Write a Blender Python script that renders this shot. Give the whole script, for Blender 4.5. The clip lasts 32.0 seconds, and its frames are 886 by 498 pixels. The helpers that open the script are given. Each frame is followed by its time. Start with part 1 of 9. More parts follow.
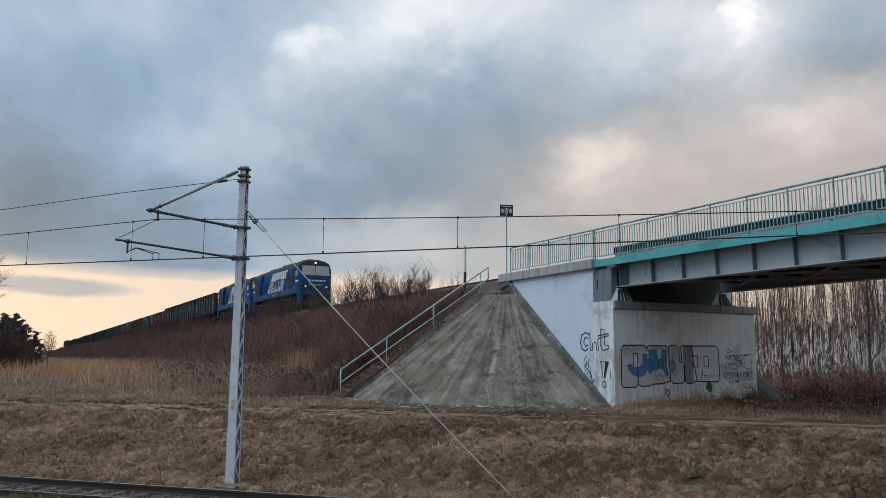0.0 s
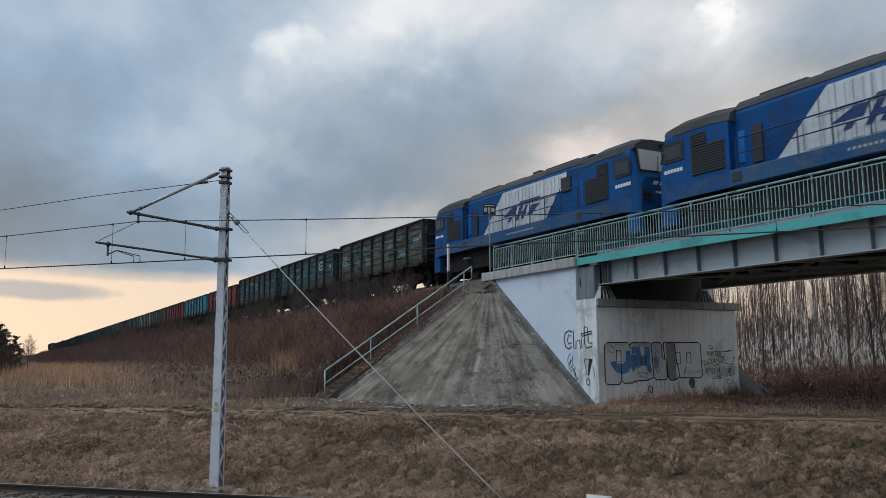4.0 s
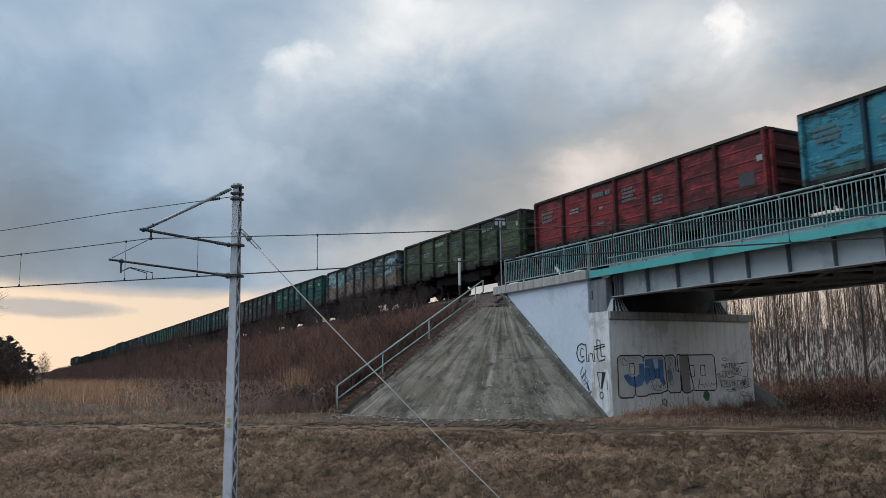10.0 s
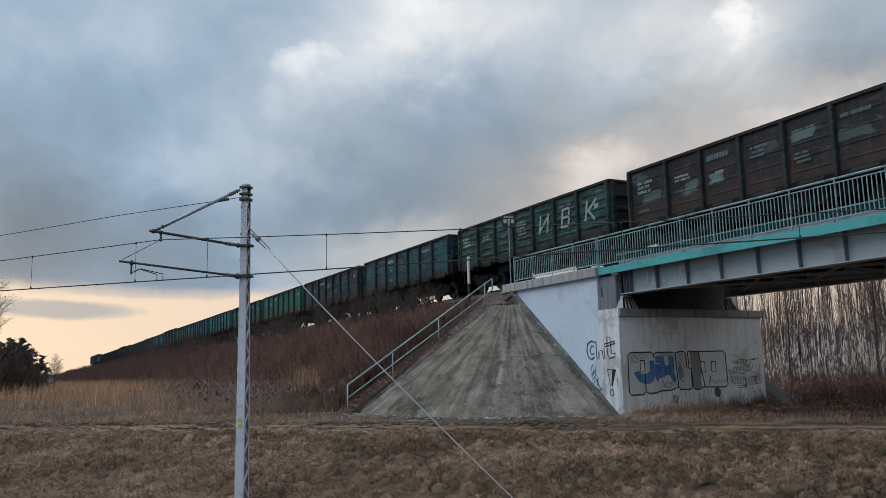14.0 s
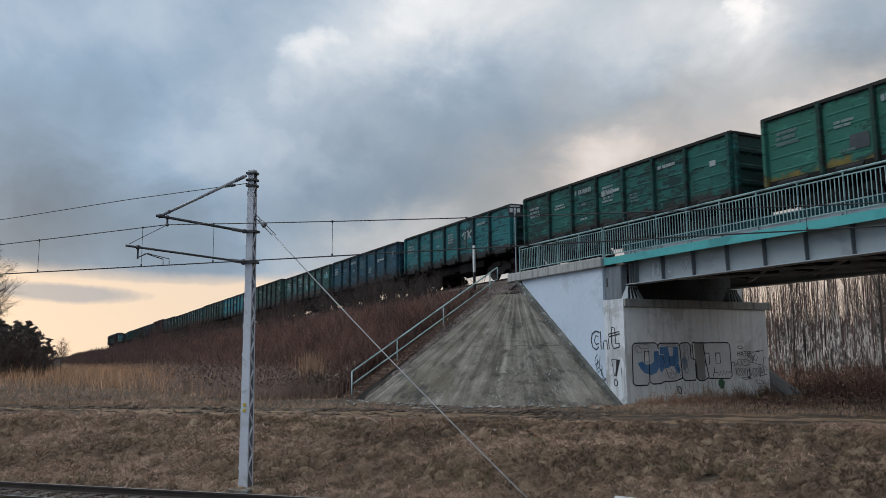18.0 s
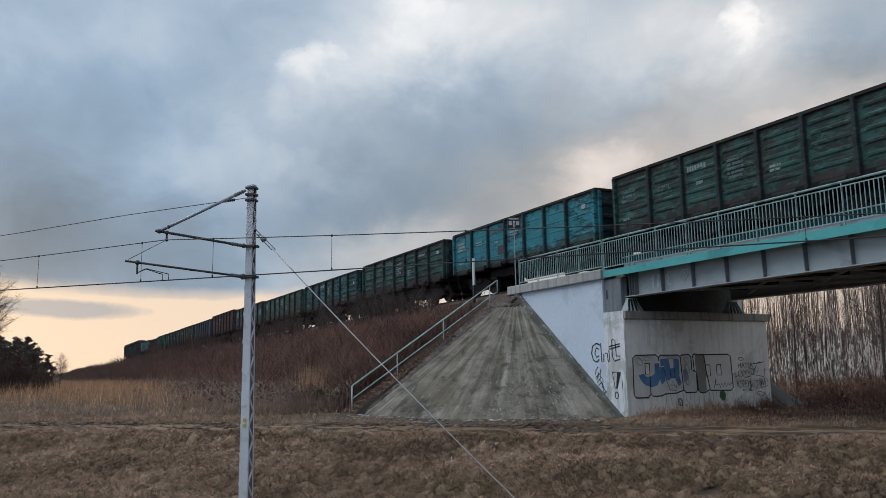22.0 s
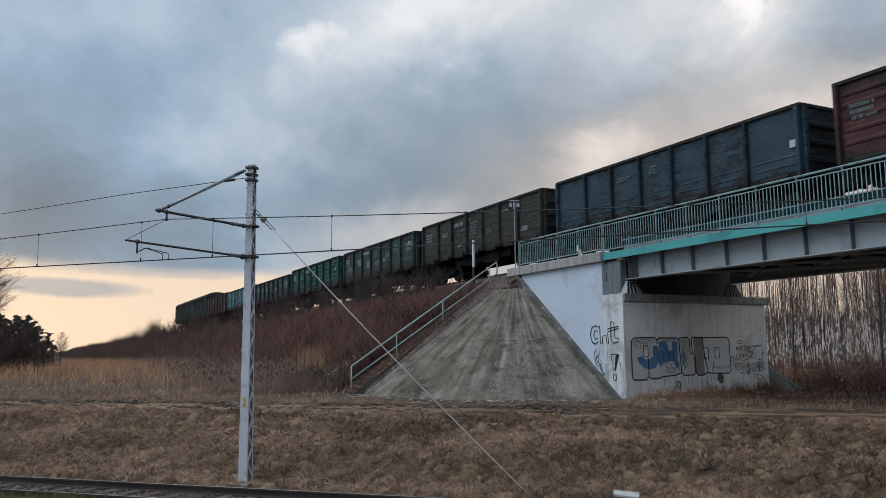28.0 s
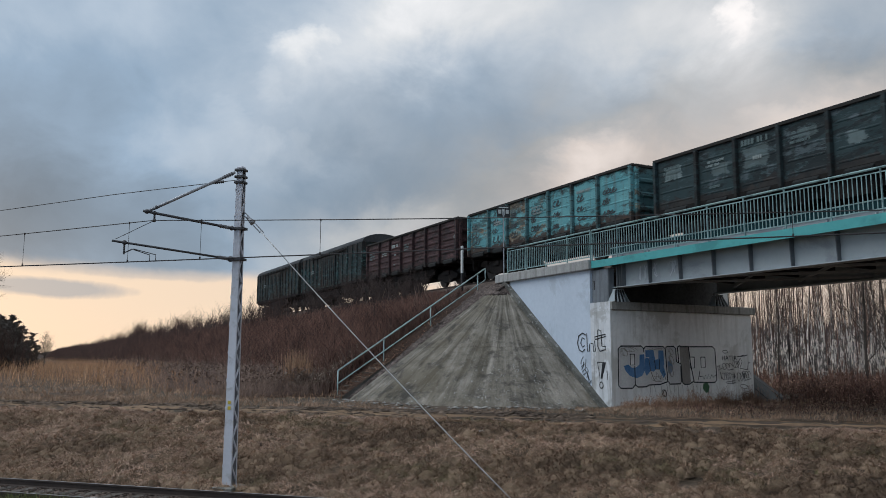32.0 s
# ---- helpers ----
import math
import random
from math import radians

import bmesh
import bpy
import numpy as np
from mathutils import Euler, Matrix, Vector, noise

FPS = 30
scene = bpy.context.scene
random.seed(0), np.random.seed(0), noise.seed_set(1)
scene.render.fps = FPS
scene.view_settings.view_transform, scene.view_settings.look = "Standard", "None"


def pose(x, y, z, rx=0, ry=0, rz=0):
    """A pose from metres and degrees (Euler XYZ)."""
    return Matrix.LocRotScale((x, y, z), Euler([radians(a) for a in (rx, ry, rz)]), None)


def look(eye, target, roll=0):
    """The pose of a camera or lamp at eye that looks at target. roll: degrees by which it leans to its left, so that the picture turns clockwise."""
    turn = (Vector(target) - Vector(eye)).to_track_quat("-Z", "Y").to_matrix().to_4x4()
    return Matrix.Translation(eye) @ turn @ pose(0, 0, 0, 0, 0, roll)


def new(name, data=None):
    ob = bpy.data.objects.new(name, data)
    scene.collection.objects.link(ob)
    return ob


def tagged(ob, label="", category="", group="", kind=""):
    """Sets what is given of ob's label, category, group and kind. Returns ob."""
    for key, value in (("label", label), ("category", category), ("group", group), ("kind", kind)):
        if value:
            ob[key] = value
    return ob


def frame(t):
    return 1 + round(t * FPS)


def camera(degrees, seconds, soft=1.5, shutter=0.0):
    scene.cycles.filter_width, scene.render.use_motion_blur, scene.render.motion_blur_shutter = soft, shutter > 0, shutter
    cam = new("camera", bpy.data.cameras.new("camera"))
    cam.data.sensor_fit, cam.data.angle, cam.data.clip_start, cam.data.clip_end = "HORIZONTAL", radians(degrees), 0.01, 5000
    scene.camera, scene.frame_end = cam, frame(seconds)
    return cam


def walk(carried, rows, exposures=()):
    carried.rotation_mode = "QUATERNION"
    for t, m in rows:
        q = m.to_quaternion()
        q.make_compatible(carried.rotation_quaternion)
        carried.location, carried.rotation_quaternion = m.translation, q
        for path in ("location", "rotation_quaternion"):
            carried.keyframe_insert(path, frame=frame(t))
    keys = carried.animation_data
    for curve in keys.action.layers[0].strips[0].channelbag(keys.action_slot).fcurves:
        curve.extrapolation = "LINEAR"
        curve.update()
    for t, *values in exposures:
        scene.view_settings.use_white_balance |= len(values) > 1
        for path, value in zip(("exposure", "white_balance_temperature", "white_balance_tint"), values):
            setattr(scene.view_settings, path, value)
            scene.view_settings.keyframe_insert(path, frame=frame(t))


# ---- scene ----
cam = camera(58.5, 32.0, 0.6, 0.12)
# seconds, then the turn of the hand-held camera; it stands on one spot
PATH = [
    (0, 97.712, -0.296, 62.514), (0.5, 97.903, -0.332, 62.151), (1, 97.966, -0.293, 61.940),
    (1.5, 98.003, -0.107, 61.822), (2, 98.042, 0.153, 61.672), (2.5, 98.032, 0.321, 61.560),
    (3, 97.987, 0.429, 61.523), (3.5, 97.836, 0.417, 61.478), (5.5, 97.245, 0.626, 61.158),
    (6, 97.275, 0.911, 61.134), (6.5, 97.436, 1.031, 61.210), (7, 97.673, 1.004, 61.402),
    (7.5, 97.847, 0.897, 61.686), (8, 97.990, 0.856, 61.870), (8.5, 98.222, 0.860, 61.968),
    (9, 98.467, 0.858, 62.064), (9.5, 98.597, 0.857, 62.166), (10, 98.706, 0.846, 62.261),
    (10.5, 98.703, 0.837, 62.350), (11, 98.681, 0.944, 62.330), (11.5, 98.716, 1.059, 62.329),
    (12, 98.698, 1.117, 62.415), (12.5, 98.681, 1.152, 62.545), (13, 98.678, 1.267, 62.704),
    (13.5, 98.641, 1.315, 62.862), (14, 98.613, 1.295, 62.973), (14.5, 98.532, 1.176, 63.068),
    (16.5, 98.289, 0.897, 63.165), (17, 98.140, 0.787, 63.239), (17.5, 97.933, 0.698, 63.306),
    (18, 97.767, 0.564, 63.280), (18.5, 97.683, 0.446, 63.162), (19, 97.650, 0.378, 63.049),
    (19.5, 97.797, 0.403, 63.069), (20, 98.132, 0.486, 63.237), (20.5, 98.410, 0.605, 63.342),
    (21, 98.645, 0.700, 63.392), (21.5, 98.806, 0.815, 63.402), (22, 98.730, 0.942, 63.298),
    (22.5, 98.521, 0.995, 63.177), (23, 98.428, 0.983, 63.111), (23.5, 98.319, 1.052, 63.066),
    (24, 98.051, 1.148, 63.027), (24.5, 97.760, 1.209, 63.048), (25, 97.614, 1.140, 63.071),
    (25.5, 97.576, 1.078, 63.081), (27.5, 97.438, 0.715, 63.261), (28, 97.381, 0.536, 63.236),
    (28.5, 97.387, 0.315, 63.132), (29, 97.415, 0.078, 63.101), (29.5, 97.381, -0.023, 63.071),
    (30, 97.316, -0.069, 63.033), (30.5, 97.307, -0.081, 62.986), (31, 97.388, -0.122, 62.906),
    (31.5, 97.597, -0.122, 62.705), (32, 97.786, -0.229, 62.308),
]
EYE = (0.0, 0.0, 3.2)
walk(cam, [(t, pose(*EYE, rx, ry, rz)) for t, rx, ry, rz in PATH],
     [(0, 0.05, 6330, 8), (1, -0.03, 6300, 8), (2.5, -0.02, 6310, 8), (6, 0.03, 6540, 10), (9, 0.0, 6400, 8.5), (12, -0.03, 6390, 8), (18, 0.0, 6430, 9), (25, 0.0, 6430, 9), (32, 0.0, 6480, 9.5)])

# ---------------------------------------------------------------- light
# World axes: x along the upper railway in the travel direction, y across it away from the camera.
S2 = math.sqrt(0.5)


def link(tree, a, b):
    tree.links.new(a, b)


def node(tree, kind, **values):
    n = tree.nodes.new(kind)
    for key, v in values.items():
        if key in n.inputs:
            if hasattr(v, "is_linked"):
                tree.links.new(v, n.inputs[key])
            else:
                n.inputs[key].default_value = v
        elif key == "operation":
            n.operation = v
    return n


def maths(tree, op, a, b=0.0, clamp=False):
    n = tree.nodes.new("ShaderNodeMath")
    n.operation, n.use_clamp = op, clamp
    for i, v in enumerate((a, b)):
        if hasattr(v, "is_linked"):
            tree.links.new(v, n.inputs[i])
        else:
            n.inputs[i].default_value = v
    return n.outputs[0]


def mixed(tree, fac, a, b, blend="MIX"):
    n = tree.nodes.new("ShaderNodeMix")
    n.data_type, n.blend_type = "RGBA", blend
    for i, v in ((0, fac), (6, a), (7, b)):
        if hasattr(v, "is_linked"):
            tree.links.new(v, n.inputs[i])
        else:
            n.inputs[i].default_value = v if i == 0 else (*v, 1.0)
    return n.outputs[2]


def ramp(tree, fac, stops):
    n = tree.nodes.new("ShaderNodeValToRGB")
    el = n.color_ramp.elements
    while len(el) < len(stops):
        el.new(0.5)
    for e, (p, c) in zip(el, stops):
        e.position, e.color = p, (*c, 1.0) if hasattr(c, "__len__") else (c, c, c, 1.0)
    tree.links.new(fac, n.inputs[0])
    return n.outputs[0]


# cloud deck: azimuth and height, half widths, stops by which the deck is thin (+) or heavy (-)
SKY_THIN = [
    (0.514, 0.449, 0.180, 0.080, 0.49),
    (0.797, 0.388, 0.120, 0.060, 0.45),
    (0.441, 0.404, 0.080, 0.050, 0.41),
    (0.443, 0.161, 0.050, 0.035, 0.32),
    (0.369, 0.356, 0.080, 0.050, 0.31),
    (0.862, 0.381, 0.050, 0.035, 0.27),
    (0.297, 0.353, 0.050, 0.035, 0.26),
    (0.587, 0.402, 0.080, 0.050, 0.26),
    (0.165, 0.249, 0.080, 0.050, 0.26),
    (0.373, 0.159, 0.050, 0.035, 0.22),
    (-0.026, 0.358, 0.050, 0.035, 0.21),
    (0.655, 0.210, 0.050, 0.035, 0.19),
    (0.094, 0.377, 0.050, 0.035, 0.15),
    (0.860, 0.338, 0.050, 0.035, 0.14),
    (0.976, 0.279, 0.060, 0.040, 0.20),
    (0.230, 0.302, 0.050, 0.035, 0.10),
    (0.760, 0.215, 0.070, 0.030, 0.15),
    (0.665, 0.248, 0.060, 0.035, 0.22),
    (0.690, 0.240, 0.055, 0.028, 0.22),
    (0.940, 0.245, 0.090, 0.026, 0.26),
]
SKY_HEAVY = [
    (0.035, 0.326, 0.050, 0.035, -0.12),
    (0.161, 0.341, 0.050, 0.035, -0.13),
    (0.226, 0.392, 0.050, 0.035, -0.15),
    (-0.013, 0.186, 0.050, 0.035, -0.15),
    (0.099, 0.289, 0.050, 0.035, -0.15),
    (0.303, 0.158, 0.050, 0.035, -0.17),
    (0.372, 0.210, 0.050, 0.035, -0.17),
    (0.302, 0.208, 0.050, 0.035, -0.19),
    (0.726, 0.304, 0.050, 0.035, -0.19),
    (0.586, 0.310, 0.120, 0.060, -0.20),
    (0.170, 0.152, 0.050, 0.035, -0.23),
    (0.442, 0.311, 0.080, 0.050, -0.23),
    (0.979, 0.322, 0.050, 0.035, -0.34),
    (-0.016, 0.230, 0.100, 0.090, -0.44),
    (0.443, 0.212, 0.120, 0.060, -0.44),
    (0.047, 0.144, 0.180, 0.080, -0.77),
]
# small bright puffs with a crisp upper edge
SKY_PUFFS = [
    (0.302, 0.366, 0.034, 0.020, 0.42),
    (0.846, 0.388, 0.018, 0.026, 0.40),
    (0.262, 0.318, 0.020, 0.016, 0.22),
    (0.245, 0.262, 0.020, 0.016, 0.20),
    (0.440, 0.436, 0.040, 0.016, 0.25),
    (0.640, 0.236, 0.040, 0.022, 0.20),
    (0.700, 0.250, 0.036, 0.020, 0.22),
    (0.900, 0.262, 0.050, 0.016, 0.20),
    (0.200, 0.285, 0.030, 0.014, 0.14),
    (0.300, 0.255, 0.026, 0.018, 0.20),
]


def sky_world():
    """A broken evening overcast: Nishita sky behind noise cloud, warm towards the low sun at -x."""
    w = bpy.data.worlds.new("evening_sky")
    scene.world = w
    w.use_nodes = True
    t = w.node_tree
    t.nodes.clear()
    out = t.nodes.new("ShaderNodeOutputWorld")
    sky = t.nodes.new("ShaderNodeTexSky")
    sky.sky_type, sky.sun_disc = "NISHITA", False
    sky.sun_elevation, sky.sun_rotation = radians(6), radians(-100)
    tc = t.nodes.new("ShaderNodeTexCoord")
    d = tc.outputs["Generated"]
    sep = node(t, "ShaderNodeSeparateXYZ", Vector=d)
    # turbulence that frays the deck, at two scales
    tall = node(t, "ShaderNodeMapping", Scale=(1.0, 1.0, 1.35))
    link(t, d, tall.inputs[0])
    n1 = node(t, "ShaderNodeTexNoise", Vector=tall.outputs[0], Scale=4.6, Detail=8.0, Roughness=0.56, Distortion=0.5).outputs[0]
    n3 = node(t, "ShaderNodeTexNoise", Vector=tall.outputs[0], Scale=13.0, Detail=7.0, Roughness=0.52, Distortion=0.7).outputs[0]
    warp = node(t, "ShaderNodeTexNoise", Vector=tall.outputs[0], Scale=7.5, Detail=6.0, Roughness=0.6, Distortion=0.3)
    wsep = node(t, "ShaderNodeSeparateXYZ", Vector=warp.outputs["Color"])
    wx, wz = maths(t, "SUBTRACT", wsep.outputs["X"], 0.5), maths(t, "SUBTRACT", wsep.outputs["Y"], 0.5)
    az0 = maths(t, "ARCTAN2", sep.outputs["Y"], maths(t, "MULTIPLY", sep.outputs["X"], -1.0))
    az1 = maths(t, "ADD", az0, maths(t, "MULTIPLY", wx, 0.10))
    el1 = maths(t, "ADD", sep.outputs["Z"], maths(t, "MULTIPLY", wz, 0.022))
    az = maths(t, "ADD", az0, maths(t, "MULTIPLY", wx, 0.17))
    el = maths(t, "ADD", sep.outputs["Z"], maths(t, "MULTIPLY", wz, 0.12))

    def reach2(a, e, ra, re, u0, v0):
        u = maths(t, "MULTIPLY", maths(t, "SUBTRACT", u0, a), 1 / ra)
        v = maths(t, "MULTIPLY", maths(t, "SUBTRACT", v0, e), 1 / re)
        return maths(t, "ADD", maths(t, "MULTIPLY", u, u), maths(t, "MULTIPLY", v, v)), v
    dens = maths(t, "ADD", 0.10, maths(t, "ADD", maths(t, "MULTIPLY", maths(t, "SUBTRACT", n1, 0.5), 0.75), maths(t, "MULTIPLY", maths(t, "SUBTRACT", n3, 0.5), 0.42)))
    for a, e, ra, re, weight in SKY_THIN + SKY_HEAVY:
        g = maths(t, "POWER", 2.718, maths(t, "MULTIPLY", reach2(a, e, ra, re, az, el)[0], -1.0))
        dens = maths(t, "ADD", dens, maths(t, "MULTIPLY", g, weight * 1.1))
    for a, e, ra, re, weight in SKY_PUFFS:
        r2, v = reach2(a, e, ra, re, az, el)
        # the upper side ends sharply, the lower side melts into the deck
        f = maths(t, "SUBTRACT", 1.0, maths(t, "MULTIPLY", r2, 0.55), clamp=True)
        g = maths(t, "MULTIPLY", f, maths(t, "ADD", 0.75, maths(t, "MULTIPLY", v, 0.35)))
        dens = maths(t, "ADD", dens, maths(t, "MULTIPLY", g, weight))
    # blue towards the sunset side, grey further round, warm low down beside the bridge
    col = maths(t, "MINIMUM", maths(t, "MAXIMUM", maths(t, "MULTIPLY", maths(t, "SUBTRACT", az, 0.065), 1 / 0.275), 0.0), 3.4)
    low = maths(t, "MINIMUM", maths(t, "MAXIMUM", maths(t, "MULTIPLY", maths(t, "SUBTRACT", 0.355, el), 1 / 0.145), 0.0), 1.25)
    high_h = maths(t, "ADD", 0.21, maths(t, "MULTIPLY", col, 0.125))
    hue = maths(t, "ADD", high_h, maths(t, "MULTIPLY", low, maths(t, "SUBTRACT", maths(t, "MULTIPLY", col, 0.66), high_h)))
    warm = maths(t, "POWER", 2.718, maths(t, "MULTIPLY", reach2(0.66, 0.232, 0.13, 0.045, az, el)[0], -1.0))
    hue = maths(t, "ADD", maths(t, "SUBTRACT", hue, 0.07), maths(t, "ADD", maths(t, "MULTIPLY", dens, 0.85), maths(t, "MULTIPLY", warm, 0.55)))
    cloud = ramp(t, maths(t, "MULTIPLY", hue, 0.5, clamp=True), [(0.0, (0.330, 0.452, 0.600)), (0.5, (0.428, 0.441, 0.458)), (1.0, (0.485, 0.432, 0.404))])
    power = maths(t, "POWER", 2.0, dens)
    cloud = mixed(t, 1.0, cloud, node(t, "ShaderNodeCombineXYZ", X=power, Y=power, Z=power).outputs[0], "MULTIPLY")
    # clear band of sunset light under the deck's edge
    edge = maths(t, "ADD", el1, maths(t, "MULTIPLY", maths(t, "SUBTRACT", n1, 0.5), 0.045))
    band = node(t, "ShaderNodeMapRange", Value=edge)
    band.interpolation_type = "SMOOTHSTEP"
    band.inputs["From Min"].default_value, band.inputs["From Max"].default_value = 0.112, 0.088
    reach = node(t, "ShaderNodeMapRange", Value=maths(t, "ABSOLUTE", maths(t, "ADD", az0, 0.05)))
    reach.interpolation_type = "SMOOTHSTEP"
    reach.inputs["From Min"].default_value, reach.inputs["From Max"].default_value = 1.9, 0.12
    glow = maths(t, "MULTIPLY", band.outputs[0], reach.outputs[0], clamp=True)
    cloud = mixed(t, glow, cloud, (0.90, 0.71, 0.55))
    for a, e, ra, re, k in ((0.025, 0.076, 0.095, 0.013, 0.9), (0.13, 0.098, 0.10, 0.007, 0.35), (-0.25, 0.10, 0.14, 0.012, 0.6)):
        u = maths(t, "MULTIPLY", maths(t, "SUBTRACT", az1, a), 1 / ra)
        v = maths(t, "MULTIPLY", maths(t, "SUBTRACT", el1, e), 1 / re)
        s = maths(t, "ADD", maths(t, "MULTIPLY", u, u), maths(t, "MULTIPLY", v, v))
        f = maths(t, "MULTIPLY", maths(t, "SUBTRACT", 1.0, s), 1.6, clamp=True)
        cloud = mixed(t, maths(t, "MULTIPLY", f, k), cloud, (0.42, 0.425, 0.45))
    below = maths(t, "MULTIPLY", maths(t, "SUBTRACT", 0.0, sep.outputs["Z"]), 12.0, clamp=True)
    cloud = mixed(t, below, cloud, (0.09, 0.08, 0.065))
    clouds = node(t, "ShaderNodeBackground", Color=cloud, Strength=SKY_STRENGTH)
    clear = node(t, "ShaderNodeBackground", Color=sky.outputs[0], Strength=0.08)
    mix = node(t, "ShaderNodeMixShader", Fac=0.95)
    link(t, clear.outputs[0], mix.inputs[1])
    link(t, clouds.outputs[0], mix.inputs[2])
    link(t, mix.outputs[0], out.inputs[0])


SKY_STRENGTH = 1.02
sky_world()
lamp = bpy.data.lights.new("sun", "SUN")
lamp.energy, lamp.angle, lamp.color = 1.5, radians(50), (0.97, 0.985, 1.0)
sun = new("sun", lamp)
sun.matrix_world = look((-5, -24, 36), (0, 0, 0))


# ---------------------------------------------------------------- materials
def material(name, low, high, scale=3.0, rough=0.85, metal=0.0, bump=0.2, stain=None, stain_scale=0.6, stain_amount=0.45,
             per_object=0.0, island=0.0, stretch=(1, 1, 1), fine=6.0, streak=None, space="Object", crown=None, turn=0):
    """Two colours mixed by noise at two scales, stains with an edge of their own, fine bump. Metres."""
    m = bpy.data.materials.new(name)
    m.use_nodes = True
    t = m.node_tree
    b = t.nodes["Principled BSDF"]
    tc = t.nodes.new("ShaderNodeTexCoord")
    mp = t.nodes.new("ShaderNodeMapping")
    mp.inputs["Scale"].default_value = stretch
    if turn:
        pre = node(t, "ShaderNodeMapping", Rotation=(0.0, 0.0, radians(turn)))
        link(t, tc.outputs[space], pre.inputs[0])
    link(t, pre.outputs[0] if turn else tc.outputs[space], mp.inputs[0])
    vec = mp.outputs[0]
    info = t.nodes.new("ShaderNodeObjectInfo")
    off = node(t, "ShaderNodeVectorMath", operation="ADD")
    link(t, vec, off.inputs[0])
    link(t, node(t, "ShaderNodeCombineXYZ", X=maths(t, "MULTIPLY", info.outputs["Random"], 37.0), Y=maths(t, "MULTIPLY", info.outputs["Random"], 19.0), Z=0.0).outputs[0], off.inputs[1])
    vec = off.outputs[0]
    big = node(t, "ShaderNodeTexNoise", Vector=vec, Scale=scale * 0.3, Detail=4.0, Roughness=0.6).outputs[0]
    small = node(t, "ShaderNodeTexNoise", Vector=vec, Scale=scale * fine, Detail=3.0, Roughness=0.65).outputs[0]
    mixf = maths(t, "ADD", maths(t, "MULTIPLY", big, 0.6), maths(t, "MULTIPLY", small, 0.4))
    f = ramp(t, mixf, [(0.36, 0.0), (0.64, 1.0)])
    col = mixed(t, f, low, high)
    if stain is not None:
        s = node(t, "ShaderNodeTexNoise", Vector=vec, Scale=stain_scale, Detail=6.0, Roughness=0.68, Distortion=0.4).outputs[0]
        sf = ramp(t, s, [(0.62 - 0.3 * stain_amount, 0.0), (0.70 - 0.3 * stain_amount, 1.0)])
        col = mixed(t, maths(t, "MULTIPLY", sf, 0.85), col, stain)
    if streak is not None:
        sv = node(t, "ShaderNodeMapping", Scale=(5.0, 5.0, 0.35))
        link(t, vec, sv.inputs[0])
        s = node(t, "ShaderNodeTexNoise", Vector=sv.outputs[0], Scale=1.0, Detail=4.0, Roughness=0.6).outputs[0]
        col = mixed(t, maths(t, "MULTIPLY", ramp(t, s, [(0.5, 0.0), (0.68, 1.0)]), 0.7), col, streak)
    if crown is not None:
        zz = node(t, "ShaderNodeSeparateXYZ", Vector=tc.outputs["Object"]).outputs["Z"]
        r = node(t, "ShaderNodeMapRange", Value=maths(t, "ADD", zz, maths(t, "MULTIPLY", big, 3.0)))
        r.inputs["From Min"].default_value, r.inputs["From Max"].default_value = crown[1], crown[2]
        col = mixed(t, r.outputs[0], col, crown[0])
    if per_object or island:
        geo = t.nodes.new("ShaderNodeNewGeometry")
        r = info.outputs["Random"] if per_object else geo.outputs["Random Per Island"]
        k = per_object or island
        col = node(t, "ShaderNodeHueSaturation", Color=col, Value=maths(t, "ADD", 1.0 - k, maths(t, "MULTIPLY", r, 2 * k))).outputs[0]
    link(t, col, b.inputs["Base Color"])
    b.inputs["Metallic"].default_value = metal
    if rough > 0.7 and not metal:
        b.inputs["Specular IOR Level"].default_value = 0.2
    link(t, maths(t, "ADD", rough - 0.1, maths(t, "MULTIPLY", small, 0.2), clamp=True), b.inputs["Roughness"])
    if bump:
        bp = node(t, "ShaderNodeBump", Strength=bump, Distance=0.02)
        link(t, mixf, bp.inputs["Height"])
        link(t, bp.outputs[0], b.inputs["Normal"])
    return m


def plain(name, colour, rough=0.6, metal=0.0, glow=0.0):
    m = bpy.data.materials.new(name)
    m.use_nodes = True
    b = m.node_tree.nodes["Principled BSDF"]
    b.inputs["Base Color"].default_value = (*colour, 1)
    b.inputs["Roughness"].default_value, b.inputs["Metallic"].default_value = rough, metal
    if glow:
        b.inputs["Emission Color"].default_value = (*colour, 1)
        b.inputs["Emission Strength"].default_value = glow
    return m


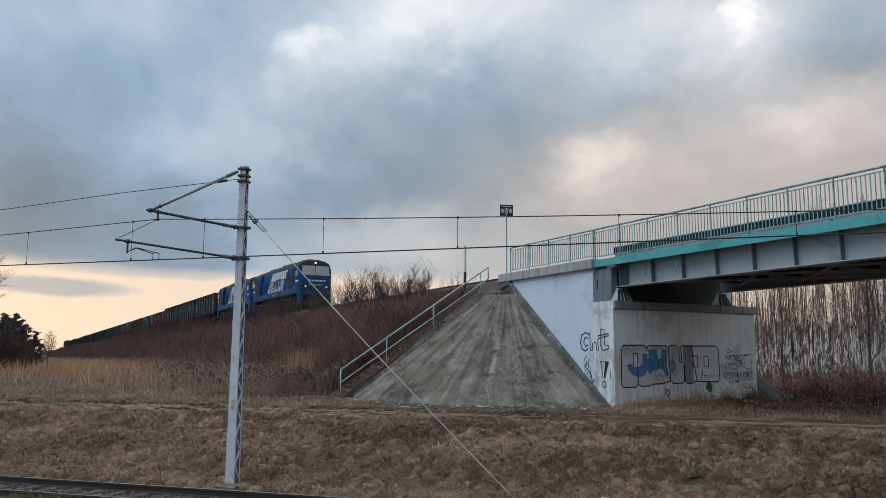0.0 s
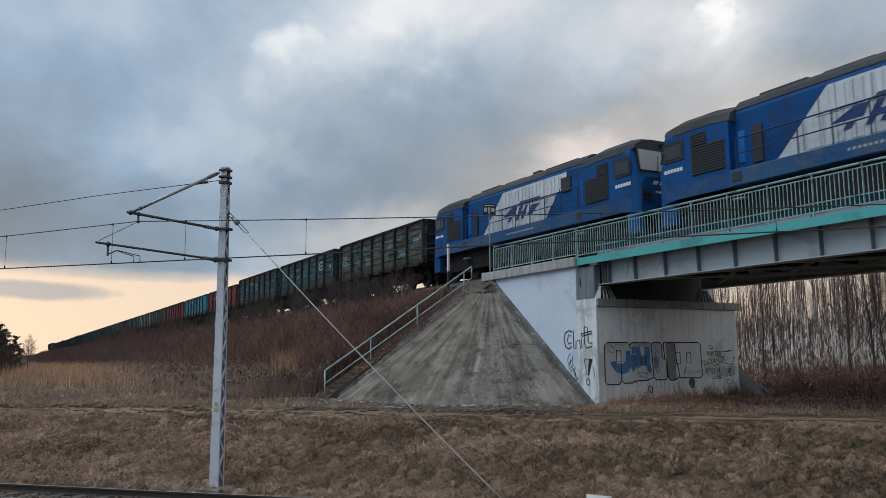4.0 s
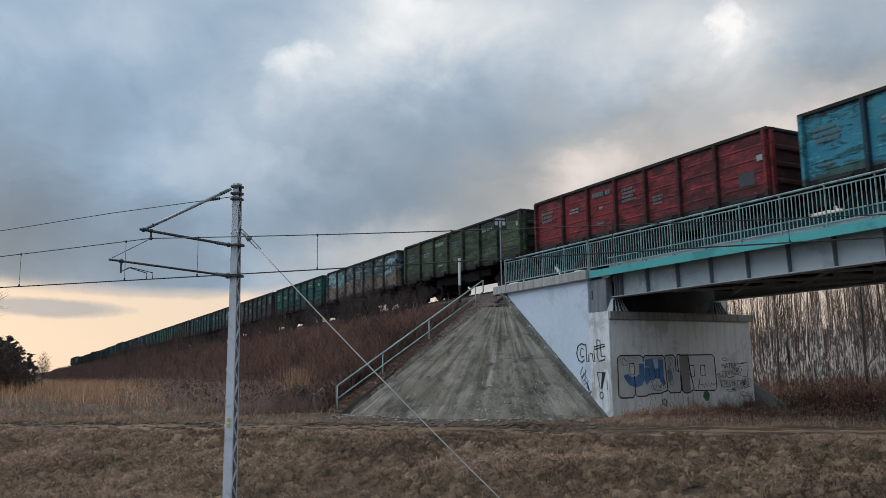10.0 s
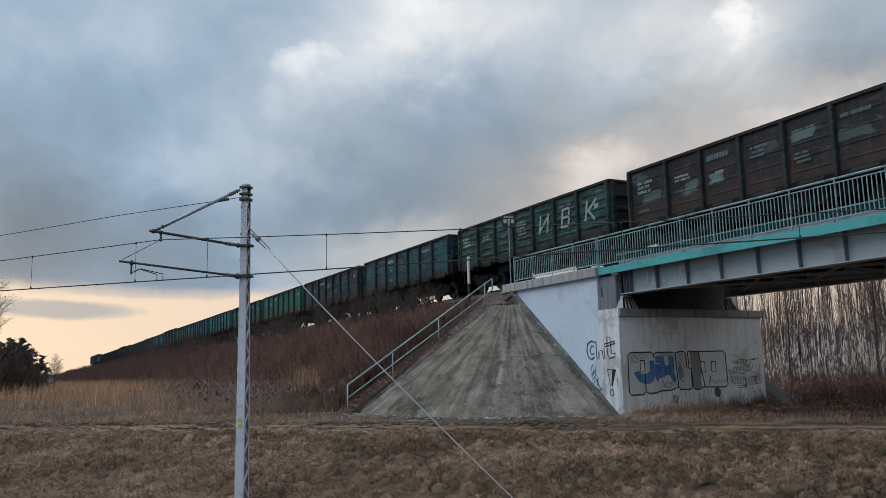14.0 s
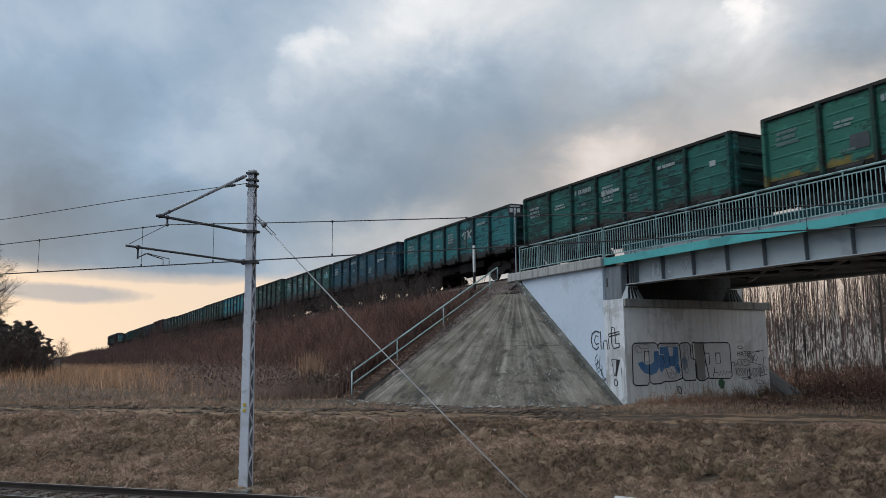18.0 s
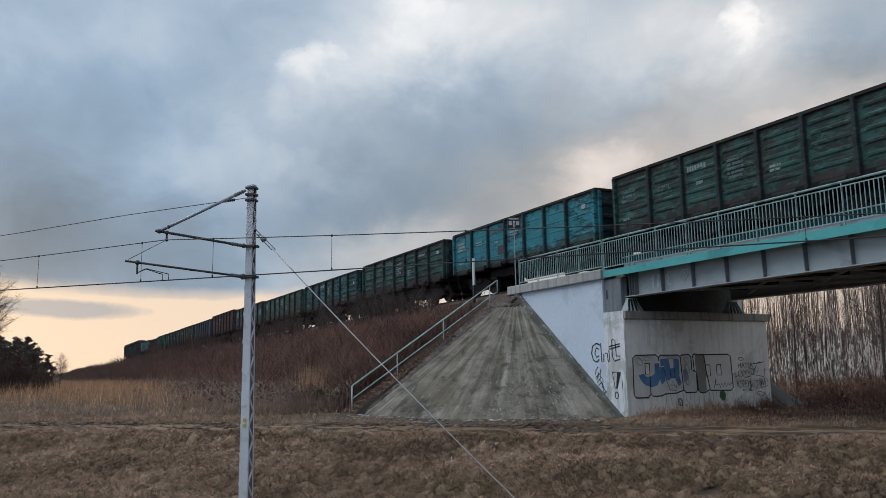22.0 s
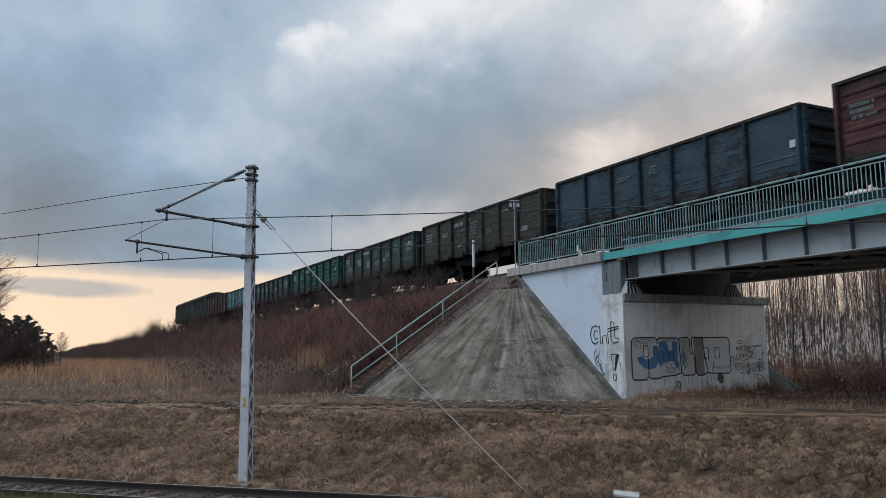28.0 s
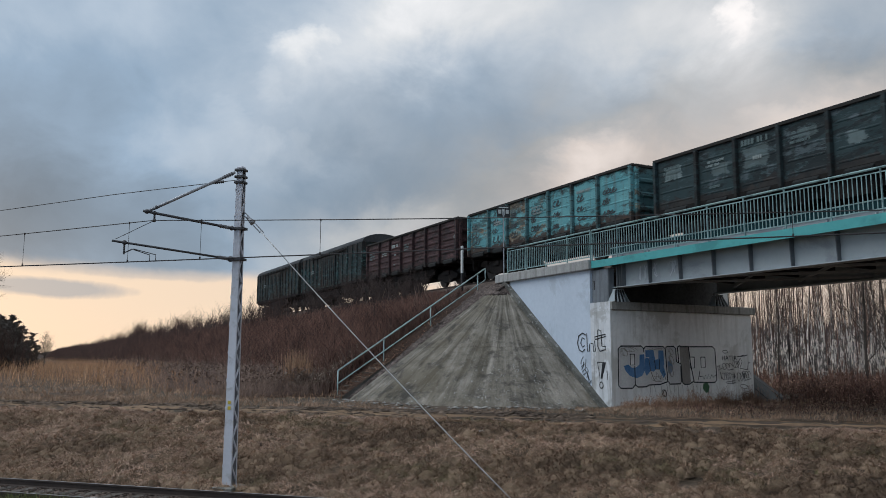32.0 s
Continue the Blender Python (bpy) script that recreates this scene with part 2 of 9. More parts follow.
def radial_concrete():
    """Rough concrete with dirt washed down the slope of a cone about the local z axis."""
    m = bpy.data.materials.new("revetment_concrete")
    m.use_nodes = True
    t = m.node_tree
    b = t.nodes["Principled BSDF"]
    tc = t.nodes.new("ShaderNodeTexCoord")
    sep = node(t, "ShaderNodeSeparateXYZ", Vector=tc.outputs["Object"])
    ang = maths(t, "ARCTAN2", sep.outputs["Y"], sep.outputs["X"])
    vec = node(t, "ShaderNodeCombineXYZ", X=maths(t, "MULTIPLY", ang, 9.0), Y=maths(t, "MULTIPLY", sep.outputs["Z"], 0.35), Z=0.0).outputs[0]
    wash = node(t, "ShaderNodeTexNoise", Vector=vec, Scale=1.0, Detail=5.0, Roughness=0.62, Distortion=0.5).outputs[0]
    vec2 = node(t, "ShaderNodeCombineXYZ", X=maths(t, "MULTIPLY", ang, 26.0), Y=maths(t, "MULTIPLY", sep.outputs["Z"], 0.6), Z=3.0).outputs[0]
    thin = node(t, "ShaderNodeTexNoise", Vector=vec2, Scale=1.0, Detail=3.0, Roughness=0.6).outputs[0]
    blot = node(t, "ShaderNodeTexNoise", Vector=tc.outputs["Object"], Scale=1.1, Detail=6.0, Roughness=0.65).outputs[0]
    grain = node(t, "ShaderNodeTexNoise", Vector=tc.outputs["Object"], Scale=16.0, Detail=4.0, Roughness=0.7).outputs[0]
    f = maths(t, "ADD", maths(t, "ADD", maths(t, "MULTIPLY", wash, 0.46), maths(t, "MULTIPLY", thin, 0.14)), maths(t, "ADD", maths(t, "MULTIPLY", blot, 0.26), maths(t, "MULTIPLY", grain, 0.14)))
    col = ramp(t, f, [(0.37, (0.038, 0.034, 0.027)), (0.455, (0.110, 0.098, 0.078)), (0.54, (0.215, 0.194, 0.164)), (0.67, (0.42, 0.382, 0.330))])
    # moss in a broad band down the middle and black lichen in blots
    soft = node(t, "ShaderNodeTexNoise", Vector=tc.outputs["Object"], Scale=0.5, Detail=8.0, Roughness=0.72, Distortion=0.6).outputs[0]
    near = maths(t, "SUBTRACT", 0.62, maths(t, "ABSOLUTE", maths(t, "ADD", ang, 1.18)))
    moss = ramp(t, maths(t, "ADD", soft, maths(t, "MULTIPLY", maths(t, "MAXIMUM", near, -0.2), 0.24)), [(0.53, 0.0), (0.70, 1.0)])
    col = mixed(t, maths(t, "MULTIPLY", moss, 0.5), col, (0.125, 0.104, 0.072))
    black = ramp(t, node(t, "ShaderNodeTexNoise", Vector=tc.outputs["Object"], Scale=0.9, Detail=9.0, Roughness=0.78, Distortion=0.3).outputs[0], [(0.50, 0.0), (0.60, 1.0)])
    col = mixed(t, maths(t, "MULTIPLY", black, 0.75), col, (0.040, 0.037, 0.034))
    fleck = ramp(t, node(t, "ShaderNodeTexNoise", Vector=tc.outputs["Object"], Scale=5.5, Detail=5.0, Roughness=0.8).outputs[0], [(0.60, 0.0), (0.66, 1.0)])
    toe = node(t, "ShaderNodeMapRange", Value=maths(t, "ADD", sep.outputs["Z"], maths(t, "MULTIPLY", soft, 2.0)))
    toe.inputs["From Min"].default_value, toe.inputs["From Max"].default_value = 3.6, 1.2
    col = mixed(t, maths(t, "MULTIPLY", fleck, maths(t, "ADD", 0.2, maths(t, "MULTIPLY", toe.outputs[0], 0.6))), col, (0.40, 0.40, 0.39))
    link(t, col, b.inputs["Base Color"])
    b.inputs["Roughness"].default_value = 0.93
    b.inputs["Specular IOR Level"].default_value = 0.2
    bp = node(t, "ShaderNodeBump", Strength=0.5, Distance=0.03)
    link(t, f, bp.inputs["Height"])
    link(t, bp.outputs[0], b.inputs["Normal"])
    return m


M = {}
M["soil"] = material("dry_turf", (0.042, 0.031, 0.024), (0.12, 0.088, 0.066), 0.8, 0.95, bump=0.6, stain=(0.075, 0.06, 0.042), stain_scale=0.35, stain_amount=0.5)
M["path"] = material("trodden_earth", (0.082, 0.052, 0.034), (0.297, 0.196, 0.120), 1.6, 0.95, bump=0.6, stain=(0.030, 0.024, 0.020), stain_scale=0.8, stain_amount=0.42, turn=-45, stretch=(0.16, 1.5, 1))
M["bank"] = material("brush_covered_earth", (0.036, 0.022, 0.017), (0.085, 0.052, 0.038), 0.9, 0.95, bump=0.6)
M["clod"] = material("dark_mud_clods", (0.05, 0.037, 0.029), (0.19, 0.14, 0.105), 2.0, 0.95, bump=0.3, island=0.5)
M["crumb"] = material("pale_concrete_crumbs", (0.20, 0.19, 0.175), (0.45, 0.43, 0.40), 2.0, 0.95, bump=0.2, island=0.4)
M["ballast"] = material("ballast", (0.053, 0.040, 0.034), (0.188, 0.145, 0.122), 6.0, 0.95, bump=1.0, island=0.35)
M["rubble"] = material("purple_grey_rubble", (0.040, 0.031, 0.028), (0.185, 0.150, 0.135), 4.0, 0.95, bump=0.6, island=0.45)
M["concrete"] = material("weathered_concrete", (0.20, 0.195, 0.18), (0.36, 0.35, 0.32), 1.1, 0.9, bump=0.3, stain=(0.10, 0.10, 0.085), stain_scale=0.5, stain_amount=0.35, per_object=0.10)
M["slab"] = radial_concrete()
M["whitewash"] = material("whitewashed_wall", (0.53, 0.60, 0.69), (0.62, 0.69, 0.78), 0.9, 0.85, bump=0.10, stain=(0.47, 0.53, 0.60), stain_scale=0.5, stain_amount=0.3)
M["pale_wall"] = material("pale_plaster_wall", (0.68, 0.67, 0.645), (0.83, 0.82, 0.79), 0.9, 0.88, bump=0.15, stain=(0.55, 0.53, 0.48), stain_scale=0.5, stain_amount=0.35, streak=(0.58, 0.56, 0.52))
M["flank"] = material("streaked_pale_wall", (0.60, 0.62, 0.64), (0.76, 0.77, 0.78), 0.9, 0.88, bump=0.1, stain=(0.46, 0.46, 0.45), stain_scale=1.2, stain_amount=0.4, streak=(0.24, 0.235, 0.22))
M["cap"] = material("bearing_shelf_concrete", (0.20, 0.195, 0.18), (0.36, 0.35, 0.32), 1.4, 0.9, bump=0.25, streak=(0.11, 0.105, 0.095))
M["coping"] = material("coping_concrete", (0.30, 0.30, 0.29), (0.46, 0.455, 0.44), 1.4, 0.9, bump=0.25, streak=(0.16, 0.155, 0.14))
M["girder"] = material("grey_painted_steel", (0.302, 0.341, 0.359), (0.364, 0.404, 0.419), 0.7, 0.55, bump=0.05, stain=(0.24, 0.26, 0.28), stain_scale=0.4, stain_amount=0.3)
# stiffener faces turned from the light: their shade is put into this grey
M["stiffener"] = material("shaded_grey_steel", (0.105, 0.115, 0.125), (0.16, 0.17, 0.18), 1.2, 0.65, bump=0.05)
M["brace"] = material("dusty_brace_steel", (0.230, 0.240, 0.252), (0.390, 0.401, 0.413), 1.0, 0.7, bump=0.05)
# near-black underside steel: the shade below the deck is in the base colour
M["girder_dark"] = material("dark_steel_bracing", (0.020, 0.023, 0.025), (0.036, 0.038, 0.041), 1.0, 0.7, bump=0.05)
M["teal"] = material("teal_painted_steel", (0.055, 0.33, 0.335), (0.085, 0.40, 0.395), 0.7, 0.5, bump=0.04, stain=(0.045, 0.25, 0.25), stain_scale=0.5, stain_amount=0.25)
M["rail_paint"] = material("railing_paint", (0.21, 0.34, 0.34), (0.31, 0.44, 0.44), 2.0, 0.6, bump=0.03, stain=(0.11, 0.17, 0.17), stain_scale=2.0, stain_amount=0.3)
M["stair_paint"] = material("pale_green_rail_paint", (0.33, 0.46, 0.45), (0.46, 0.58, 0.56), 2.0, 0.5, bump=0.03, stain=(0.25, 0.30, 0.28), stain_scale=2.0, stain_amount=0.3)
# on the back wall this dark concrete carries the shade under the deck
M["dark_concrete"] = material("dark_grey_concrete", (0.035, 0.035, 0.034), (0.085, 0.083, 0.08), 1.4, 0.9, bump=0.2)
M["cheek"] = material("grey_cheek_wall", (0.16, 0.18, 0.20), (0.24, 0.26, 0.28), 1.2, 0.8, bump=0.1, streak=(0.10, 0.105, 0.11))
# darkened copy of the teal: shade behind the railing is in the colour
M["deep_teal"] = material("shaded_teal_rim", (0.004, 0.024, 0.028), (0.009, 0.038, 0.043), 0.8, 0.92, bump=0.05)
M["step"] = material("mossy_concrete_step", (0.09, 0.085, 0.075), (0.19, 0.18, 0.16), 3.0, 0.95, bump=0.5, per_object=0.2)
M["rail_steel"] = material("rusty_rail", (0.035, 0.026, 0.022), (0.075, 0.055, 0.046), 3.0, 0.6, metal=0.3, bump=0.1)
M["rail_head"] = material("polished_rail_head", (0.20, 0.185, 0.18), (0.30, 0.28, 0.27), 3.0, 0.35, metal=0.9, bump=0.02)
M["sleeper"] = material("old_sleeper", (0.07, 0.06, 0.052), (0.15, 0.132, 0.115), 3.0, 0.9, bump=0.4, per_object=0.25)
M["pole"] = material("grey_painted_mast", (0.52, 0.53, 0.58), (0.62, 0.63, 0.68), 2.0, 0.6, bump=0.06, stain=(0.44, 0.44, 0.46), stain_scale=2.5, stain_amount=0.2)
# for the back channel this grey includes the shade inside the lattice
M["pole_back"] = material("dark_mast_steel", (0.13, 0.13, 0.14), (0.20, 0.20, 0.21), 3.0, 0.7, bump=0.1)
M["fitting"] = material("dark_steel_fitting", (0.055, 0.055, 0.06), (0.11, 0.11, 0.115), 4.0, 0.6, metal=0.4, bump=0.05)
M["galv"] = material("galvanised_steel", (0.26, 0.27, 0.29), (0.40, 0.41, 0.43), 4.0, 0.5, metal=0.5, bump=0.05)
M["wire"] = plain("copper_wire", (0.045, 0.04, 0.04), 0.6, 0.3)
M["guy"] = plain("zinc_guy_wire", (0.50, 0.50, 0.50), 0.5, 0.3)
M["ink"] = plain("black_spray_paint", (0.015, 0.016, 0.02), 0.7)
M["blue_ink"] = material("blue_spray_paint", (0.05, 0.14, 0.30), (0.15, 0.27, 0.44), 4.0, 0.8, bump=0.05)
M["chalk_ink"] = material("pale_grey_spray_paint", (0.62, 0.61, 0.58), (0.76, 0.75, 0.72), 3.0, 0.8, bump=0.05)
M["faint_blue"] = material("thin_blue_spray_paint", (0.13, 0.19, 0.28), (0.26, 0.31, 0.38), 5.0, 0.8, bump=0.05)
M["kerb_stone"] = material("mossy_kerb_stone", (0.045, 0.045, 0.04), (0.20, 0.195, 0.175), 3.0, 0.95, bump=0.8, stain=(0.42, 0.42, 0.40), stain_scale=5.0, stain_amount=0.15)
M["silver_ink"] = material("silver_spray_paint", (0.46, 0.46, 0.46), (0.64, 0.63, 0.61), 3.0, 0.7, bump=0.05)
M["brown_ink"] = material("grey_brown_spray_paint", (0.22, 0.20, 0.185), (0.34, 0.315, 0.29), 3.0, 0.8, bump=0.05)
M["green_ink"] = plain("green_spray_paint", (0.05, 0.12, 0.06), 0.8)
M["pale_ink"] = plain("faded_white_spray_paint", (0.48, 0.51, 0.54), 0.8)
M["white"] = material("white_paint", (0.62, 0.62, 0.60), (0.78, 0.78, 0.76), 3.0, 0.6, bump=0.04)
M["black"] = plain("black_paint", (0.02, 0.02, 0.022), 0.6)
M["yellow"] = plain("yellow_paint", (0.55, 0.42, 0.05), 0.6)
M["stem"] = material("dry_red_brown_stems", (0.030, 0.016, 0.013), (0.166, 0.090, 0.069), 1.6, 0.9, bump=0.0, island=0.8)
# dimmer copy of the stem brown, with shade mixed into it
M["dim_stem"] = material("shaded_brown_twigs", (0.05, 0.032, 0.027), (0.15, 0.095, 0.078), 1.2, 0.9, bump=0.0, island=0.6)
# shoulder twigs seen against the train: their silhouette shade is painted in
M["dark_stem"] = material("shaded_dark_twigs", (0.022, 0.017, 0.016), (0.07, 0.05, 0.044), 1.2, 0.9, bump=0.0, island=0.5)
M["weed"] = material("dead_purple_brown_weeds", (0.109, 0.073, 0.061), (0.273, 0.194, 0.155), 1.0, 0.95, bump=0.0, island=0.45)
M["far_stem"] = material("dark_red_brown_stems", (0.026, 0.015, 0.013), (0.101, 0.058, 0.047), 1.2, 0.9, bump=0.0, island=0.5)
M["thatch"] = material("dark_dead_thatch", (0.136, 0.090, 0.063), (0.245, 0.164, 0.112), 0.9, 0.95, bump=0.0, island=0.18)
M["verge"] = material("bleached_verge_grass", (0.341, 0.233, 0.171), (0.554, 0.386, 0.288), 1.0, 0.92, bump=0.0, island=0.18)
M["reed"] = material("tan_reed_stalks", (0.245, 0.146, 0.092), (0.556, 0.356, 0.230), 1.0, 0.9, bump=0.0, island=0.4)
M["straw"] = material("bleached_reed_straw", (0.401, 0.212, 0.118), (0.799, 0.477, 0.272), 1.0, 0.9, bump=0.0, island=0.35)
M["grass"] = material("matted_dry_grass", (0.256, 0.173, 0.119), (0.427, 0.291, 0.203), 0.9, 0.92, bump=0.0, island=0.18)
M["sod"] = material("dark_matted_sod", (0.076, 0.054, 0.036), (0.286, 0.200, 0.133), 3.0, 0.95, bump=1.0, island=0.30)
M["moss"] = material("mossy_turf", (0.151, 0.117, 0.069), (0.271, 0.211, 0.125), 0.9, 0.94, bump=0.0, island=0.18)
M["green_grass"] = material("green_grass", (0.10, 0.125, 0.04), (0.24, 0.26, 0.10), 2.0, 0.9, bump=0.0, island=0.4)
M["seed"] = material("fluffy_seed_heads", (0.20, 0.155, 0.125), (0.34, 0.27, 0.22), 2.0, 0.95, bump=0.0, island=0.35)
M["leaf"] = material("dead_bramble_leaves", (0.143, 0.081, 0.057), (0.351, 0.221, 0.150), 2.0, 0.9, bump=0.0, island=0.5)
M["birch"] = material("birch_bark", (0.431, 0.373, 0.336), (1.063, 0.935, 0.836), 1.6, 0.85, bump=0.15, stain=(0.045, 0.038, 0.035), stain_scale=2.2, stain_amount=0.52, stretch=(1, 1, 0.6), per_object=0.25, crown=((0.10, 0.075, 0.065), 5.2, 8.5))
M["twig"] = material("birch_twigs", (0.126, 0.075, 0.058), (0.252, 0.154, 0.115), 2.0, 0.9, bump=0.0, island=0.3)
M["bark"] = material("dark_bark", (0.05, 0.042, 0.036), (0.11, 0.09, 0.078), 3.0, 0.9, bump=0.2)
# needles lifted towards grey: distance haze is mixed into the base colour
M["needles"] = material("pine_needles", (0.090, 0.080, 0.072), (0.196, 0.174, 0.155), 1.0, 0.9, bump=0.0, island=0.4)
M["haze_wood"] = material("far_woods", (0.059, 0.043, 0.045), (0.098, 0.074, 0.074), 0.05, 0.95, bump=0.0, island=0.3)
M["chassis"] = material("grimy_underframe", (0.009, 0.008, 0.008), (0.026, 0.022, 0.020), 3.0, 0.92, bump=0.2)
M["wheel"] = material("worn_wheel_steel", (0.03, 0.027, 0.025), (0.07, 0.062, 0.057), 3.0, 0.6, metal=0.5, bump=0.1)
M["glass"] = plain("dark_cab_glass", (0.02, 0.024, 0.028), 0.08)
# pale base stands for the sky reflected in the front panes
M["windscreen"] = plain("sky_toned_windscreen", (0.44, 0.43, 0.40), 0.06)
M["loco_blue"] = material("loco_blue_paint", (0.003, 0.056, 0.190), (0.006, 0.078, 0.245), 0.8, 0.72, bump=0.03, stain=(0.012, 0.046, 0.125), stain_scale=0.8, stain_amount=0.35)
M["loco_frame"] = material("dusty_blue_frame_paint", (0.012, 0.060, 0.160), (0.045, 0.105, 0.200), 1.4, 0.8, bump=0.03, stain=(0.07, 0.10, 0.15), stain_scale=0.9, stain_amount=0.4)
M["loco_light"] = material("bright_blue_paint", (0.01, 0.15, 0.46), (0.02, 0.18, 0.52), 0.8, 0.72, bump=0.03)
M["loco_roof"] = material("dark_grey_roof_paint", (0.035, 0.037, 0.04), (0.075, 0.078, 0.08), 1.2, 0.75, bump=0.15)
M["loco_white"] = material("dirty_white_paint", (0.46, 0.49, 0.52), (0.62, 0.64, 0.66), 1.2, 0.55, bump=0.05, streak=(0.33, 0.34, 0.35))
M["lens"] = plain("lit_headlamp", (1.0, 0.93, 0.85), 0.2, 0.0, 0.9)
M["lens_warm"] = plain("warm_marker_lamp", (1.0, 0.80, 0.6), 0.2, 0.0, 0.35)
M["plate"] = material("pale_board", (0.45, 0.47, 0.46), (0.6, 0.61, 0.6), 3.0, 0.8, bump=0.1)


# ---------------------------------------------------------------- building helpers
def finish(bm, name, mat, smooth=False):
    bmesh.ops.recalc_face_normals(bm, faces=bm.faces)
    me = bpy.data.meshes.new(name)
    bm.to_mesh(me)
    bm.free()
    me.materials.append(mat)
    if smooth:
        for p in me.polygons:
            p.use_smooth = True
    return me


def part(name, bm, mat, parent, label="", smooth=False):
    """One mesh object under a thing or a part."""
    me = bm if isinstance(bm, bpy.types.Mesh) else finish(bm, name, mat, smooth)
    ob = new(name, me)
    ob.parent = parent
    if label:
        tagged(ob, label)
    return ob


def thing(name, x, y, z, label, category, group="", kind=""):
    ob = new(name)
    ob.empty_display_size = 0.3
    ob.matrix_basis = pose(x, y, z)
    return tagged(ob, label, category, group, kind)


def box(bm, x0, x1, y0, y1, z0, z1):
    v = [bm.verts.new((x, y, z)) for z in (z0, z1) for x, y in ((x0, y0), (x1, y0), (x1, y1), (x0, y1))]
    for f in ((3, 2, 1, 0), (4, 5, 6, 7), (0, 1, 5, 4), (1, 2, 6, 5), (2, 3, 7, 6), (3, 0, 4, 7)):
        bm.faces.new([v[i] for i in f])
    return v


def soft_box(x0, x1, y0, y1, z0, z1, r=0.02, seg=1):
    bm = bmesh.new()
    box(bm, x0, x1, y0, y1, z0, z1)
    bmesh.ops.bevel(bm, geom=bm.edges[:], offset=r, segments=seg, affect="EDGES")
    return bm


def prism(bm, poly, place, depth):
    """poly: 2D points; place(u, v, w) gives the 3D point, w from depth[0] to depth[1]."""
    a = [bm.verts.new(place(u, v, depth[0])) for u, v in poly]
    b = [bm.verts.new(place(u, v, depth[1])) for u, v in poly]
    n = len(poly)
    bm.faces.new(a[::-1])
    bm.faces.new(b)
    for i in range(n):
        bm.faces.new((a[i], a[(i + 1) % n], b[(i + 1) % n], b[i]))


def tube(bm, p, q, r0, r1=None, n=6):
    p, q = Vector(p), Vector(q)
    r1 = r0 if r1 is None else r1
    d = (q - p).normalized()
    a = d.orthogonal().normalized()
    b = d.cross(a)
    rings = []
    for c, r in ((p, r0), (q, r1)):
        rings.append([bm.verts.new(c + (a * math.cos(2 * math.pi * i / n) + b * math.sin(2 * math.pi * i / n)) * r) for i in range(n)])
    for i in range(n):
        bm.faces.new((rings[0][i], rings[0][(i + 1) % n], rings[1][(i + 1) % n], rings[1][i]))
    bm.faces.new(rings[0][::-1])
    bm.faces.new(rings[1])


def sweep(bm, pts, radii, n=6):
    """One unbroken tube along a line of points."""
    pts = [Vector(p) for p in pts]
    rings, a = [], None
    for i, p in enumerate(pts):
        d = (pts[min(i + 1, len(pts) - 1)] - pts[max(i - 1, 0)]).normalized()
        a = d.orthogonal().normalized() if a is None else (a - d * a.dot(d)).normalized()
        b = d.cross(a)
        rings.append([bm.verts.new(p + (a * math.cos(2 * math.pi * k / n) + b * math.sin(2 * math.pi * k / n)) * radii[i]) for k in range(n)])
    for r, s in zip(rings, rings[1:]):
        for k in range(n):
            bm.faces.new((r[k], r[(k + 1) % n], s[(k + 1) % n], s[k]))
    bm.faces.new(rings[0][::-1])
    bm.faces.new(rings[-1])


def poly_tube(bm, pts, r, n=6):
    sweep(bm, pts, [r] * len(pts), n)


def bar(p, q, r0, r1=None, n=6):
    bm = bmesh.new()
    tube(bm, p, q, r0, r1, n)
    return bm


def raw_mesh(name, verts, faces, mat):
    """verts (n, 3); faces: (m, k) index array, all of one size."""
    verts, faces = np.asarray(verts, np.float32), np.asarray(faces, np.int32)
    me = bpy.data.meshes.new(name)
    me.vertices.add(len(verts))
    me.vertices.foreach_set("co", verts.ravel())
    m, k = faces.shape
    me.loops.add(m * k)
    me.loops.foreach_set("vertex_index", faces.ravel())
    me.polygons.add(m)
    me.polygons.foreach_set("loop_start", np.arange(0, m * k, k, dtype=np.int32))
    me.update(calc_edges=True)
    me.validate()
    me.materials.append(mat)
    return me


def smoothstep(a, b, x):
    k = np.clip((x - a) / (b - a), 0, 1)
    return k * k * (3 - 2 * k)


# ---------------------------------------------------------------- plan
TRACK_Y, RAIL_Z = 21.77, 7.13          # upper broad-gauge line
WALL_Y, WALL_FAR = 18.9, 25.0          # outer faces of the abutment
FACE_X, BACK_X, WING_X = -22.84, -24.0, -30.4
SHELF_Z = 5.25                         # bearing shelf
LOW_Q, LOW_RAIL = 14.70, 0.30          # lower electrified line: distance from the camera across it, rail head
BREAST_FAR = 26.2
CONE = (-30.15, 18.9, 7.0)

Q_PTS = np.array([-3000, 3, 8, 11.3, 12.3, 17.1, 19.5, 22.3, 23.0, 24.0, 25.4, 27, 3000], float)
Z_PTS = np.array([1.6, 1.6, 0.9, 0.02, 0.08, 0.12, 0.72, 1.36, 1.43, 1.36, 1.42, 1.45, 1.45], float)


def wave(x, y):
    return (np.sin(x * 0.9 + 1.3 * np.sin(y * 0.37)) * np.sin(y * 0.8 + 1.1 * np.sin(x * 0.41)) * 0.5
            + np.sin(x * 2.3 + 0.7 * y) * np.sin(y * 2.1 - 0.6 * x) * 0.25)


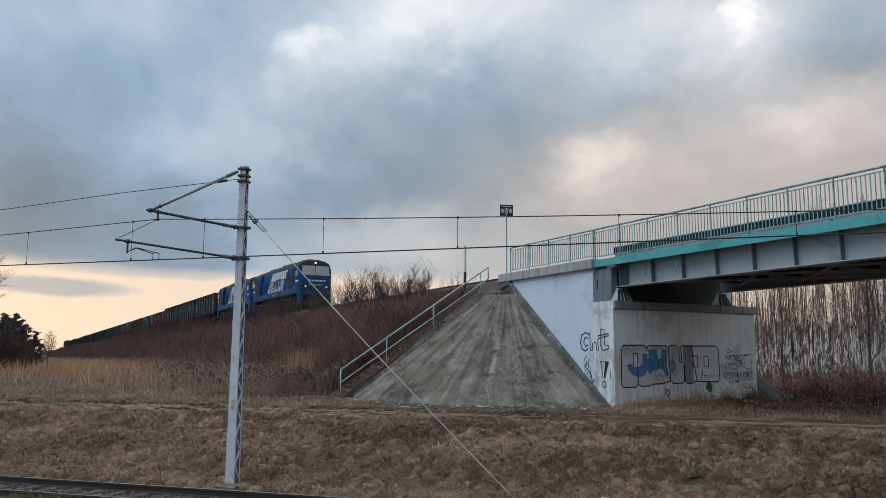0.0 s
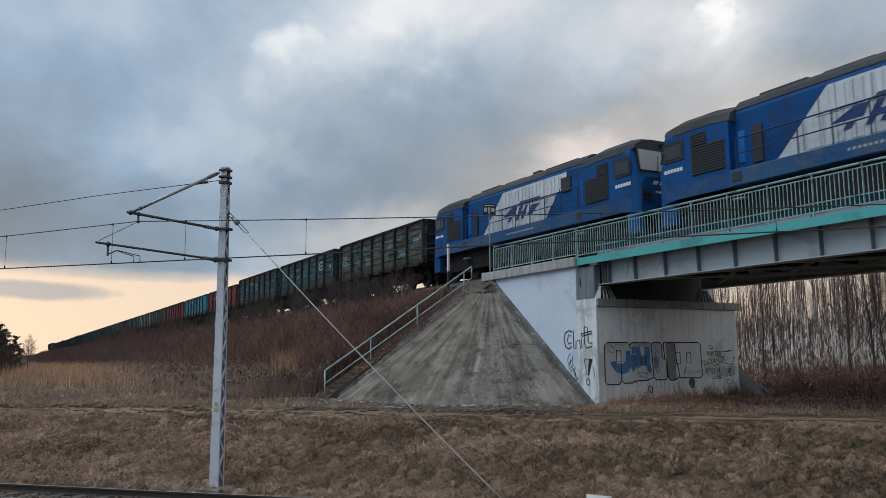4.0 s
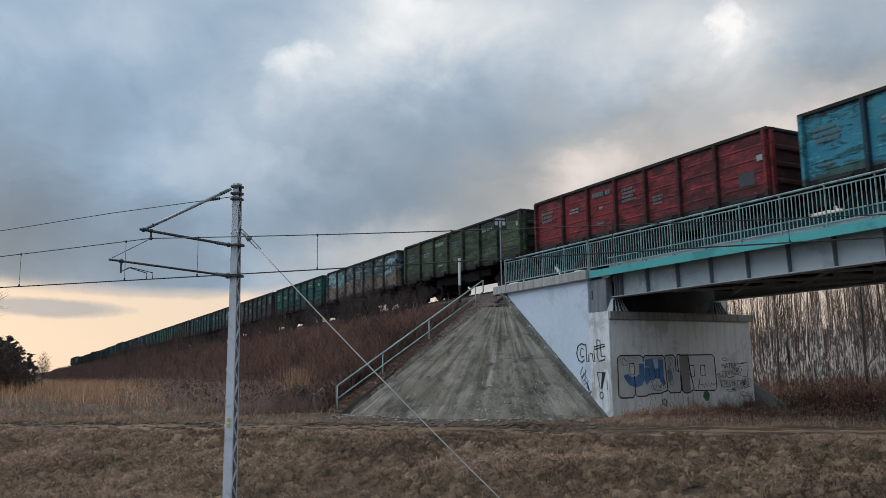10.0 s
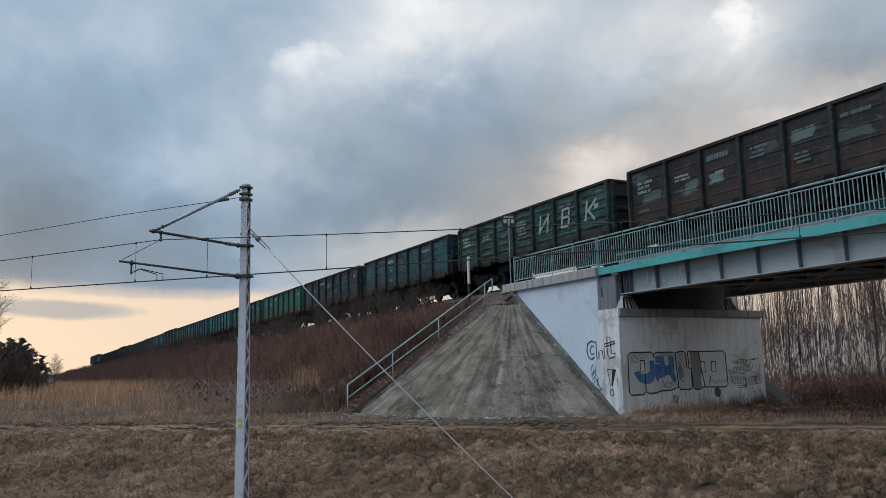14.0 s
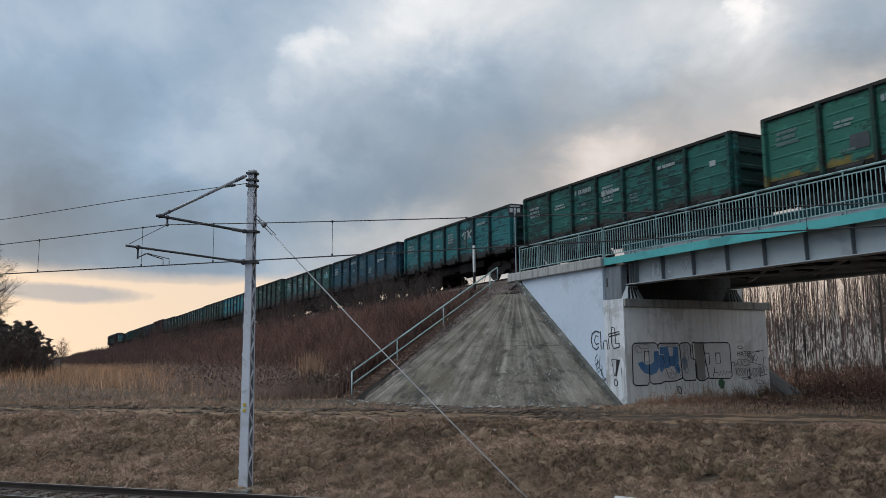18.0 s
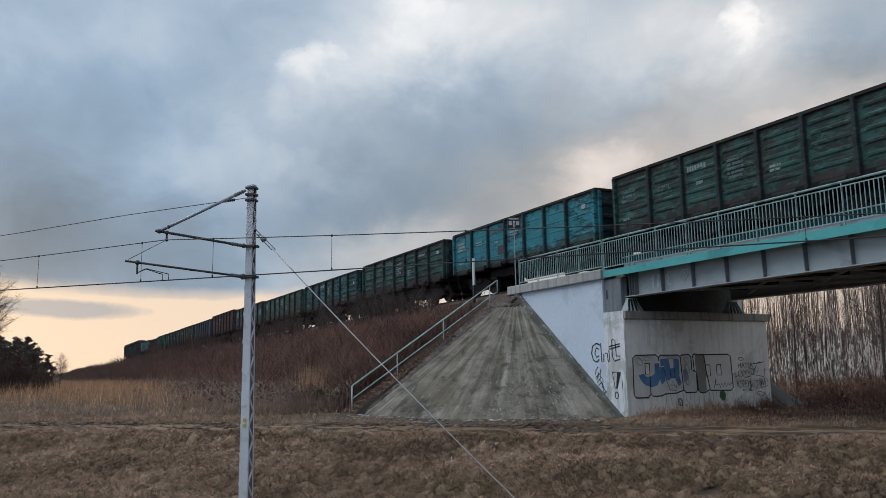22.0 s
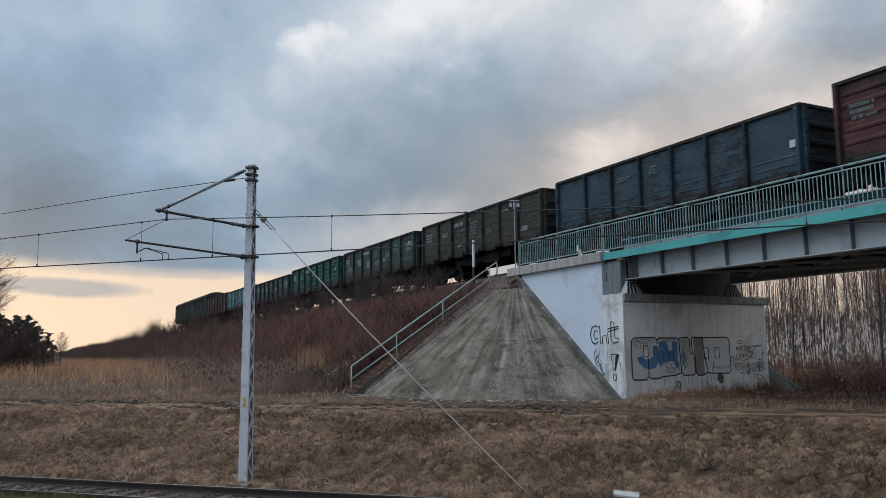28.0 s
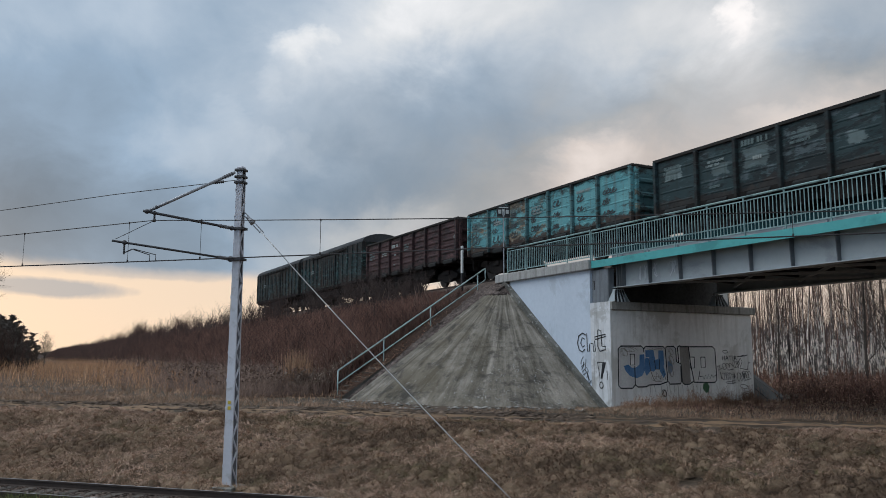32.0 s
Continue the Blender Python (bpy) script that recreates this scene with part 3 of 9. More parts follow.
def ground_z(x, y):
    x, y = np.asarray(x, float), np.asarray(y, float)
    q = (y - x) * S2
    z = np.interp(q, Q_PTS, Z_PTS)
    off = 1 - smoothstep(3.0, 4.5, np.abs(q - LOW_Q)) * 1.0
    tuft = np.sin(x * 6.1 + 2.1 * np.sin(y * 3.3)) * np.sin(y * 5.7 + 1.7 * np.sin(x * 2.9))
    z = z + (wave(x, y) * 0.09 + 0.045 * tuft * smoothstep(16.2, 17.5, q) * (1 - smoothstep(22.2, 22.8, q))) * (1 - off)
    return z


def line_points(u, q):
    """World x, y of a place u metres along the lower line and q across it."""
    return (u - q) * S2, (u + q) * S2


def build_ground():
    def axis(c, n, fine, reach):
        k = np.linspace(-1, 1, n)
        return c + fine * k * n / 2 + np.sign(k) * np.abs(k) ** 5 * reach
    us, qs = axis(-12, 320, 0.20, 2600), axis(20, 240, 0.16, 2600)
    U, Q = np.meshgrid(us, qs)
    X, Y = line_points(U, Q)
    Z = ground_z(X, Y)
    n = len(us)
    i = np.arange((len(qs) - 1) * (n - 1))
    a = i // (n - 1) * n + i % (n - 1)
    me = raw_mesh("ground", np.stack([X, Y, Z], -1).reshape(-1, 3), np.stack([a, a + 1, a + n + 1, a + n], 1), M["soil"])
    for p in me.polygons:
        p.use_smooth = True
    tagged(new("ground", me), "rough ground with matted dry winter grass", "ground", kind="structure")


def build_path():
    """The rutted dirt track along the top of the low bank."""
    us = np.linspace(-90, 60, 520)
    qs = np.linspace(22.35, 25.6, 34)
    U, Q = np.meshgrid(us, qs)
    edge = 0.25 * np.sin(U * 0.55) + 0.15 * np.sin(U * 1.7)
    Q = Q + edge
    X, Y = line_points(U, Q)
    k = (Q - edge - 22.35) / 3.25
    rut = np.exp(-((k - 0.28) / 0.09) ** 2) + np.exp(-((k - 0.74) / 0.09) ** 2)
    rim = np.minimum(np.minimum(k, 1 - k) * 9, 1)
    Z = ground_z(X, Y) - 0.05 + 0.085 * rim - 0.06 * rut + 0.02 * np.sin(U * 5.1 + Q * 7) * np.sin(Q * 9 - U * 2.3) + 0.015 * np.sin(U * 13 + 3 * np.sin(Q * 6))
    n = len(us)
    i = np.arange((len(qs) - 1) * (n - 1))
    a = i // (n - 1) * n + i % (n - 1)
    me = raw_mesh("dirt_path", np.stack([X, Y, Z], -1).reshape(-1, 3), np.stack([a, a + 1, a + n + 1, a + n], 1), M["path"])
    tagged(new("dirt_path", me), "rutted brown dirt track along the grassy bank", "path", kind="structure")


def build_embankments():
    for name, x0, x1 in (("embankment_west", -1500.0, -31.75), ("embankment_east", 10.0, 900.0)):
        cuts = np.unique(np.concatenate([np.linspace(x0, x1, 30), np.linspace(max(x0, -190), x1, 200) if x0 < 0 else np.linspace(x0, 80, 20)]))
        prof = [(10.6, 0.9), (11.6, 1.35), (13.5, 2.62), (15.4, 3.95), (17.3, 5.25), (18.7, 6.28), (19.2, 6.5), (20.1, 6.56), (23.5, 6.56), (24.7, 6.5), (33.0, 0.9)]
        V = []
        for x in cuts:
            for j, (y, z) in enumerate(prof):
                amp = 0.0 if j in (0, 10) or x > -33.5 else 0.12
                V.append((x, y + amp * math.sin(x * 0.7 + j * 1.9), z + amp * math.sin(x * 0.9 + j * 2.7)))
        n = len(prof)
        F = [(i * n + j, (i + 1) * n + j, (i + 1) * n + j + 1, i * n + j + 1) for i in range(len(cuts) - 1) for j in range(n - 1)]
        ob = new(name, raw_mesh(name, V, F, M["bank"]))
        tagged(ob, "high railway embankment under red-brown winter brush", "embankment", kind="structure")
    bm = bmesh.new()
    prof = [(19.75, 6.50), (20.35, 6.93), (23.2, 6.93), (23.8, 6.50)]
    prism(bm, prof, lambda u, v, w: (w, u, v), (-1500, BACK_X - 0.1))
    me = finish(bm, "upper_ballast", M["ballast"])
    tagged(new("upper_ballast", me), "grey crushed-stone ballast of the upper line", "ballast", kind="structure")


def build_cone():
    """Conical concrete revetment cast in radial bays, round the end of the wing wall."""
    cx, cy, R = CONE
    root = thing("revetment_cone", cx, cy, 1.3, "weathered grey concrete cone revetment with dark radial stains", "revetment")
    z_top, r_top, z_bot = 6.22, 0.45, 1.2
    H = z_top - z_bot
    turns = [-90 + 10 * i for i in range(10)]
    bays = [((-0.34, -1.60), (-0.12, -0.60)), ((-0.11, -0.56), (-0.005, -0.02))] + list(zip(turns, turns[1:]))
    bands = [0.0, 0.52, 1.0]
    n, thick = 5, 0.14
    for b0, b1 in bays:
        for k0, k1 in zip(bands, bands[1:]):
            bm = bmesh.new()
            rows_ = []
            for k in (k0 + 0.0015, k1 - 0.0015):
                r = r_top + (R + 0.1 - r_top) * k
                z = z_top - 1.3 - H * k
                row = []
                for i in range(n + 1):
                    if not isinstance(b0, tuple):
                        ga = 0.015 + 0.05 / max(r, 0.8)
                        a = radians(b0 + ga + (b1 - b0 - 2 * ga) * i / n)
                        row.append(Vector((r * math.cos(a), r * math.sin(a), z + 0.012 * math.sin(a * 31 + k * 9))))
                    else:
                        xa, xb = b0[0] + (b0[1] - b0[0]) * k, b1[0] + (b1[1] - b1[0]) * k
                        row.append(Vector((xa + (xb - xa) * i / n, -r, z)))
                rows_.append(row)
            top = [[bm.verts.new(v) for v in row] for row in rows_]
            low = [[bm.verts.new(v + Vector((0, 0, -thick))) for v in row] for row in rows_]
            for i in range(n):
                bm.faces.new((top[0][i], top[1][i], top[1][i + 1], top[0][i + 1]))
                bm.faces.new((low[0][i + 1], low[1][i + 1], low[1][i], low[0][i]))
                bm.faces.new((top[1][i], low[1][i], low[1][i + 1], top[1][i + 1]))
                bm.faces.new((top[0][i + 1], low[0][i + 1], low[0][i], top[0][i]))
            for i, flip in ((0, 0), (n, 1)):
                q = (top[0][i], low[0][i], low[1][i], top[1][i])
                bm.faces.new(q[::-1] if flip else q)
            part("slab", bm, M["slab"], root)
    bm = bmesh.new()
    m = 40
    apex = bm.verts.new((0, 0, z_top - 1.3 - 0.03))
    rim = []
    rim.append([bm.verts.new(p) for p in ((-0.32, -r_top, z_top - 1.3 - 0.055), (-1.58, -R - 0.05, z_bot - 1.3 - 0.06))])
    for i in range(m + 1):
        a = radians(-90 + 90 * i / m)
        up = bm.verts.new((r_top * math.cos(a), r_top * math.sin(a), z_top - 1.3 - 0.055))
        lo = bm.verts.new(((R + 0.05) * math.cos(a), (R + 0.05) * math.sin(a), z_bot - 1.3 - 0.06))
        rim.append((up, lo))
    for (a, b), (c, d) in zip(rim, rim[1:]):
        bm.faces.new((a, b, d, c))
        bm.faces.new((apex, a, c))
    part("core", bm, M["slab"], root)
    # pale scratches rubbed into the lower bays
    rng = np.random.RandomState(4)
    bm = bmesh.new()
    for _ in range(62):
        r, a = rng.uniform(5.0, 6.7), radians(rng.uniform(-44, -12))
        turn, size = rng.uniform(0, 6.28), rng.uniform(0.05, 0.22)
        pts = []
        for k in range(4):
            q = r + size * k / 3 * math.sin(turn + 0.5 * k), a + size * k / 3 * math.cos(turn + 0.5 * k) / r
            pts.append(Vector((q[0] * math.cos(q[1]), q[0] * math.sin(q[1]), z_top - 1.3 - H * (q[0] - r_top) / (R + 0.1 - r_top) + 0.014)))
        for p, q in zip(pts, pts[1:]):
            tube(bm, p, q, rng.uniform(0.006, 0.013), None, 4)
    tagged(part("scratch_mark", bm, M["crumb"], root, "pale scratches on the lower slabs"), kind="stuff")
    # flat kerb along the wall
    bm = bmesh.new()
    poly = [(-29.86, 6.56), (-22.98, 1.36), (-23.16, 1.20), (-30.0, 6.38)]
    prism(bm, poly, lambda u, v, w: (u - cx, w - cy, v - 1.3), (WALL_Y - 0.22, WALL_Y - 0.004))
    part("kerb", bm, M["kerb_stone"], root, "rough mossy stone kerb along the white wall")


def build_far_cone():
    root = thing("far_revetment", -30.15, BREAST_FAR, 1.3, "dark concrete revetment slope behind the abutment", "revetment")
    for i in range(7):
        bm = bmesh.new()
        a0, a1 = radians(0.4 + i * 14), radians(13.6 + i * 14)
        pts = [(0.8, 4.9, a0), (7.0, 0.0, a0), (7.0, 0.0, a1), (0.8, 4.9, a1)]
        t_ = [bm.verts.new((r * math.cos(a), r * math.sin(a), z)) for r, z, a in pts]
        l_ = [bm.verts.new((r * math.cos(a), r * math.sin(a), z - 0.2)) for r, z, a in pts]
        bm.faces.new(t_)
        bm.faces.new(l_[::-1])
        for k in range(4):
            bm.faces.new((t_[k], l_[k], l_[(k + 1) % 4], t_[(k + 1) % 4]))
        part("slab", bm, M["dark_concrete"], root)


def build_abutment():
    root = thing("abutment", FACE_X, WALL_Y, 1.2, "whitewashed concrete bridge abutment with wing walls and graffiti", "abutment", kind="structure")
    o = Vector((FACE_X, WALL_Y, 1.2))

    def side(u, v, w):
        return (u - o.x, w - o.y, v - o.z)
    # near wing wall
    poly = [(WING_X, 6.516), (WING_X, 6.25), (WING_X + 0.35, 6.0), (FACE_X - 0.9, 1.2), (BACK_X, 1.2), (BACK_X, 6.516)]
    bm = bmesh.new()
    prism(bm, poly, side, (WALL_Y, WALL_Y + 0.55))
    part("wing_wall", bm, M["whitewash"], root, "bluish-white whitewashed wing wall")
    bm = bmesh.new()
    prism(bm, poly, side, (BREAST_FAR - 0.55, BREAST_FAR - 0.004))
    part("wing_wall", bm, M["pale_wall"], root)
    # body under the shelf, its side face pale, joined by a hairline
    bm = soft_box(BACK_X + 0.004 - o.x, 0, 0, BREAST_FAR - o.y, 0, SHELF_Z - 0.30 - o.z, 0.03)
    part("breast_wall", bm, M["pale_wall"], root, "pale plastered breast wall with stains")
    bm = soft_box(BACK_X + 0.004 - o.x, -0.004, -0.014, -0.003, 0, SHELF_Z + 0.004 - o.z, 0.003)
    part("flank_panel", bm, M["flank"], root, "streaked pale side face of the abutment")
    bm = soft_box(BACK_X + 0.004 - o.x, 0.10, 0.003, BREAST_FAR + 0.15 - o.y, SHELF_Z - 0.30 - o.z, SHELF_Z - o.z, 0.02)
    part("bearing_shelf", bm, M["cap"], root, "stained grey concrete bearing shelf")
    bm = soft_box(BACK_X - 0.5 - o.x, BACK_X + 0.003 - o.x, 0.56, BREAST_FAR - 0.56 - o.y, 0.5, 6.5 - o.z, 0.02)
    part("back_wall", bm, M["dark_concrete"], root, "back wall coloured dark for the shade under the deck")
    bm = soft_box(BACK_X + 0.006 - o.x, -0.20, 0.10, 0.4, SHELF_Z - o.z, 6.5 - o.z, 0.015)
    part("cheek_wall", bm, M["cheek"], root, "smooth grey cheek wall")
    bm = soft_box(BACK_X + 0.10 - o.x, BACK_X + 0.18 - o.x, 0.09, 0.14, 5.75 - o.z, 6.1 - o.z, 0.01)
    part("drain_slot", bm, M["black"], root)
    for y0, y1 in ((-0.16, 0.62), (WALL_FAR - WALL_Y - 0.62, WALL_FAR - WALL_Y + 0.16)):
        bm = soft_box(WING_X - 0.25 - o.x, BACK_X + 0.12 - o.x, y0, y1, 6.52 - o.z, 6.90 - o.z, 0.025)
        part("coping", bm, M["coping"], root, "grey concrete coping with drip stains")
    # fill between the wing walls
    bm = bmesh.new()
    box(bm, -31.78, BACK_X - 0.5, WALL_Y + 0.5, WALL_FAR - 0.5, 3.0, 6.42)
    prism(bm, [(18.2, 5.4), (18.2, 6.02), (18.95, 6.46), (19.399, 6.50), (19.399, 5.4)], lambda u, v, w: (w, u, v), (-31.80, -29.75))
    tagged(new("backfill", finish(bm, "backfill", M["ballast"])), "gravel fill between the wing walls", "gravel", kind="structure")
    # rubble where the cone meets the shoulder
    rng = np.random.RandomState(5)
    V, F = [], []
    for _ in range(900):
        x, y = rng.uniform(-31.9, -29.7), rng.uniform(18.3, 19.6)
        z = 6.5 - max(0, 18.95 - y) * 0.60
        stone(V, F, x, y, z, rng.uniform(0.05, 0.13), rng)
    for _ in range(520):
        r, a = 0.82 * rng.uniform(0, 1) ** 0.6, radians(rng.uniform(-125, 0))
        x, y = CONE[0] + r * math.cos(a), CONE[1] + r * math.sin(a)
        stone(V, F, x, min(y, 18.72), 6.25 - max(0, r - 0.40) * 0.755, rng.uniform(0.05, 0.14), rng)
    me = raw_mesh("loose_stones", V, F, M["rubble"])
    tagged(new("loose_stones", me), "loose grey stones on the shoulder above the cone", "stones", kind="stuff")
    # rubble strip down the slope between the steps and the cone
    bm = bmesh.new()
    top = [(-31.84, 18.6, 6.26), (-30.40, 18.6, 6.26), (-31.66, 11.75, 1.10), (-31.84, 11.75, 1.10)]
    up = [bm.verts.new(p) for p in top]
    low = [bm.verts.new((x, y, z - 0.5)) for x, y, z in top]
    bm.faces.new(up[::-1])
    bm.faces.new(low)
    for i in range(4):
        bm.faces.new((up[i], up[(i + 1) % 4], low[(i + 1) % 4], low[i]))
    tagged(new("rubble_bed", finish(bm, "rubble_bed", M["rubble"])), "dark gravelly slope between the steps and the cone", "gravel", kind="structure")
    V, F = [], []
    for _ in range(2600):
        k = rng.uniform(0, 1) ** 1.25
        y, w = 18.6 - 6.85 * k, 1.46 - 1.22 * k
        stone(V, F, -31.86 + w * rng.uniform(0, 1), y, 6.26 - 5.16 * k + 0.02, rng.uniform(0.05, 0.15), rng)
    tagged(new("slope_rubble", raw_mesh("slope_rubble", V, F, M["rubble"])), "broken purple-grey stones beside the steps", "stones", kind="stuff")
    # far abutment beyond the view, plain
    bm = bmesh.new()
    box(bm, 9.0, 10.4, WALL_Y, WALL_FAR, 0.0, 6.5)
    tagged(new("abutment_east", finish(bm, "abutment_east", M["pale_wall"])), "plain pale concrete abutment at the other end", "abutment", kind="structure")


def stone(V, F, x, y, z, s, rng):
    b = len(V)
    for i in range(8):
        V.append((x + s * (1 if i & 1 else -1) * rng.uniform(0.35, 0.6), y + s * (1 if i & 2 else -1) * rng.uniform(0.35, 0.6), z + s * (1 if i & 4 else -1) * rng.uniform(0.3, 0.5)))
    for f in ((0, 2, 3, 1), (4, 5, 7, 6), (0, 1, 5, 4), (1, 3, 7, 5), (3, 2, 6, 7), (2, 0, 4, 6)):
        F.append(tuple(b + i for i in f))


def build_bridge():
    """Steel deck bridge: two plate girders, cross bracing, ballast trough, railings."""
    x0, x1 = -22.95, 9.6
    bridge = thing("bridge", x0, WALL_Y, 5.25, "grey steel plate-girder railway bridge with teal flange", "bridge")
    o = Vector((x0, WALL_Y, 5.25))
    web_y = 19.36
    for y, s in ((web_y, -1), (24.45, 1)):
        bm = bmesh.new()
        box(bm, 0, x1 - x0, y - 0.012 - o.y, y + 0.012 - o.y, 5.80 - o.z, 6.66 - o.z)
        part("girder_web", bm, M["girder"], bridge)
        bm = soft_box(-0.05, x1 - x0, y - 0.2 - o.y, y + 0.2 - o.y, 5.765 - o.z, 5.80 - o.z, 0.006)
        part("bottom_flange", bm, M["girder"], bridge)
        for i in range(22):
            x = -22.56 + 1.465 * i if i else -22.75
            bm = bmesh.new()
            prism(bm, [(0.0, 0.0), (0.19, 0.0), (0.17, -0.4), (0.15, -0.855), (0.0, -0.855)], lambda u, v, w: (w, (y - o.y) + s * (0.012 + u), 6.657 - o.z + v), (x - x0 - 0.012, x - x0 + 0.012))
            part("stiffener", bm, M["stiffener"], bridge, "upright web stiffener with shade in its dark grey")
        for x in (-22.78, -22.62, -22.48):
            bm = bmesh.new()
            box(bm, x - x0, x - x0 + 0.02, min(y, y + s * 0.2) - o.y, max(y, y + s * 0.2) - o.y, 5.80 - o.z, 6.657 - o.z)
            part("bearing_stiffener", bm, M["stiffener"], bridge)
        # rocker bearing: ribbed wedge on the shelf
        bm = bmesh.new()
        prism(bm, [(-0.12, 0), (0.14, 0), (0.14, 0.03), (0.05, 0.44), (-0.05, 0.44), (-0.12, 0.03)], lambda u, v, w: (0.04 + u, y - o.y + w, v), (-0.2, 0.2))
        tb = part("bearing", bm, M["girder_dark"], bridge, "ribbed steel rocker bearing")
        for k in range(5):
            bm = bmesh.new()
            prism(bm, [(-0.19, 0), (0.22, 0), (0.06, 0.40), (0.10, 0.47), (-0.10, 0.47), (-0.06, 0.40)], lambda u, v, w: (0.04 + u, y - o.y + w * (1.5 - 1.5 * v), v), (-0.25 + 0.118 * k, -0.23 + 0.118 * k))
            part("rib", bm, M["girder"], tb, "pale grey bearing rib")
    # teal outer edge of the deck
    for y, s in ((WALL_Y - 0.02, 1), (WALL_FAR + 0.02, -1)):
        bm = bmesh.new()
        prism(bm, [(0, 6.57), (0.025, 6.57), (0.025, 6.64), (0.5, 6.66), (0.5, 6.70), (0.025, 6.72), (0.025, 6.84), (0, 6.84)], lambda u, v, w: (w - o.x, y + s * u - o.y, v - o.z), (BACK_X + 0.13, x1))
        part("edge_flange", bm, M["teal"], bridge, "bright teal painted edge plate")
        ty = y + s * 1.12
        bm = bmesh.new()
        box(bm, BACK_X - x0 + 0.02, x1 - x0, ty - 0.02 - o.y, ty + 0.02 - o.y, 6.66 - o.z, 7.17 - o.z)
        part("trough_plate", bm, M["girder"], bridge)
        bm = soft_box(BACK_X - x0 + 0.02, x1 - x0, ty - 0.07 - o.y, ty + 0.05 - o.y, 7.172 - o.z, 7.40 - o.z, 0.01)
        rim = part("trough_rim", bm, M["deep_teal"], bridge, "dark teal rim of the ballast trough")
        bm = soft_box(BACK_X - x0 + 0.02, x1 - x0, ty - 0.085 - o.y, ty + 0.06 - o.y, 7.402 - o.z, 7.435 - o.z, 0.006)
        part("rim_cap", bm, M["rail_paint"], rim, "pale teal cap strip")
        bm = soft_box(BACK_X - x0 + 0.02, x1 - x0, min(y + s * 0.05, ty) - o.y, max(y + s * 0.05, ty) - o.y, 6.72 - o.z, 6.76 - o.z, 0.006)
        part("walkway_plate", bm, M["girder"], bridge)
        for i in range(22):
            x = BACK_X + 0.7 + 1.465 * i
            bm = bmesh.new()
            prism(bm, [(0.75, 6.762), (1.08, 6.762), (1.08, 7.1), (1.02, 7.1)], lambda u, v, w: (w - o.x, y + s * u - o.y, v - o.z), (x - 0.01, x + 0.01))
            part("walkway_gusset", bm, M["girder"], bridge)
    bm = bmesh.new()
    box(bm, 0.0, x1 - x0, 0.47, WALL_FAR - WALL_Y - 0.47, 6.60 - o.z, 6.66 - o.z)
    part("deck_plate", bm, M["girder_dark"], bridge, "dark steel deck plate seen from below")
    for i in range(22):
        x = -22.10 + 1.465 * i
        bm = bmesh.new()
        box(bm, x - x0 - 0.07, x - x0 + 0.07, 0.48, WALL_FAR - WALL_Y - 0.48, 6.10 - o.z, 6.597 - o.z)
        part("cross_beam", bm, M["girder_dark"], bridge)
        if i % 2 == 0 and i < 19:
            for ya, yb, z in ((0.5, 5.6, 5.87), (5.6, 0.5, 5.96)):
                part("wind_brace", bar((x - x0, ya, z - o.z), (x - x0 + 5.86, yb, z - o.z), 0.05, n=4), M["brace"], bridge)
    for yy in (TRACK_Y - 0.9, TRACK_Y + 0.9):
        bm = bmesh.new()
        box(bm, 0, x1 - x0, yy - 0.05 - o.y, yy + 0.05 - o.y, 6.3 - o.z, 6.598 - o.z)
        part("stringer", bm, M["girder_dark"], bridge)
    bm = bmesh.new()
    prism(bm, [(TRACK_Y - 1.45, 6.70), (TRACK_Y - 1.45, 6.93), (TRACK_Y + 1.45, 6.93), (TRACK_Y + 1.45, 6.70)], lambda u, v, w: (w, u, v), (BACK_X - 0.1, 900))
    tagged(new("bridge_ballast", finish(bm, "bridge_ballast", M["ballast"])), "grey ballast in the bridge trough", "ballast", kind="structure")


def build_railings():
    for y in (WALL_Y + 0.02, WALL_FAR - 0.02):
        for x0, x1, base in ((-29.85, BACK_X + 0.05, 6.90), (BACK_X + 0.15, 9.6, 6.84)):
            if y > 20 and x0 < BACK_X:
                continue
            n = int(round((x1 - x0) / 1.465))
            root = thing("railing", x0, y, base, "slim teal-grey steel railing with close upright bars", "railing", "bridge railings")
            top = 8.02 - base
            part("top_rail", bar((0, 0, top), (x1 - x0, 0, top), 0.034, n=8), M["rail_paint"], root, smooth=True)
            bm = bmesh.new()
            box(bm, 0, x1 - x0, -0.012, 0.012, top - 0.13, top - 0.10)
            part("upper_rail", bm, M["rail_paint"], root)
            bm = bmesh.new()
            box(bm, 0, x1 - x0, -0.012, 0.012, 0.10, 0.135)
            part("lower_rail", bm, M["rail_paint"], root)
            post_me = finish(_box_bm(-0.014, 0.014, -0.025, 0.025, -0.14, top), "post", M["rail_paint"])
            bar_me = finish(_box_bm(-0.011, 0.011, -0.011, 0.011, 0.11, top - 0.105), "baluster", M["rail_paint"])
            for i in range(n + 1):
                ob = part("post", post_me, None, root)
                ob.location.x = (x1 - x0) * i / n
                if i < n:
                    for k in range(1, 11):
                        ob = part("baluster", bar_me, None, root)
                        ob.location.x = (x1 - x0) * (i + k / 11) / n
            if x0 < BACK_X:
                part("end_post", bar((0, 0, 0), (0, 0, top), 0.03, n=8), M["rail_paint"], root)


def _box_bm(*a):
    bm = bmesh.new()
    box(bm, *a)
    return bm


def rail_profile(head, foot, h):
    return [(-foot, 0), (foot, 0), (foot, 0.012), (0.012, 0.03), (0.012, h - 0.045), (head, h - 0.035), (head, h), (-head, h), (-head, h - 0.035), (-0.012, h - 0.045), (-0.012, 0.03), (-foot, 0.012)]


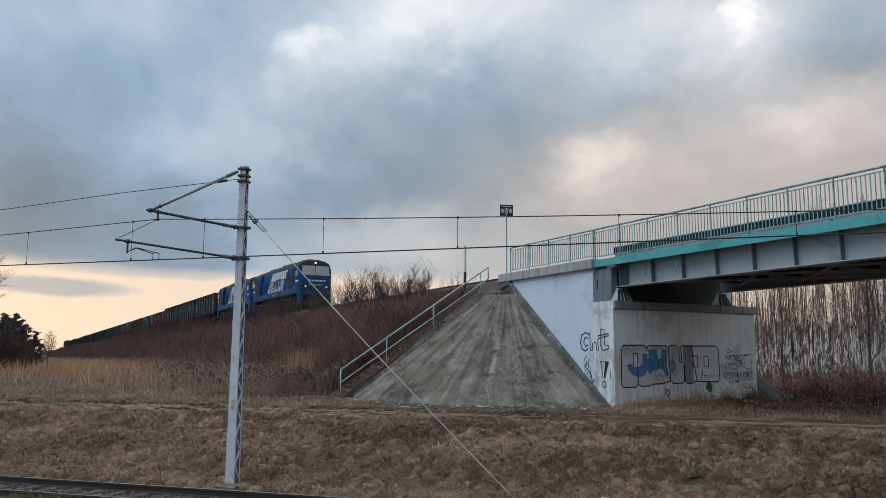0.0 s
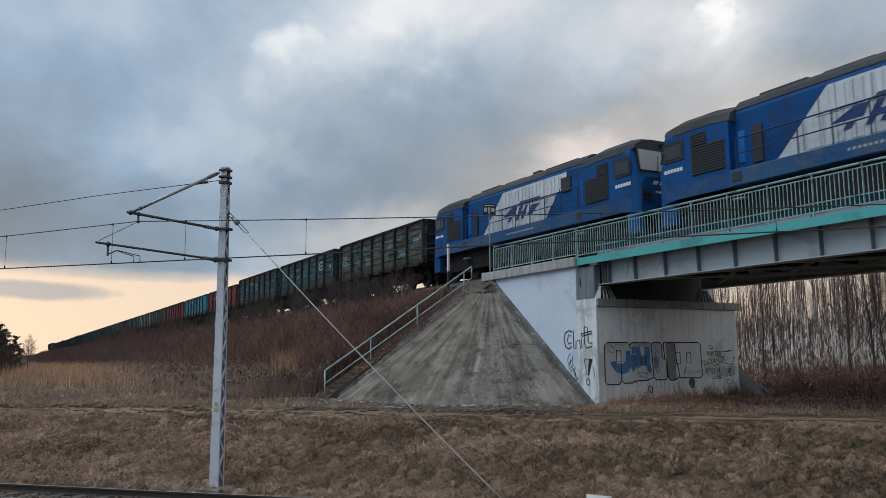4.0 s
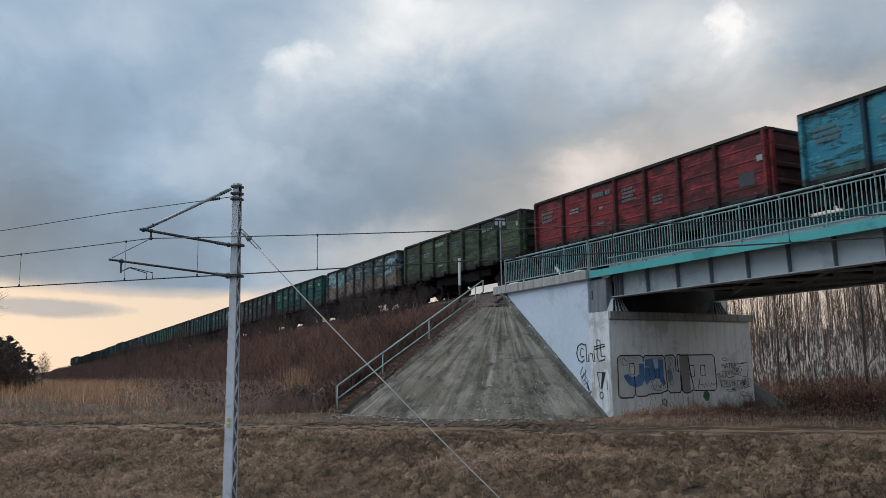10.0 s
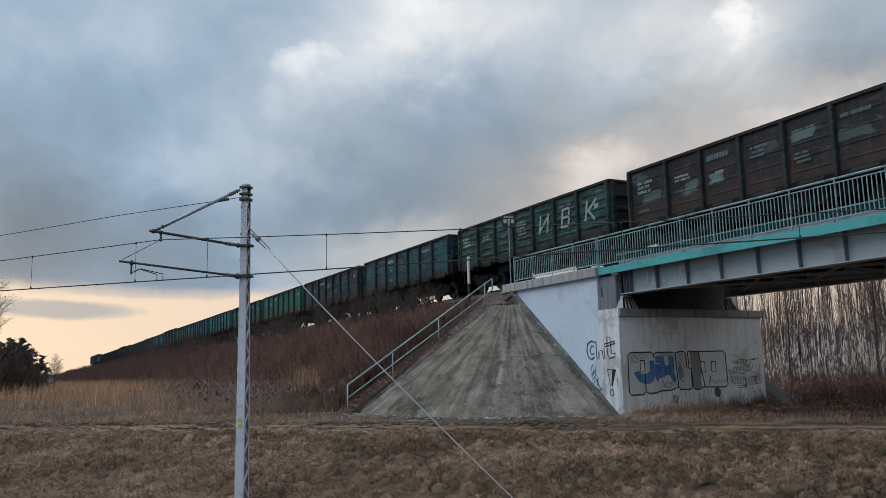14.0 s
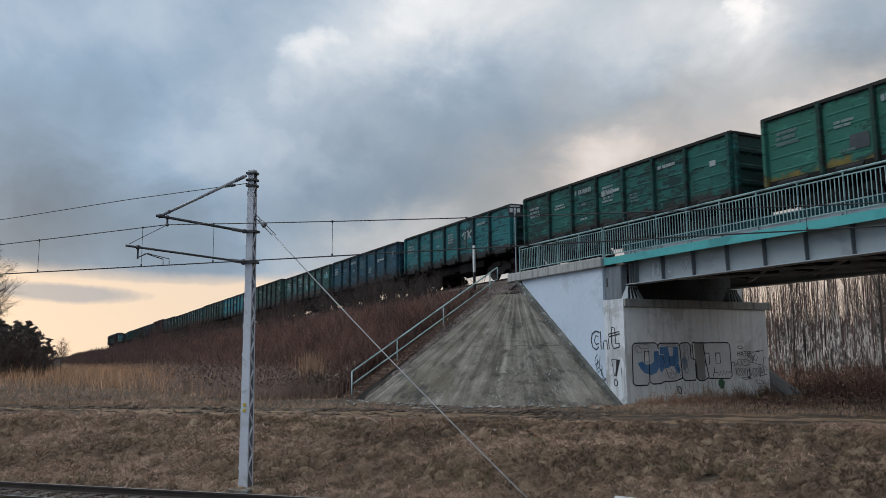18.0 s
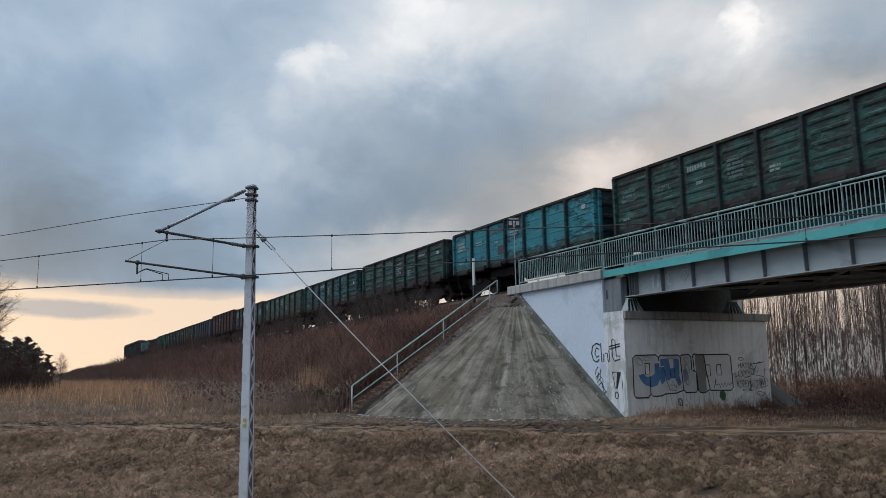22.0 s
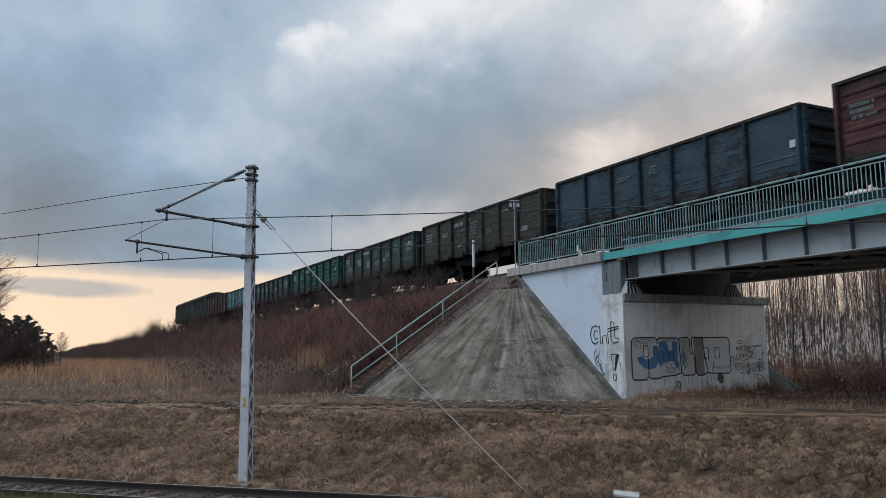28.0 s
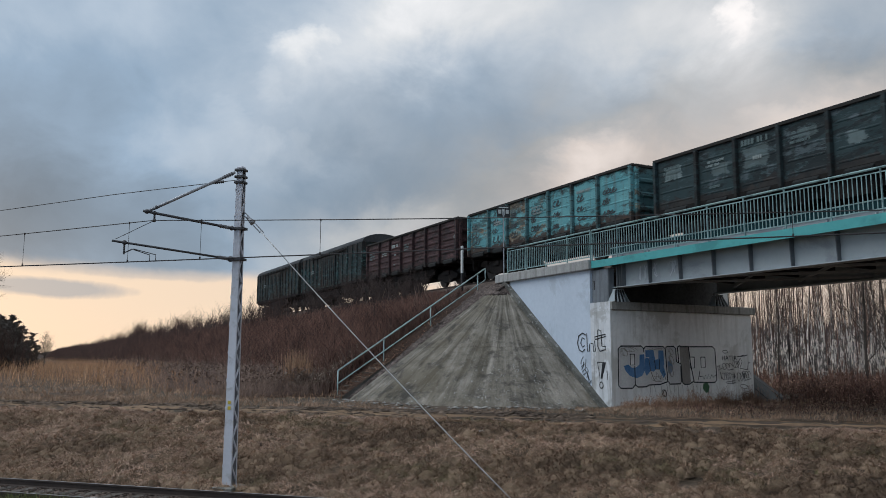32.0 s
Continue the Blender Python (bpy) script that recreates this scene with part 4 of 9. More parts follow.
def build_upper_track():
    track = thing("upper_track", -20, TRACK_Y, 6.93, "broad-gauge railway track on ballast", "track", kind="structure")
    for y in (-0.795, 0.795):
        bm = bmesh.new()
        prism(bm, rail_profile(0.037, 0.07, 0.18), lambda u, v, w: (w + 20, y + u, v + 0.02), (-1500, 900))
        part("rail", bm, M["rail_steel"], track)
    me = finish(_box_bm(-0.12, 0.12, -1.35, 1.35, -0.1, 0.03), "sleeper", M["sleeper"])
    for i in range(130):
        ob = part("sleeper", me, None, track)
        ob.location.x = -70 + 0.62 * i


def build_lower_track():
    """The electrified line below the bank, across the picture's lower edge."""
    track = thing("lower_track", 0, 0, 0, "single standard-gauge track with dark rusty rails", "track", kind="structure")

    def along(u, v, w):
        x, y = line_points(w, LOW_Q + u)
        return (x, y, v)
    for q in (-0.753, 0.753):
        bm = bmesh.new()
        prism(bm, rail_profile(0.036, 0.075, 0.16), lambda u, v, w: along(u + q, v + LOW_RAIL - 0.16, w), (-160, 90))
        rail = part("rail", bm, M["rail_steel"], track)
        bm = bmesh.new()
        prism(bm, [(-0.014, 0.0), (0.014, 0.0), (0.012, 0.004), (-0.012, 0.004)], lambda u, v, w: along(u + q, v + LOW_RAIL + 0.0005, w), (-160, 90))
        part("running_surface", bm, M["rail_head"], rail, "thin polished band on the rail head")
    me = finish(soft_box(-0.13, 0.13, -1.28, 1.28, -0.12, 0.0, 0.015), "sleeper", M["sleeper"])
    for i in range(110):
        ob = part("sleeper", me, None, track)
        x, y = line_points(-52 + 0.6 * i, LOW_Q)
        ob.matrix_basis = pose(x, y, LOW_RAIL - 0.155, 0, 0, 45)
    bm = bmesh.new()
    prism(bm, [(-2.3, -0.1), (-1.6, LOW_RAIL - 0.18), (1.5, LOW_RAIL - 0.18), (2.0, 0.05), (2.0, -0.2), (-2.3, -0.2)], along, (-160, 90))
    tagged(new("lower_ballast", finish(bm, "lower_ballast", M["ballast"])), "grey-brown ballast bed of the lower line", "ballast", kind="structure")
    rng = np.random.RandomState(3)
    V, F = [], []
    for _ in range(8500):
        u, q = rng.uniform(-32, -2), LOW_Q + rng.uniform(-1.9, 1.75)
        x, y = line_points(u, q)
        stone(V, F, x, y, LOW_RAIL - 0.165 - max(0, abs(q - LOW_Q) - 1.4) * 0.25, rng.uniform(0.03, 0.065), rng)
    tagged(new("ballast_stones", raw_mesh("ballast_stones", V, F, M["ballast"])), "loose crushed ballast stones between the rails", "stones", kind="stuff")


build_ground()
build_path()
build_embankments()
build_cone()
build_far_cone()
build_abutment()
build_bridge()


# ---------------------------------------------------------------- overhead line
def pq(p, q, z):
    x, y = line_points(p, q)
    return Vector((x, y, z))


def build_mast():
    base = pq(-10.365, 16.6, 0.20)
    mast = thing("catenary_mast", base.x, base.y, base.z, "light grey lattice steel catenary mast with cantilever arms", "mast")
    mast.matrix_basis = pose(base.x, base.y, base.z, 0, 0, 135)
    H = 7.5
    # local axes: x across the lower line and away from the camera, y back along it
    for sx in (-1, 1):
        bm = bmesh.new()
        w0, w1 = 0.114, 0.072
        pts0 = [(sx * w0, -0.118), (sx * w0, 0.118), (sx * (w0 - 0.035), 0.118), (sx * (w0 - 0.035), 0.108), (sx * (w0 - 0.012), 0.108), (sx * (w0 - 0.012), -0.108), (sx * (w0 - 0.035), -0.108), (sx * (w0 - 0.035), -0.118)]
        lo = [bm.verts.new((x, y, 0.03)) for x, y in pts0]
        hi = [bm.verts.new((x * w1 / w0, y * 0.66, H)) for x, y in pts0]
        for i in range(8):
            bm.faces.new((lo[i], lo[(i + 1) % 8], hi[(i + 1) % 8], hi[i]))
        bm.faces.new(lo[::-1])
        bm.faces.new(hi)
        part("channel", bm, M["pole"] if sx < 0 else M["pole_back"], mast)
    for yy in (-1, 1):
        bm = bmesh.new()
        lo = [bm.verts.new((x, yy * y, 0.03)) for x, y in ((0.085, 0.119), (0.127, 0.119), (0.127, 0.125), (0.085, 0.125))]
        hi = [bm.verts.new((v.co.x * 0.66, v.co.y * 0.66, H)) for v in lo]
        for i in range(4):
            bm.faces.new((lo[i], lo[(i + 1) % 4], hi[(i + 1) % 4], hi[i]))
        bmesh.ops.recalc_face_normals(bm, faces=bm.faces[:])
        part("flange", bm, M["pole"], mast)
    n = 22
    for i in range(n):
        z0, z1 = 0.15 + (H - 0.3) * i / n, 0.15 + (H - 0.3) * (i + 1) / n
        k0, k1 = 1 - 0.35 * z0 / H, 1 - 0.35 * z1 / H
        s = 1 if i % 2 else -1
        for yy in (-0.115, 0.115):
            part("lacing_bar", bar((-s * 0.105 * k0, yy * k0, z0), (s * 0.105 * k1, yy * k1, z1), 0.023, n=4), M["pole"], mast)
    part("base_plate", soft_box(-0.34, 0.34, -0.28, 0.28, -0.16, 0.03, 0.02), M["concrete"], mast, "pale concrete foot of the mast")
    for z in (H + 0.01, H - 0.16, H - 0.30):
        part("clamp", soft_box(-0.12, 0.12, -0.12, 0.12, z - 0.03, z + 0.03, 0.01), M["fitting"], mast)
    for z in (6.06, 5.31):
        part("clamp", soft_box(-0.13, 0.13, -0.17, 0.13, z - 0.03, z + 0.03, 0.01), M["fitting"], mast)
    part("mast_cap", soft_box(-0.09, 0.09, -0.09, 0.09, H + 0.02, H + 0.10, 0.02), M["pole"], mast)
    for k, z in enumerate((1.93, 1.80)):
        part("number_plate", soft_box(-0.128, -0.118, -0.04, 0.04, z - 0.04, z + 0.04, 0.004), M["yellow"], mast, "small yellow mast plate")

    def loc(p):
        return mast.matrix_basis.inverted() @ p
    top, tip = pq(-10.45, 16.45, 7.63), pq(-11.55, 14.70, 6.41)
    ins1, ins2, low_tip = pq(-10.47, 16.45, 6.26), pq(-10.47, 16.45, 5.51), pq(-11.88, 14.03, 5.67)
    part("top_tie", bar(loc(top), loc(tip), 0.036, n=8), M["galv"], mast, smooth=True)
    part("bracket_tube", bar(loc(ins1), loc(tip + (tip - ins1) * 0.04), 0.032, n=8), M["fitting"], mast, smooth=True)
    part("registration_tube", bar(loc(ins2), loc(low_tip), 0.026, n=8), M["fitting"], mast, smooth=True)
    for a, b in ((top, tip), (ins1, tip), (ins2, low_tip)):
        d = (b - a).normalized()
        bm = bmesh.new()
        for i in range(4):
            c = a + d * (0.08 + 0.065 * i)
            tube(bm, loc(c), loc(c + d * 0.022), 0.05, 0.044, 10)
            tube(bm, loc(c + d * 0.022), loc(c + d * 0.066), 0.038, 0.038, 8)
        part("insulator", bm, M["pole_back"], mast, "ribbed dark grey insulator", smooth=True)
    seat = tip.lerp(ins1, 0.085)
    mess = seat + Vector((0, 0, -0.17))
    part("hanger", bar(loc(seat), loc(mess), 0.024), M["fitting"], mast)
    for p, r in ((tip, 0.055), (seat, 0.05), (mess, 0.04), (low_tip.lerp(ins2, 0.095), 0.055), (ins2, 0.075), (ins1, 0.06), (tip.lerp(top, 0.10), 0.045)):
        bm = bmesh.new()
        bmesh.ops.create_uvsphere(bm, u_segments=10, v_segments=6, radius=r)
        bmesh.ops.translate(bm, verts=bm.verts, vec=loc(p))
        part("joint", bm, M["fitting"], mast, smooth=True)
    part("stay_wire", bar(loc(mess), loc(low_tip + Vector((0.06, 0.06, 0.03))), 0.008, n=4), M["wire"], mast)
    drop_top = low_tip + (ins2 - low_tip) * 0.095
    drop = drop_top + Vector((0, 0, -0.26))
    part("drop_bracket", bar(loc(drop_top), loc(drop), 0.022), M["fitting"], mast)
    foot = pq(-11.40, LOW_Q - 0.02, 5.29)
    for k in (0.0, 0.16):
        bm = bmesh.new()
        off = Vector((S2, S2, 0)) * k
        a, b = drop + Vector((0, 0, 0.03)), foot + off
        poly_tube(bm, [loc(a), loc(a.lerp(b, 0.3) + Vector((0, 0, 0.14))), loc(b + Vector((0, 0, 0.13))), loc(b)], 0.011, 5)
        part("steady_arm", bm, M["fitting"], mast)
    return mast


def build_wires():
    def span(name, pts, r, label, mat=None):
        bm = bmesh.new()
        poly_tube(bm, pts, r, 5)
        tagged(new(name, finish(bm, name, mat or M["wire"])), label, "wire")

    def sagged(p0, z0, p1, z1, q, drop, n=14):
        return [pq(p0 + (p1 - p0) * i / n, q, z0 + (z1 - z0) * i / n - drop * 4 * (i / n) * (1 - i / n)) for i in range(n + 1)]
    span("contact_wire", [pq(-80, LOW_Q, 5.30), pq(-11.4, LOW_Q, 5.285), pq(60, LOW_Q, 5.33)], 0.0135, "dark overhead contact wire above the lower track")
    left, right = sagged(-70, 6.1, -11.36, 6.20, LOW_Q, 0.62, 24), sagged(-11.36, 6.20, 42, 6.1, LOW_Q, 0.62, 24)
    span("messenger_wire", left + right[1:], 0.011, "thin sagging messenger wire above the contact wire")

    def mess_z(p):
        k = (p + 11.36) / (-58.64 if p < -11.36 else 53.36)
        return 6.20 - 0.1 * k - 0.62 * 4 * k * (1 - k)
    for p in (-24, -20.2, -16.9, -14.95, -12.0, -10.12, -7.25, -4.35, -1.25, 1.75, 4.8):
        bm = bmesh.new()
        tube(bm, pq(p, LOW_Q, mess_z(p) + 0.01), pq(p, LOW_Q, 5.29), 0.006, n=4)
        for z in (mess_z(p) - 0.03, 5.29):
            tube(bm, pq(p, LOW_Q, z), pq(p, LOW_Q, z + 0.05), 0.018, n=5)
        tagged(new("dropper", finish(bm, "dropper", M["wire"])), "thin vertical dropper between the two wires", "dropper", "droppers of the overhead line")
    a = pq(-10.42, 16.5, 7.45)
    far = sagged(-10.5, 7.45, -75, 7.5, 16.2, 1.2, 20)
    span("feeder_wire", [a] + far[1:], 0.010, "dark feeder wire running off the mast top")
    bm = bmesh.new()
    d = (far[1] - a).normalized()
    for i in range(7):
        c = a + d * (0.35 + 0.05 * i)
        tube(bm, c, c + d * 0.02, 0.038, n=8)
    tagged(new("line_insulator", finish(bm, "line_insulator", M["fitting"])), "small dark insulator in the feeder wire", "insulator")
    g0, g1 = pq(-10.31, 16.62, 6.69), pq(-3.42, 16.6, 0.05)
    guy = thing("guy_wire", g1.x, g1.y, g1.z, "taut pale steel guy wire anchored in the grass", "guy wire")
    d = (g0 - g1)
    line = [d * (0.925 * i / 12) - Vector((0, 0, 0.085 * 4 * (i / 12) * (1 - i / 12))) for i in range(13)]
    bm = bmesh.new()
    poly_tube(bm, line, 0.013, 6)
    part("rope", bm, M["guy"], guy, smooth=True)
    for side in (-0.035, 0.035):
        part("link_rod", bar(d * 0.918 + Vector((side, side, 0)), d * 0.957 + Vector((side, side, 0)), 0.013, n=5), M["galv"], guy)
        part("upper_rod", bar(d * 0.968 + Vector((side, side, 0)), d * 0.996 + Vector((side, side, 0)), 0.013, n=5), M["galv"], guy)
    part("strain_insulator", bar(d * 0.955, d * 0.970, 0.075, 0.05, n=10), M["galv"], guy, "ribbed grey strain insulator", smooth=True)
    part("insulator_cap", bar(d * 0.971, d * 0.978, 0.045, n=8), M["galv"], guy)
    part("end_clamp", bar(d * 0.992, d * 1.004, 0.035, n=6), M["fitting"], guy)


# ---------------------------------------------------------------- stairs, signs, litter
def build_stairs():
    X = -32.5
    st = thing("embankment_stairs", X, 11.9, 1.4, "steep overgrown concrete steps up the embankment", "stairs")
    n = 26
    rise, run = 4.95 / n, 7.4 / n
    me = finish(soft_box(-0.62, 0.62, 0, run + 0.06, -0.14, 0.0, 0.015), "step", M["step"])
    for i in range(n):
        ob = part("step", me, None, st)
        ob.location = (0.0, run * i, rise * (i + 1))
    for sx in (-0.68, 0.68):
        bm = bmesh.new()
        prism(bm, [(-0.2, -0.25), (7.5, 4.85), (7.5, 5.08), (-0.2, 0.02)], lambda u, v, w: (w, u, v), (sx - 0.06, sx + 0.06))
        part("stringer", bm, M["step"], st)
    rail = thing("stair_handrail", X, 11.97, 1.63, "pale green tubular steel handrail with two bars", "handrail")
    a, b = Vector((0, 0, 0)), Vector((0, 7.36, 4.82))
    h = Vector((0, 0, 0.98))
    m = Vector((0, 0, 0.43))
    bm = bmesh.new()
    tube(bm, a + h, b + h, 0.034, n=8)
    part("top_bar", bm, M["stair_paint"], rail, smooth=True)
    part("middle_bar", bar(a + m, b + m, 0.028, n=8), M["stair_paint"], rail, smooth=True)
    for k in (0.0, 0.288, 0.602, 0.942):
        p = a.lerp(b, k)
        part("post", bar(p + Vector((0, 0, -0.25)), p + h, 0.03, n=8), M["stair_paint"], rail, smooth=True)
    part("end_bend", bar(b + h, b + m, 0.03, n=8), M["stair_paint"], rail, smooth=True)


def build_signs():
    s = thing("speed_sign", -29.98, WALL_Y - 0.1, 6.55, "black and white metal railway sign on a thin post", "sign")
    part("post", bar((0, 0, 0), (0, 0, 3.2), 0.028, n=8), M["galv"], s)
    board = part("board", soft_box(-0.02, 0.0, -0.30, 0.30, 2.95, 3.47, 0.01), M["black"], s, "dark square sign board")
    for y0, y1, z0, z1 in ((-0.22, 0.22, 3.36, 3.41), (-0.24, -0.10, 3.10, 3.28), (0.10, 0.24, 3.10, 3.28), (-0.05, 0.05, 3.02, 3.3)):
        part("mark", soft_box(0.001, 0.006, y0, y1, z0, z1, 0.002), M["plate"], board)
    s.matrix_basis = pose(-29.98, WALL_Y - 0.1, 6.55, 0, 0, -20)
    p = thing("marker_post", -34.2, 19.0, 6.45, "white trackside marker post with a black foot", "post")
    part("shaft", soft_box(-0.065, 0.065, -0.05, 0.05, 0.9, 2.25, 0.012), M["white"], p)
    part("foot", soft_box(-0.065, 0.065, -0.05, 0.05, -0.1, 0.898, 0.012), M["black"], p, "black painted lower half")


def build_litter():
    BX, BY = -13.1, 10.75
    b = thing("dumped_board", BX, BY, float(ground_z(BX, BY)) + 0.1, "pale weathered board lying in the grass", "board")
    part("sheet", soft_box(-0.27, 0.25, -0.15, 0.15, 0.0, 0.06, 0.015), M["plate"], b)
    b.matrix_basis = pose(BX, BY, float(ground_z(BX, BY)) + 0.14, 8, 4, 50)
    rng = np.random.RandomState(8)
    for x, y in ((-18.9, 11.1), (-11.05, 11.75)):
        w = thing("litter_scrap", x, y, float(ground_z(x, y)) + 0.05, "small crumpled white scrap of litter in the grass", "litter", "scraps of litter")
        bm = bmesh.new()
        bmesh.ops.create_icosphere(bm, subdivisions=2, radius=0.06)
        for v in bm.verts:
            v.co = Vector((v.co.x * 1.5, v.co.y, v.co.z * 0.6)) * rng.uniform(0.6, 1.3)
        part("crumpled_paper", bm, M["white"], w)


# ---------------------------------------------------------------- plants
def blades(name, X, Y, Z, height, width, lean, mat, label, category, rng, curl=0.4, heading=None):
    """Tapered, bent blades or stems, two segments each, joined as one stuff object."""
    n = len(X)
    h = height * rng.uniform(0.55, 1.25, n)
    a = rng.uniform(0, 2 * np.pi, n) if heading is None else heading + rng.normal(0, 0.6, n)
    l = lean * rng.uniform(0.2, 1.4, n)
    dx, dy = np.cos(a) * l * h, np.sin(a) * l * h
    f = rng.uniform(0, np.pi, n)
    wx, wy = np.cos(f) * width * rng.uniform(0.6, 1.4, n), np.sin(f) * width * rng.uniform(0.6, 1.4, n)
    P = np.stack([X, Y, Z], 1)
    side = np.stack([wx, wy, np.zeros(n)], 1) * 0.5
    up = np.stack([dx, dy, h * np.maximum(1 - 0.5 * l, 0.25)], 1)
    bend = np.stack([dx * curl, dy * curl, -h * curl * 0.25 * l], 1)
    mid, tip = P + up * 0.5, P + up + bend
    V = np.stack([P - side, P + side, mid + side * 0.8, mid - side * 0.8, tip], 1).reshape(-1, 3)
    b = np.arange(n)[:, None] * 5
    F = np.concatenate([b + np.array([[0, 1, 2]]), b + np.array([[0, 2, 3]]), b + np.array([[3, 2, 4]])], 0)
    return tagged(new(name, raw_mesh(name, V, F, mat)), label, category, kind="stuff")


def slope_z(y):
    return np.interp(y, [10.6, 11.6, 13.5, 15.4, 17.3, 18.7, 19.2, 20.1], [0.9, 1.35, 2.62, 3.95, 5.25, 6.28, 6.5, 6.56])


def clumped(rng, n, per, x_of, y_of, spread):
    """Points gathered in clumps, and for each point its clump's vigour, 0 to 1."""
    cx, cy = x_of(n), y_of(n)
    vig = rng.uniform(0, 1, n)
    k = n * per
    r = np.abs(rng.normal(0, spread, k))
    a = rng.uniform(0, 2 * np.pi, k)
    return np.repeat(cx, per) + np.cos(a) * r, np.repeat(cy, per) + np.sin(a) * r, np.repeat(vig, per)


def stems(name, X, Y, Z, height, radius, lean, mat, label, category, rng, forks=2, fork_low=0.3, fan=0.55):
    """Upright woody stems, three-sided, each with a few side twigs."""
    n = len(X)
    h = height * rng.uniform(0.45, 1.3, n)
    a = rng.uniform(0, 2 * np.pi, n)
    l = lean * rng.uniform(0, 1.6, n)
    base = np.stack([X, Y, Z], 1)
    d = np.stack([np.cos(a) * l, np.sin(a) * l, np.ones(n)], 1)
    d /= np.linalg.norm(d, axis=1)[:, None]
    top = base + d * h[:, None]
    segs = [(base, top, radius * 1.15)]
    for k in range(forks):
        s = rng.uniform(fork_low, 0.85, n)[:, None]
        p = base + (top - base) * s
        b = rng.uniform(0, 2 * np.pi, n)
        e = np.stack([np.cos(b) * fan, np.sin(b) * fan, np.ones(n)], 1) * (h * rng.uniform(0.18, 0.42, n))[:, None]
        segs.append((p, p + e, radius * 0.75))
    Vs, Fs, off = [], [], 0
    for p, q, r0 in segs:
        ring = []
        for j in range(3):
            w = 2 * np.pi * j / 3
            ring.append((np.array([math.cos(w), math.sin(w), 0])))
        block = np.stack([p + ring[0] * r0, p + ring[1] * r0, p + ring[2] * r0, q], 1).reshape(-1, 3)
        b = np.arange(len(p))[:, None] * 4 + off
        for f in ((0, 1, 3), (1, 2, 3), (2, 0, 3)):
            Fs.append(b + np.array([f]))
        Vs.append(block)
        off += len(block)
    return tagged(new(name, raw_mesh(name, np.concatenate(Vs), np.concatenate(Fs), mat)), label, category, kind="stuff")


def clear_of_works(x, y):
    """True where plants may stand: off the cone, the stairs and the abutment."""
    cone = (np.hypot(x - CONE[0], y - CONE[1]) < 7.15) & (x > -31.9) & (y < 19.2)
    stair = (np.abs(x + 32.5) < 0.75) & (y > 11.7)
    wall = (x > -31) & (x < -22.7) & (y > 18.7) & (y < 25.2)
    return ~(cone | stair | wall)


def lumps(name, X, Y, Z, size, along, mat, label, category, rng):
    """Squat eight-faced lumps, drawn out along one heading."""
    n = len(X)
    r = size * rng.uniform(0.5, 1.5, n)
    ax = np.stack([np.cos(along), np.sin(along)], 0) if hasattr(along, "__len__") else np.array([[math.cos(along)], [math.sin(along)]]) * np.ones((1, n))
    k = rng.uniform(1.0, 3.2, n)
    C = np.stack([X, Y, Z], 1)
    u = np.stack([ax[0] * r * k, ax[1] * r * k, 0 * r], 1)
    v = np.stack([-ax[1] * r, ax[0] * r, 0 * r], 1)
    w = np.stack([0 * r, 0 * r, r * rng.uniform(0.3, 0.8, n)], 1)
    j = lambda: rng.normal(0, 0.25, (n, 1))
    V = np.stack([C + u * (1 + j()), C + v * (1 + j()), C - u * (1 + j()), C - v * (1 + j()), C + w + u * j() + v * j(), C - w], 1).reshape(-1, 3)
    b = np.arange(n)[:, None] * 6
    F = np.concatenate([b + np.array([f]) for f in ((0, 1, 4), (1, 2, 4), (2, 3, 4), (3, 0, 4), (1, 0, 5), (2, 1, 5), (3, 2, 5), (0, 3, 5))], 0)
    return tagged(new(name, raw_mesh(name, V, F, mat)), label, category, kind="stuff")


def humps(name, X, Y, Z, R, T, mat, label, category, rng):
    """Low uneven domes with seven sides, joined as one stuff object."""
    n, sides = len(X), 7
    rings = []
    turn = rng.uniform(0, 6.28, n)
    for f, h in ((1.15, 0.0), (0.85, 0.55), (0.42, 0.93)):
        for j in range(sides):
            w = turn + 2 * np.pi * j / sides
            r = R * f * rng.uniform(0.8, 1.2, n)
            rings.append(np.stack([X + np.cos(w) * r, Y + np.sin(w) * r, Z + T * h * rng.uniform(0.85, 1.12, n)], 1))
    rings.append(np.stack([X, Y, Z + T], 1))
    V = np.stack(rings, 1).reshape(-1, 3)
    b = np.arange(n)[:, None] * (3 * sides + 1)
    F = []
    for j in range(sides):
        i = (j + 1) % sides
        for o in (0, sides):
            F += [b + np.array([[o + j, o + i, o + sides + i]]), b + np.array([[o + j, o + sides + i, o + sides + j]])]
        F.append(b + np.array([[2 * sides + j, 2 * sides + i, 3 * sides]]))
    me = raw_mesh(name, V, np.concatenate(F, 0), mat)
    me.polygons.foreach_set("use_smooth", np.ones(len(me.polygons), bool))
    return tagged(new(name, me), label, category, kind="stuff")


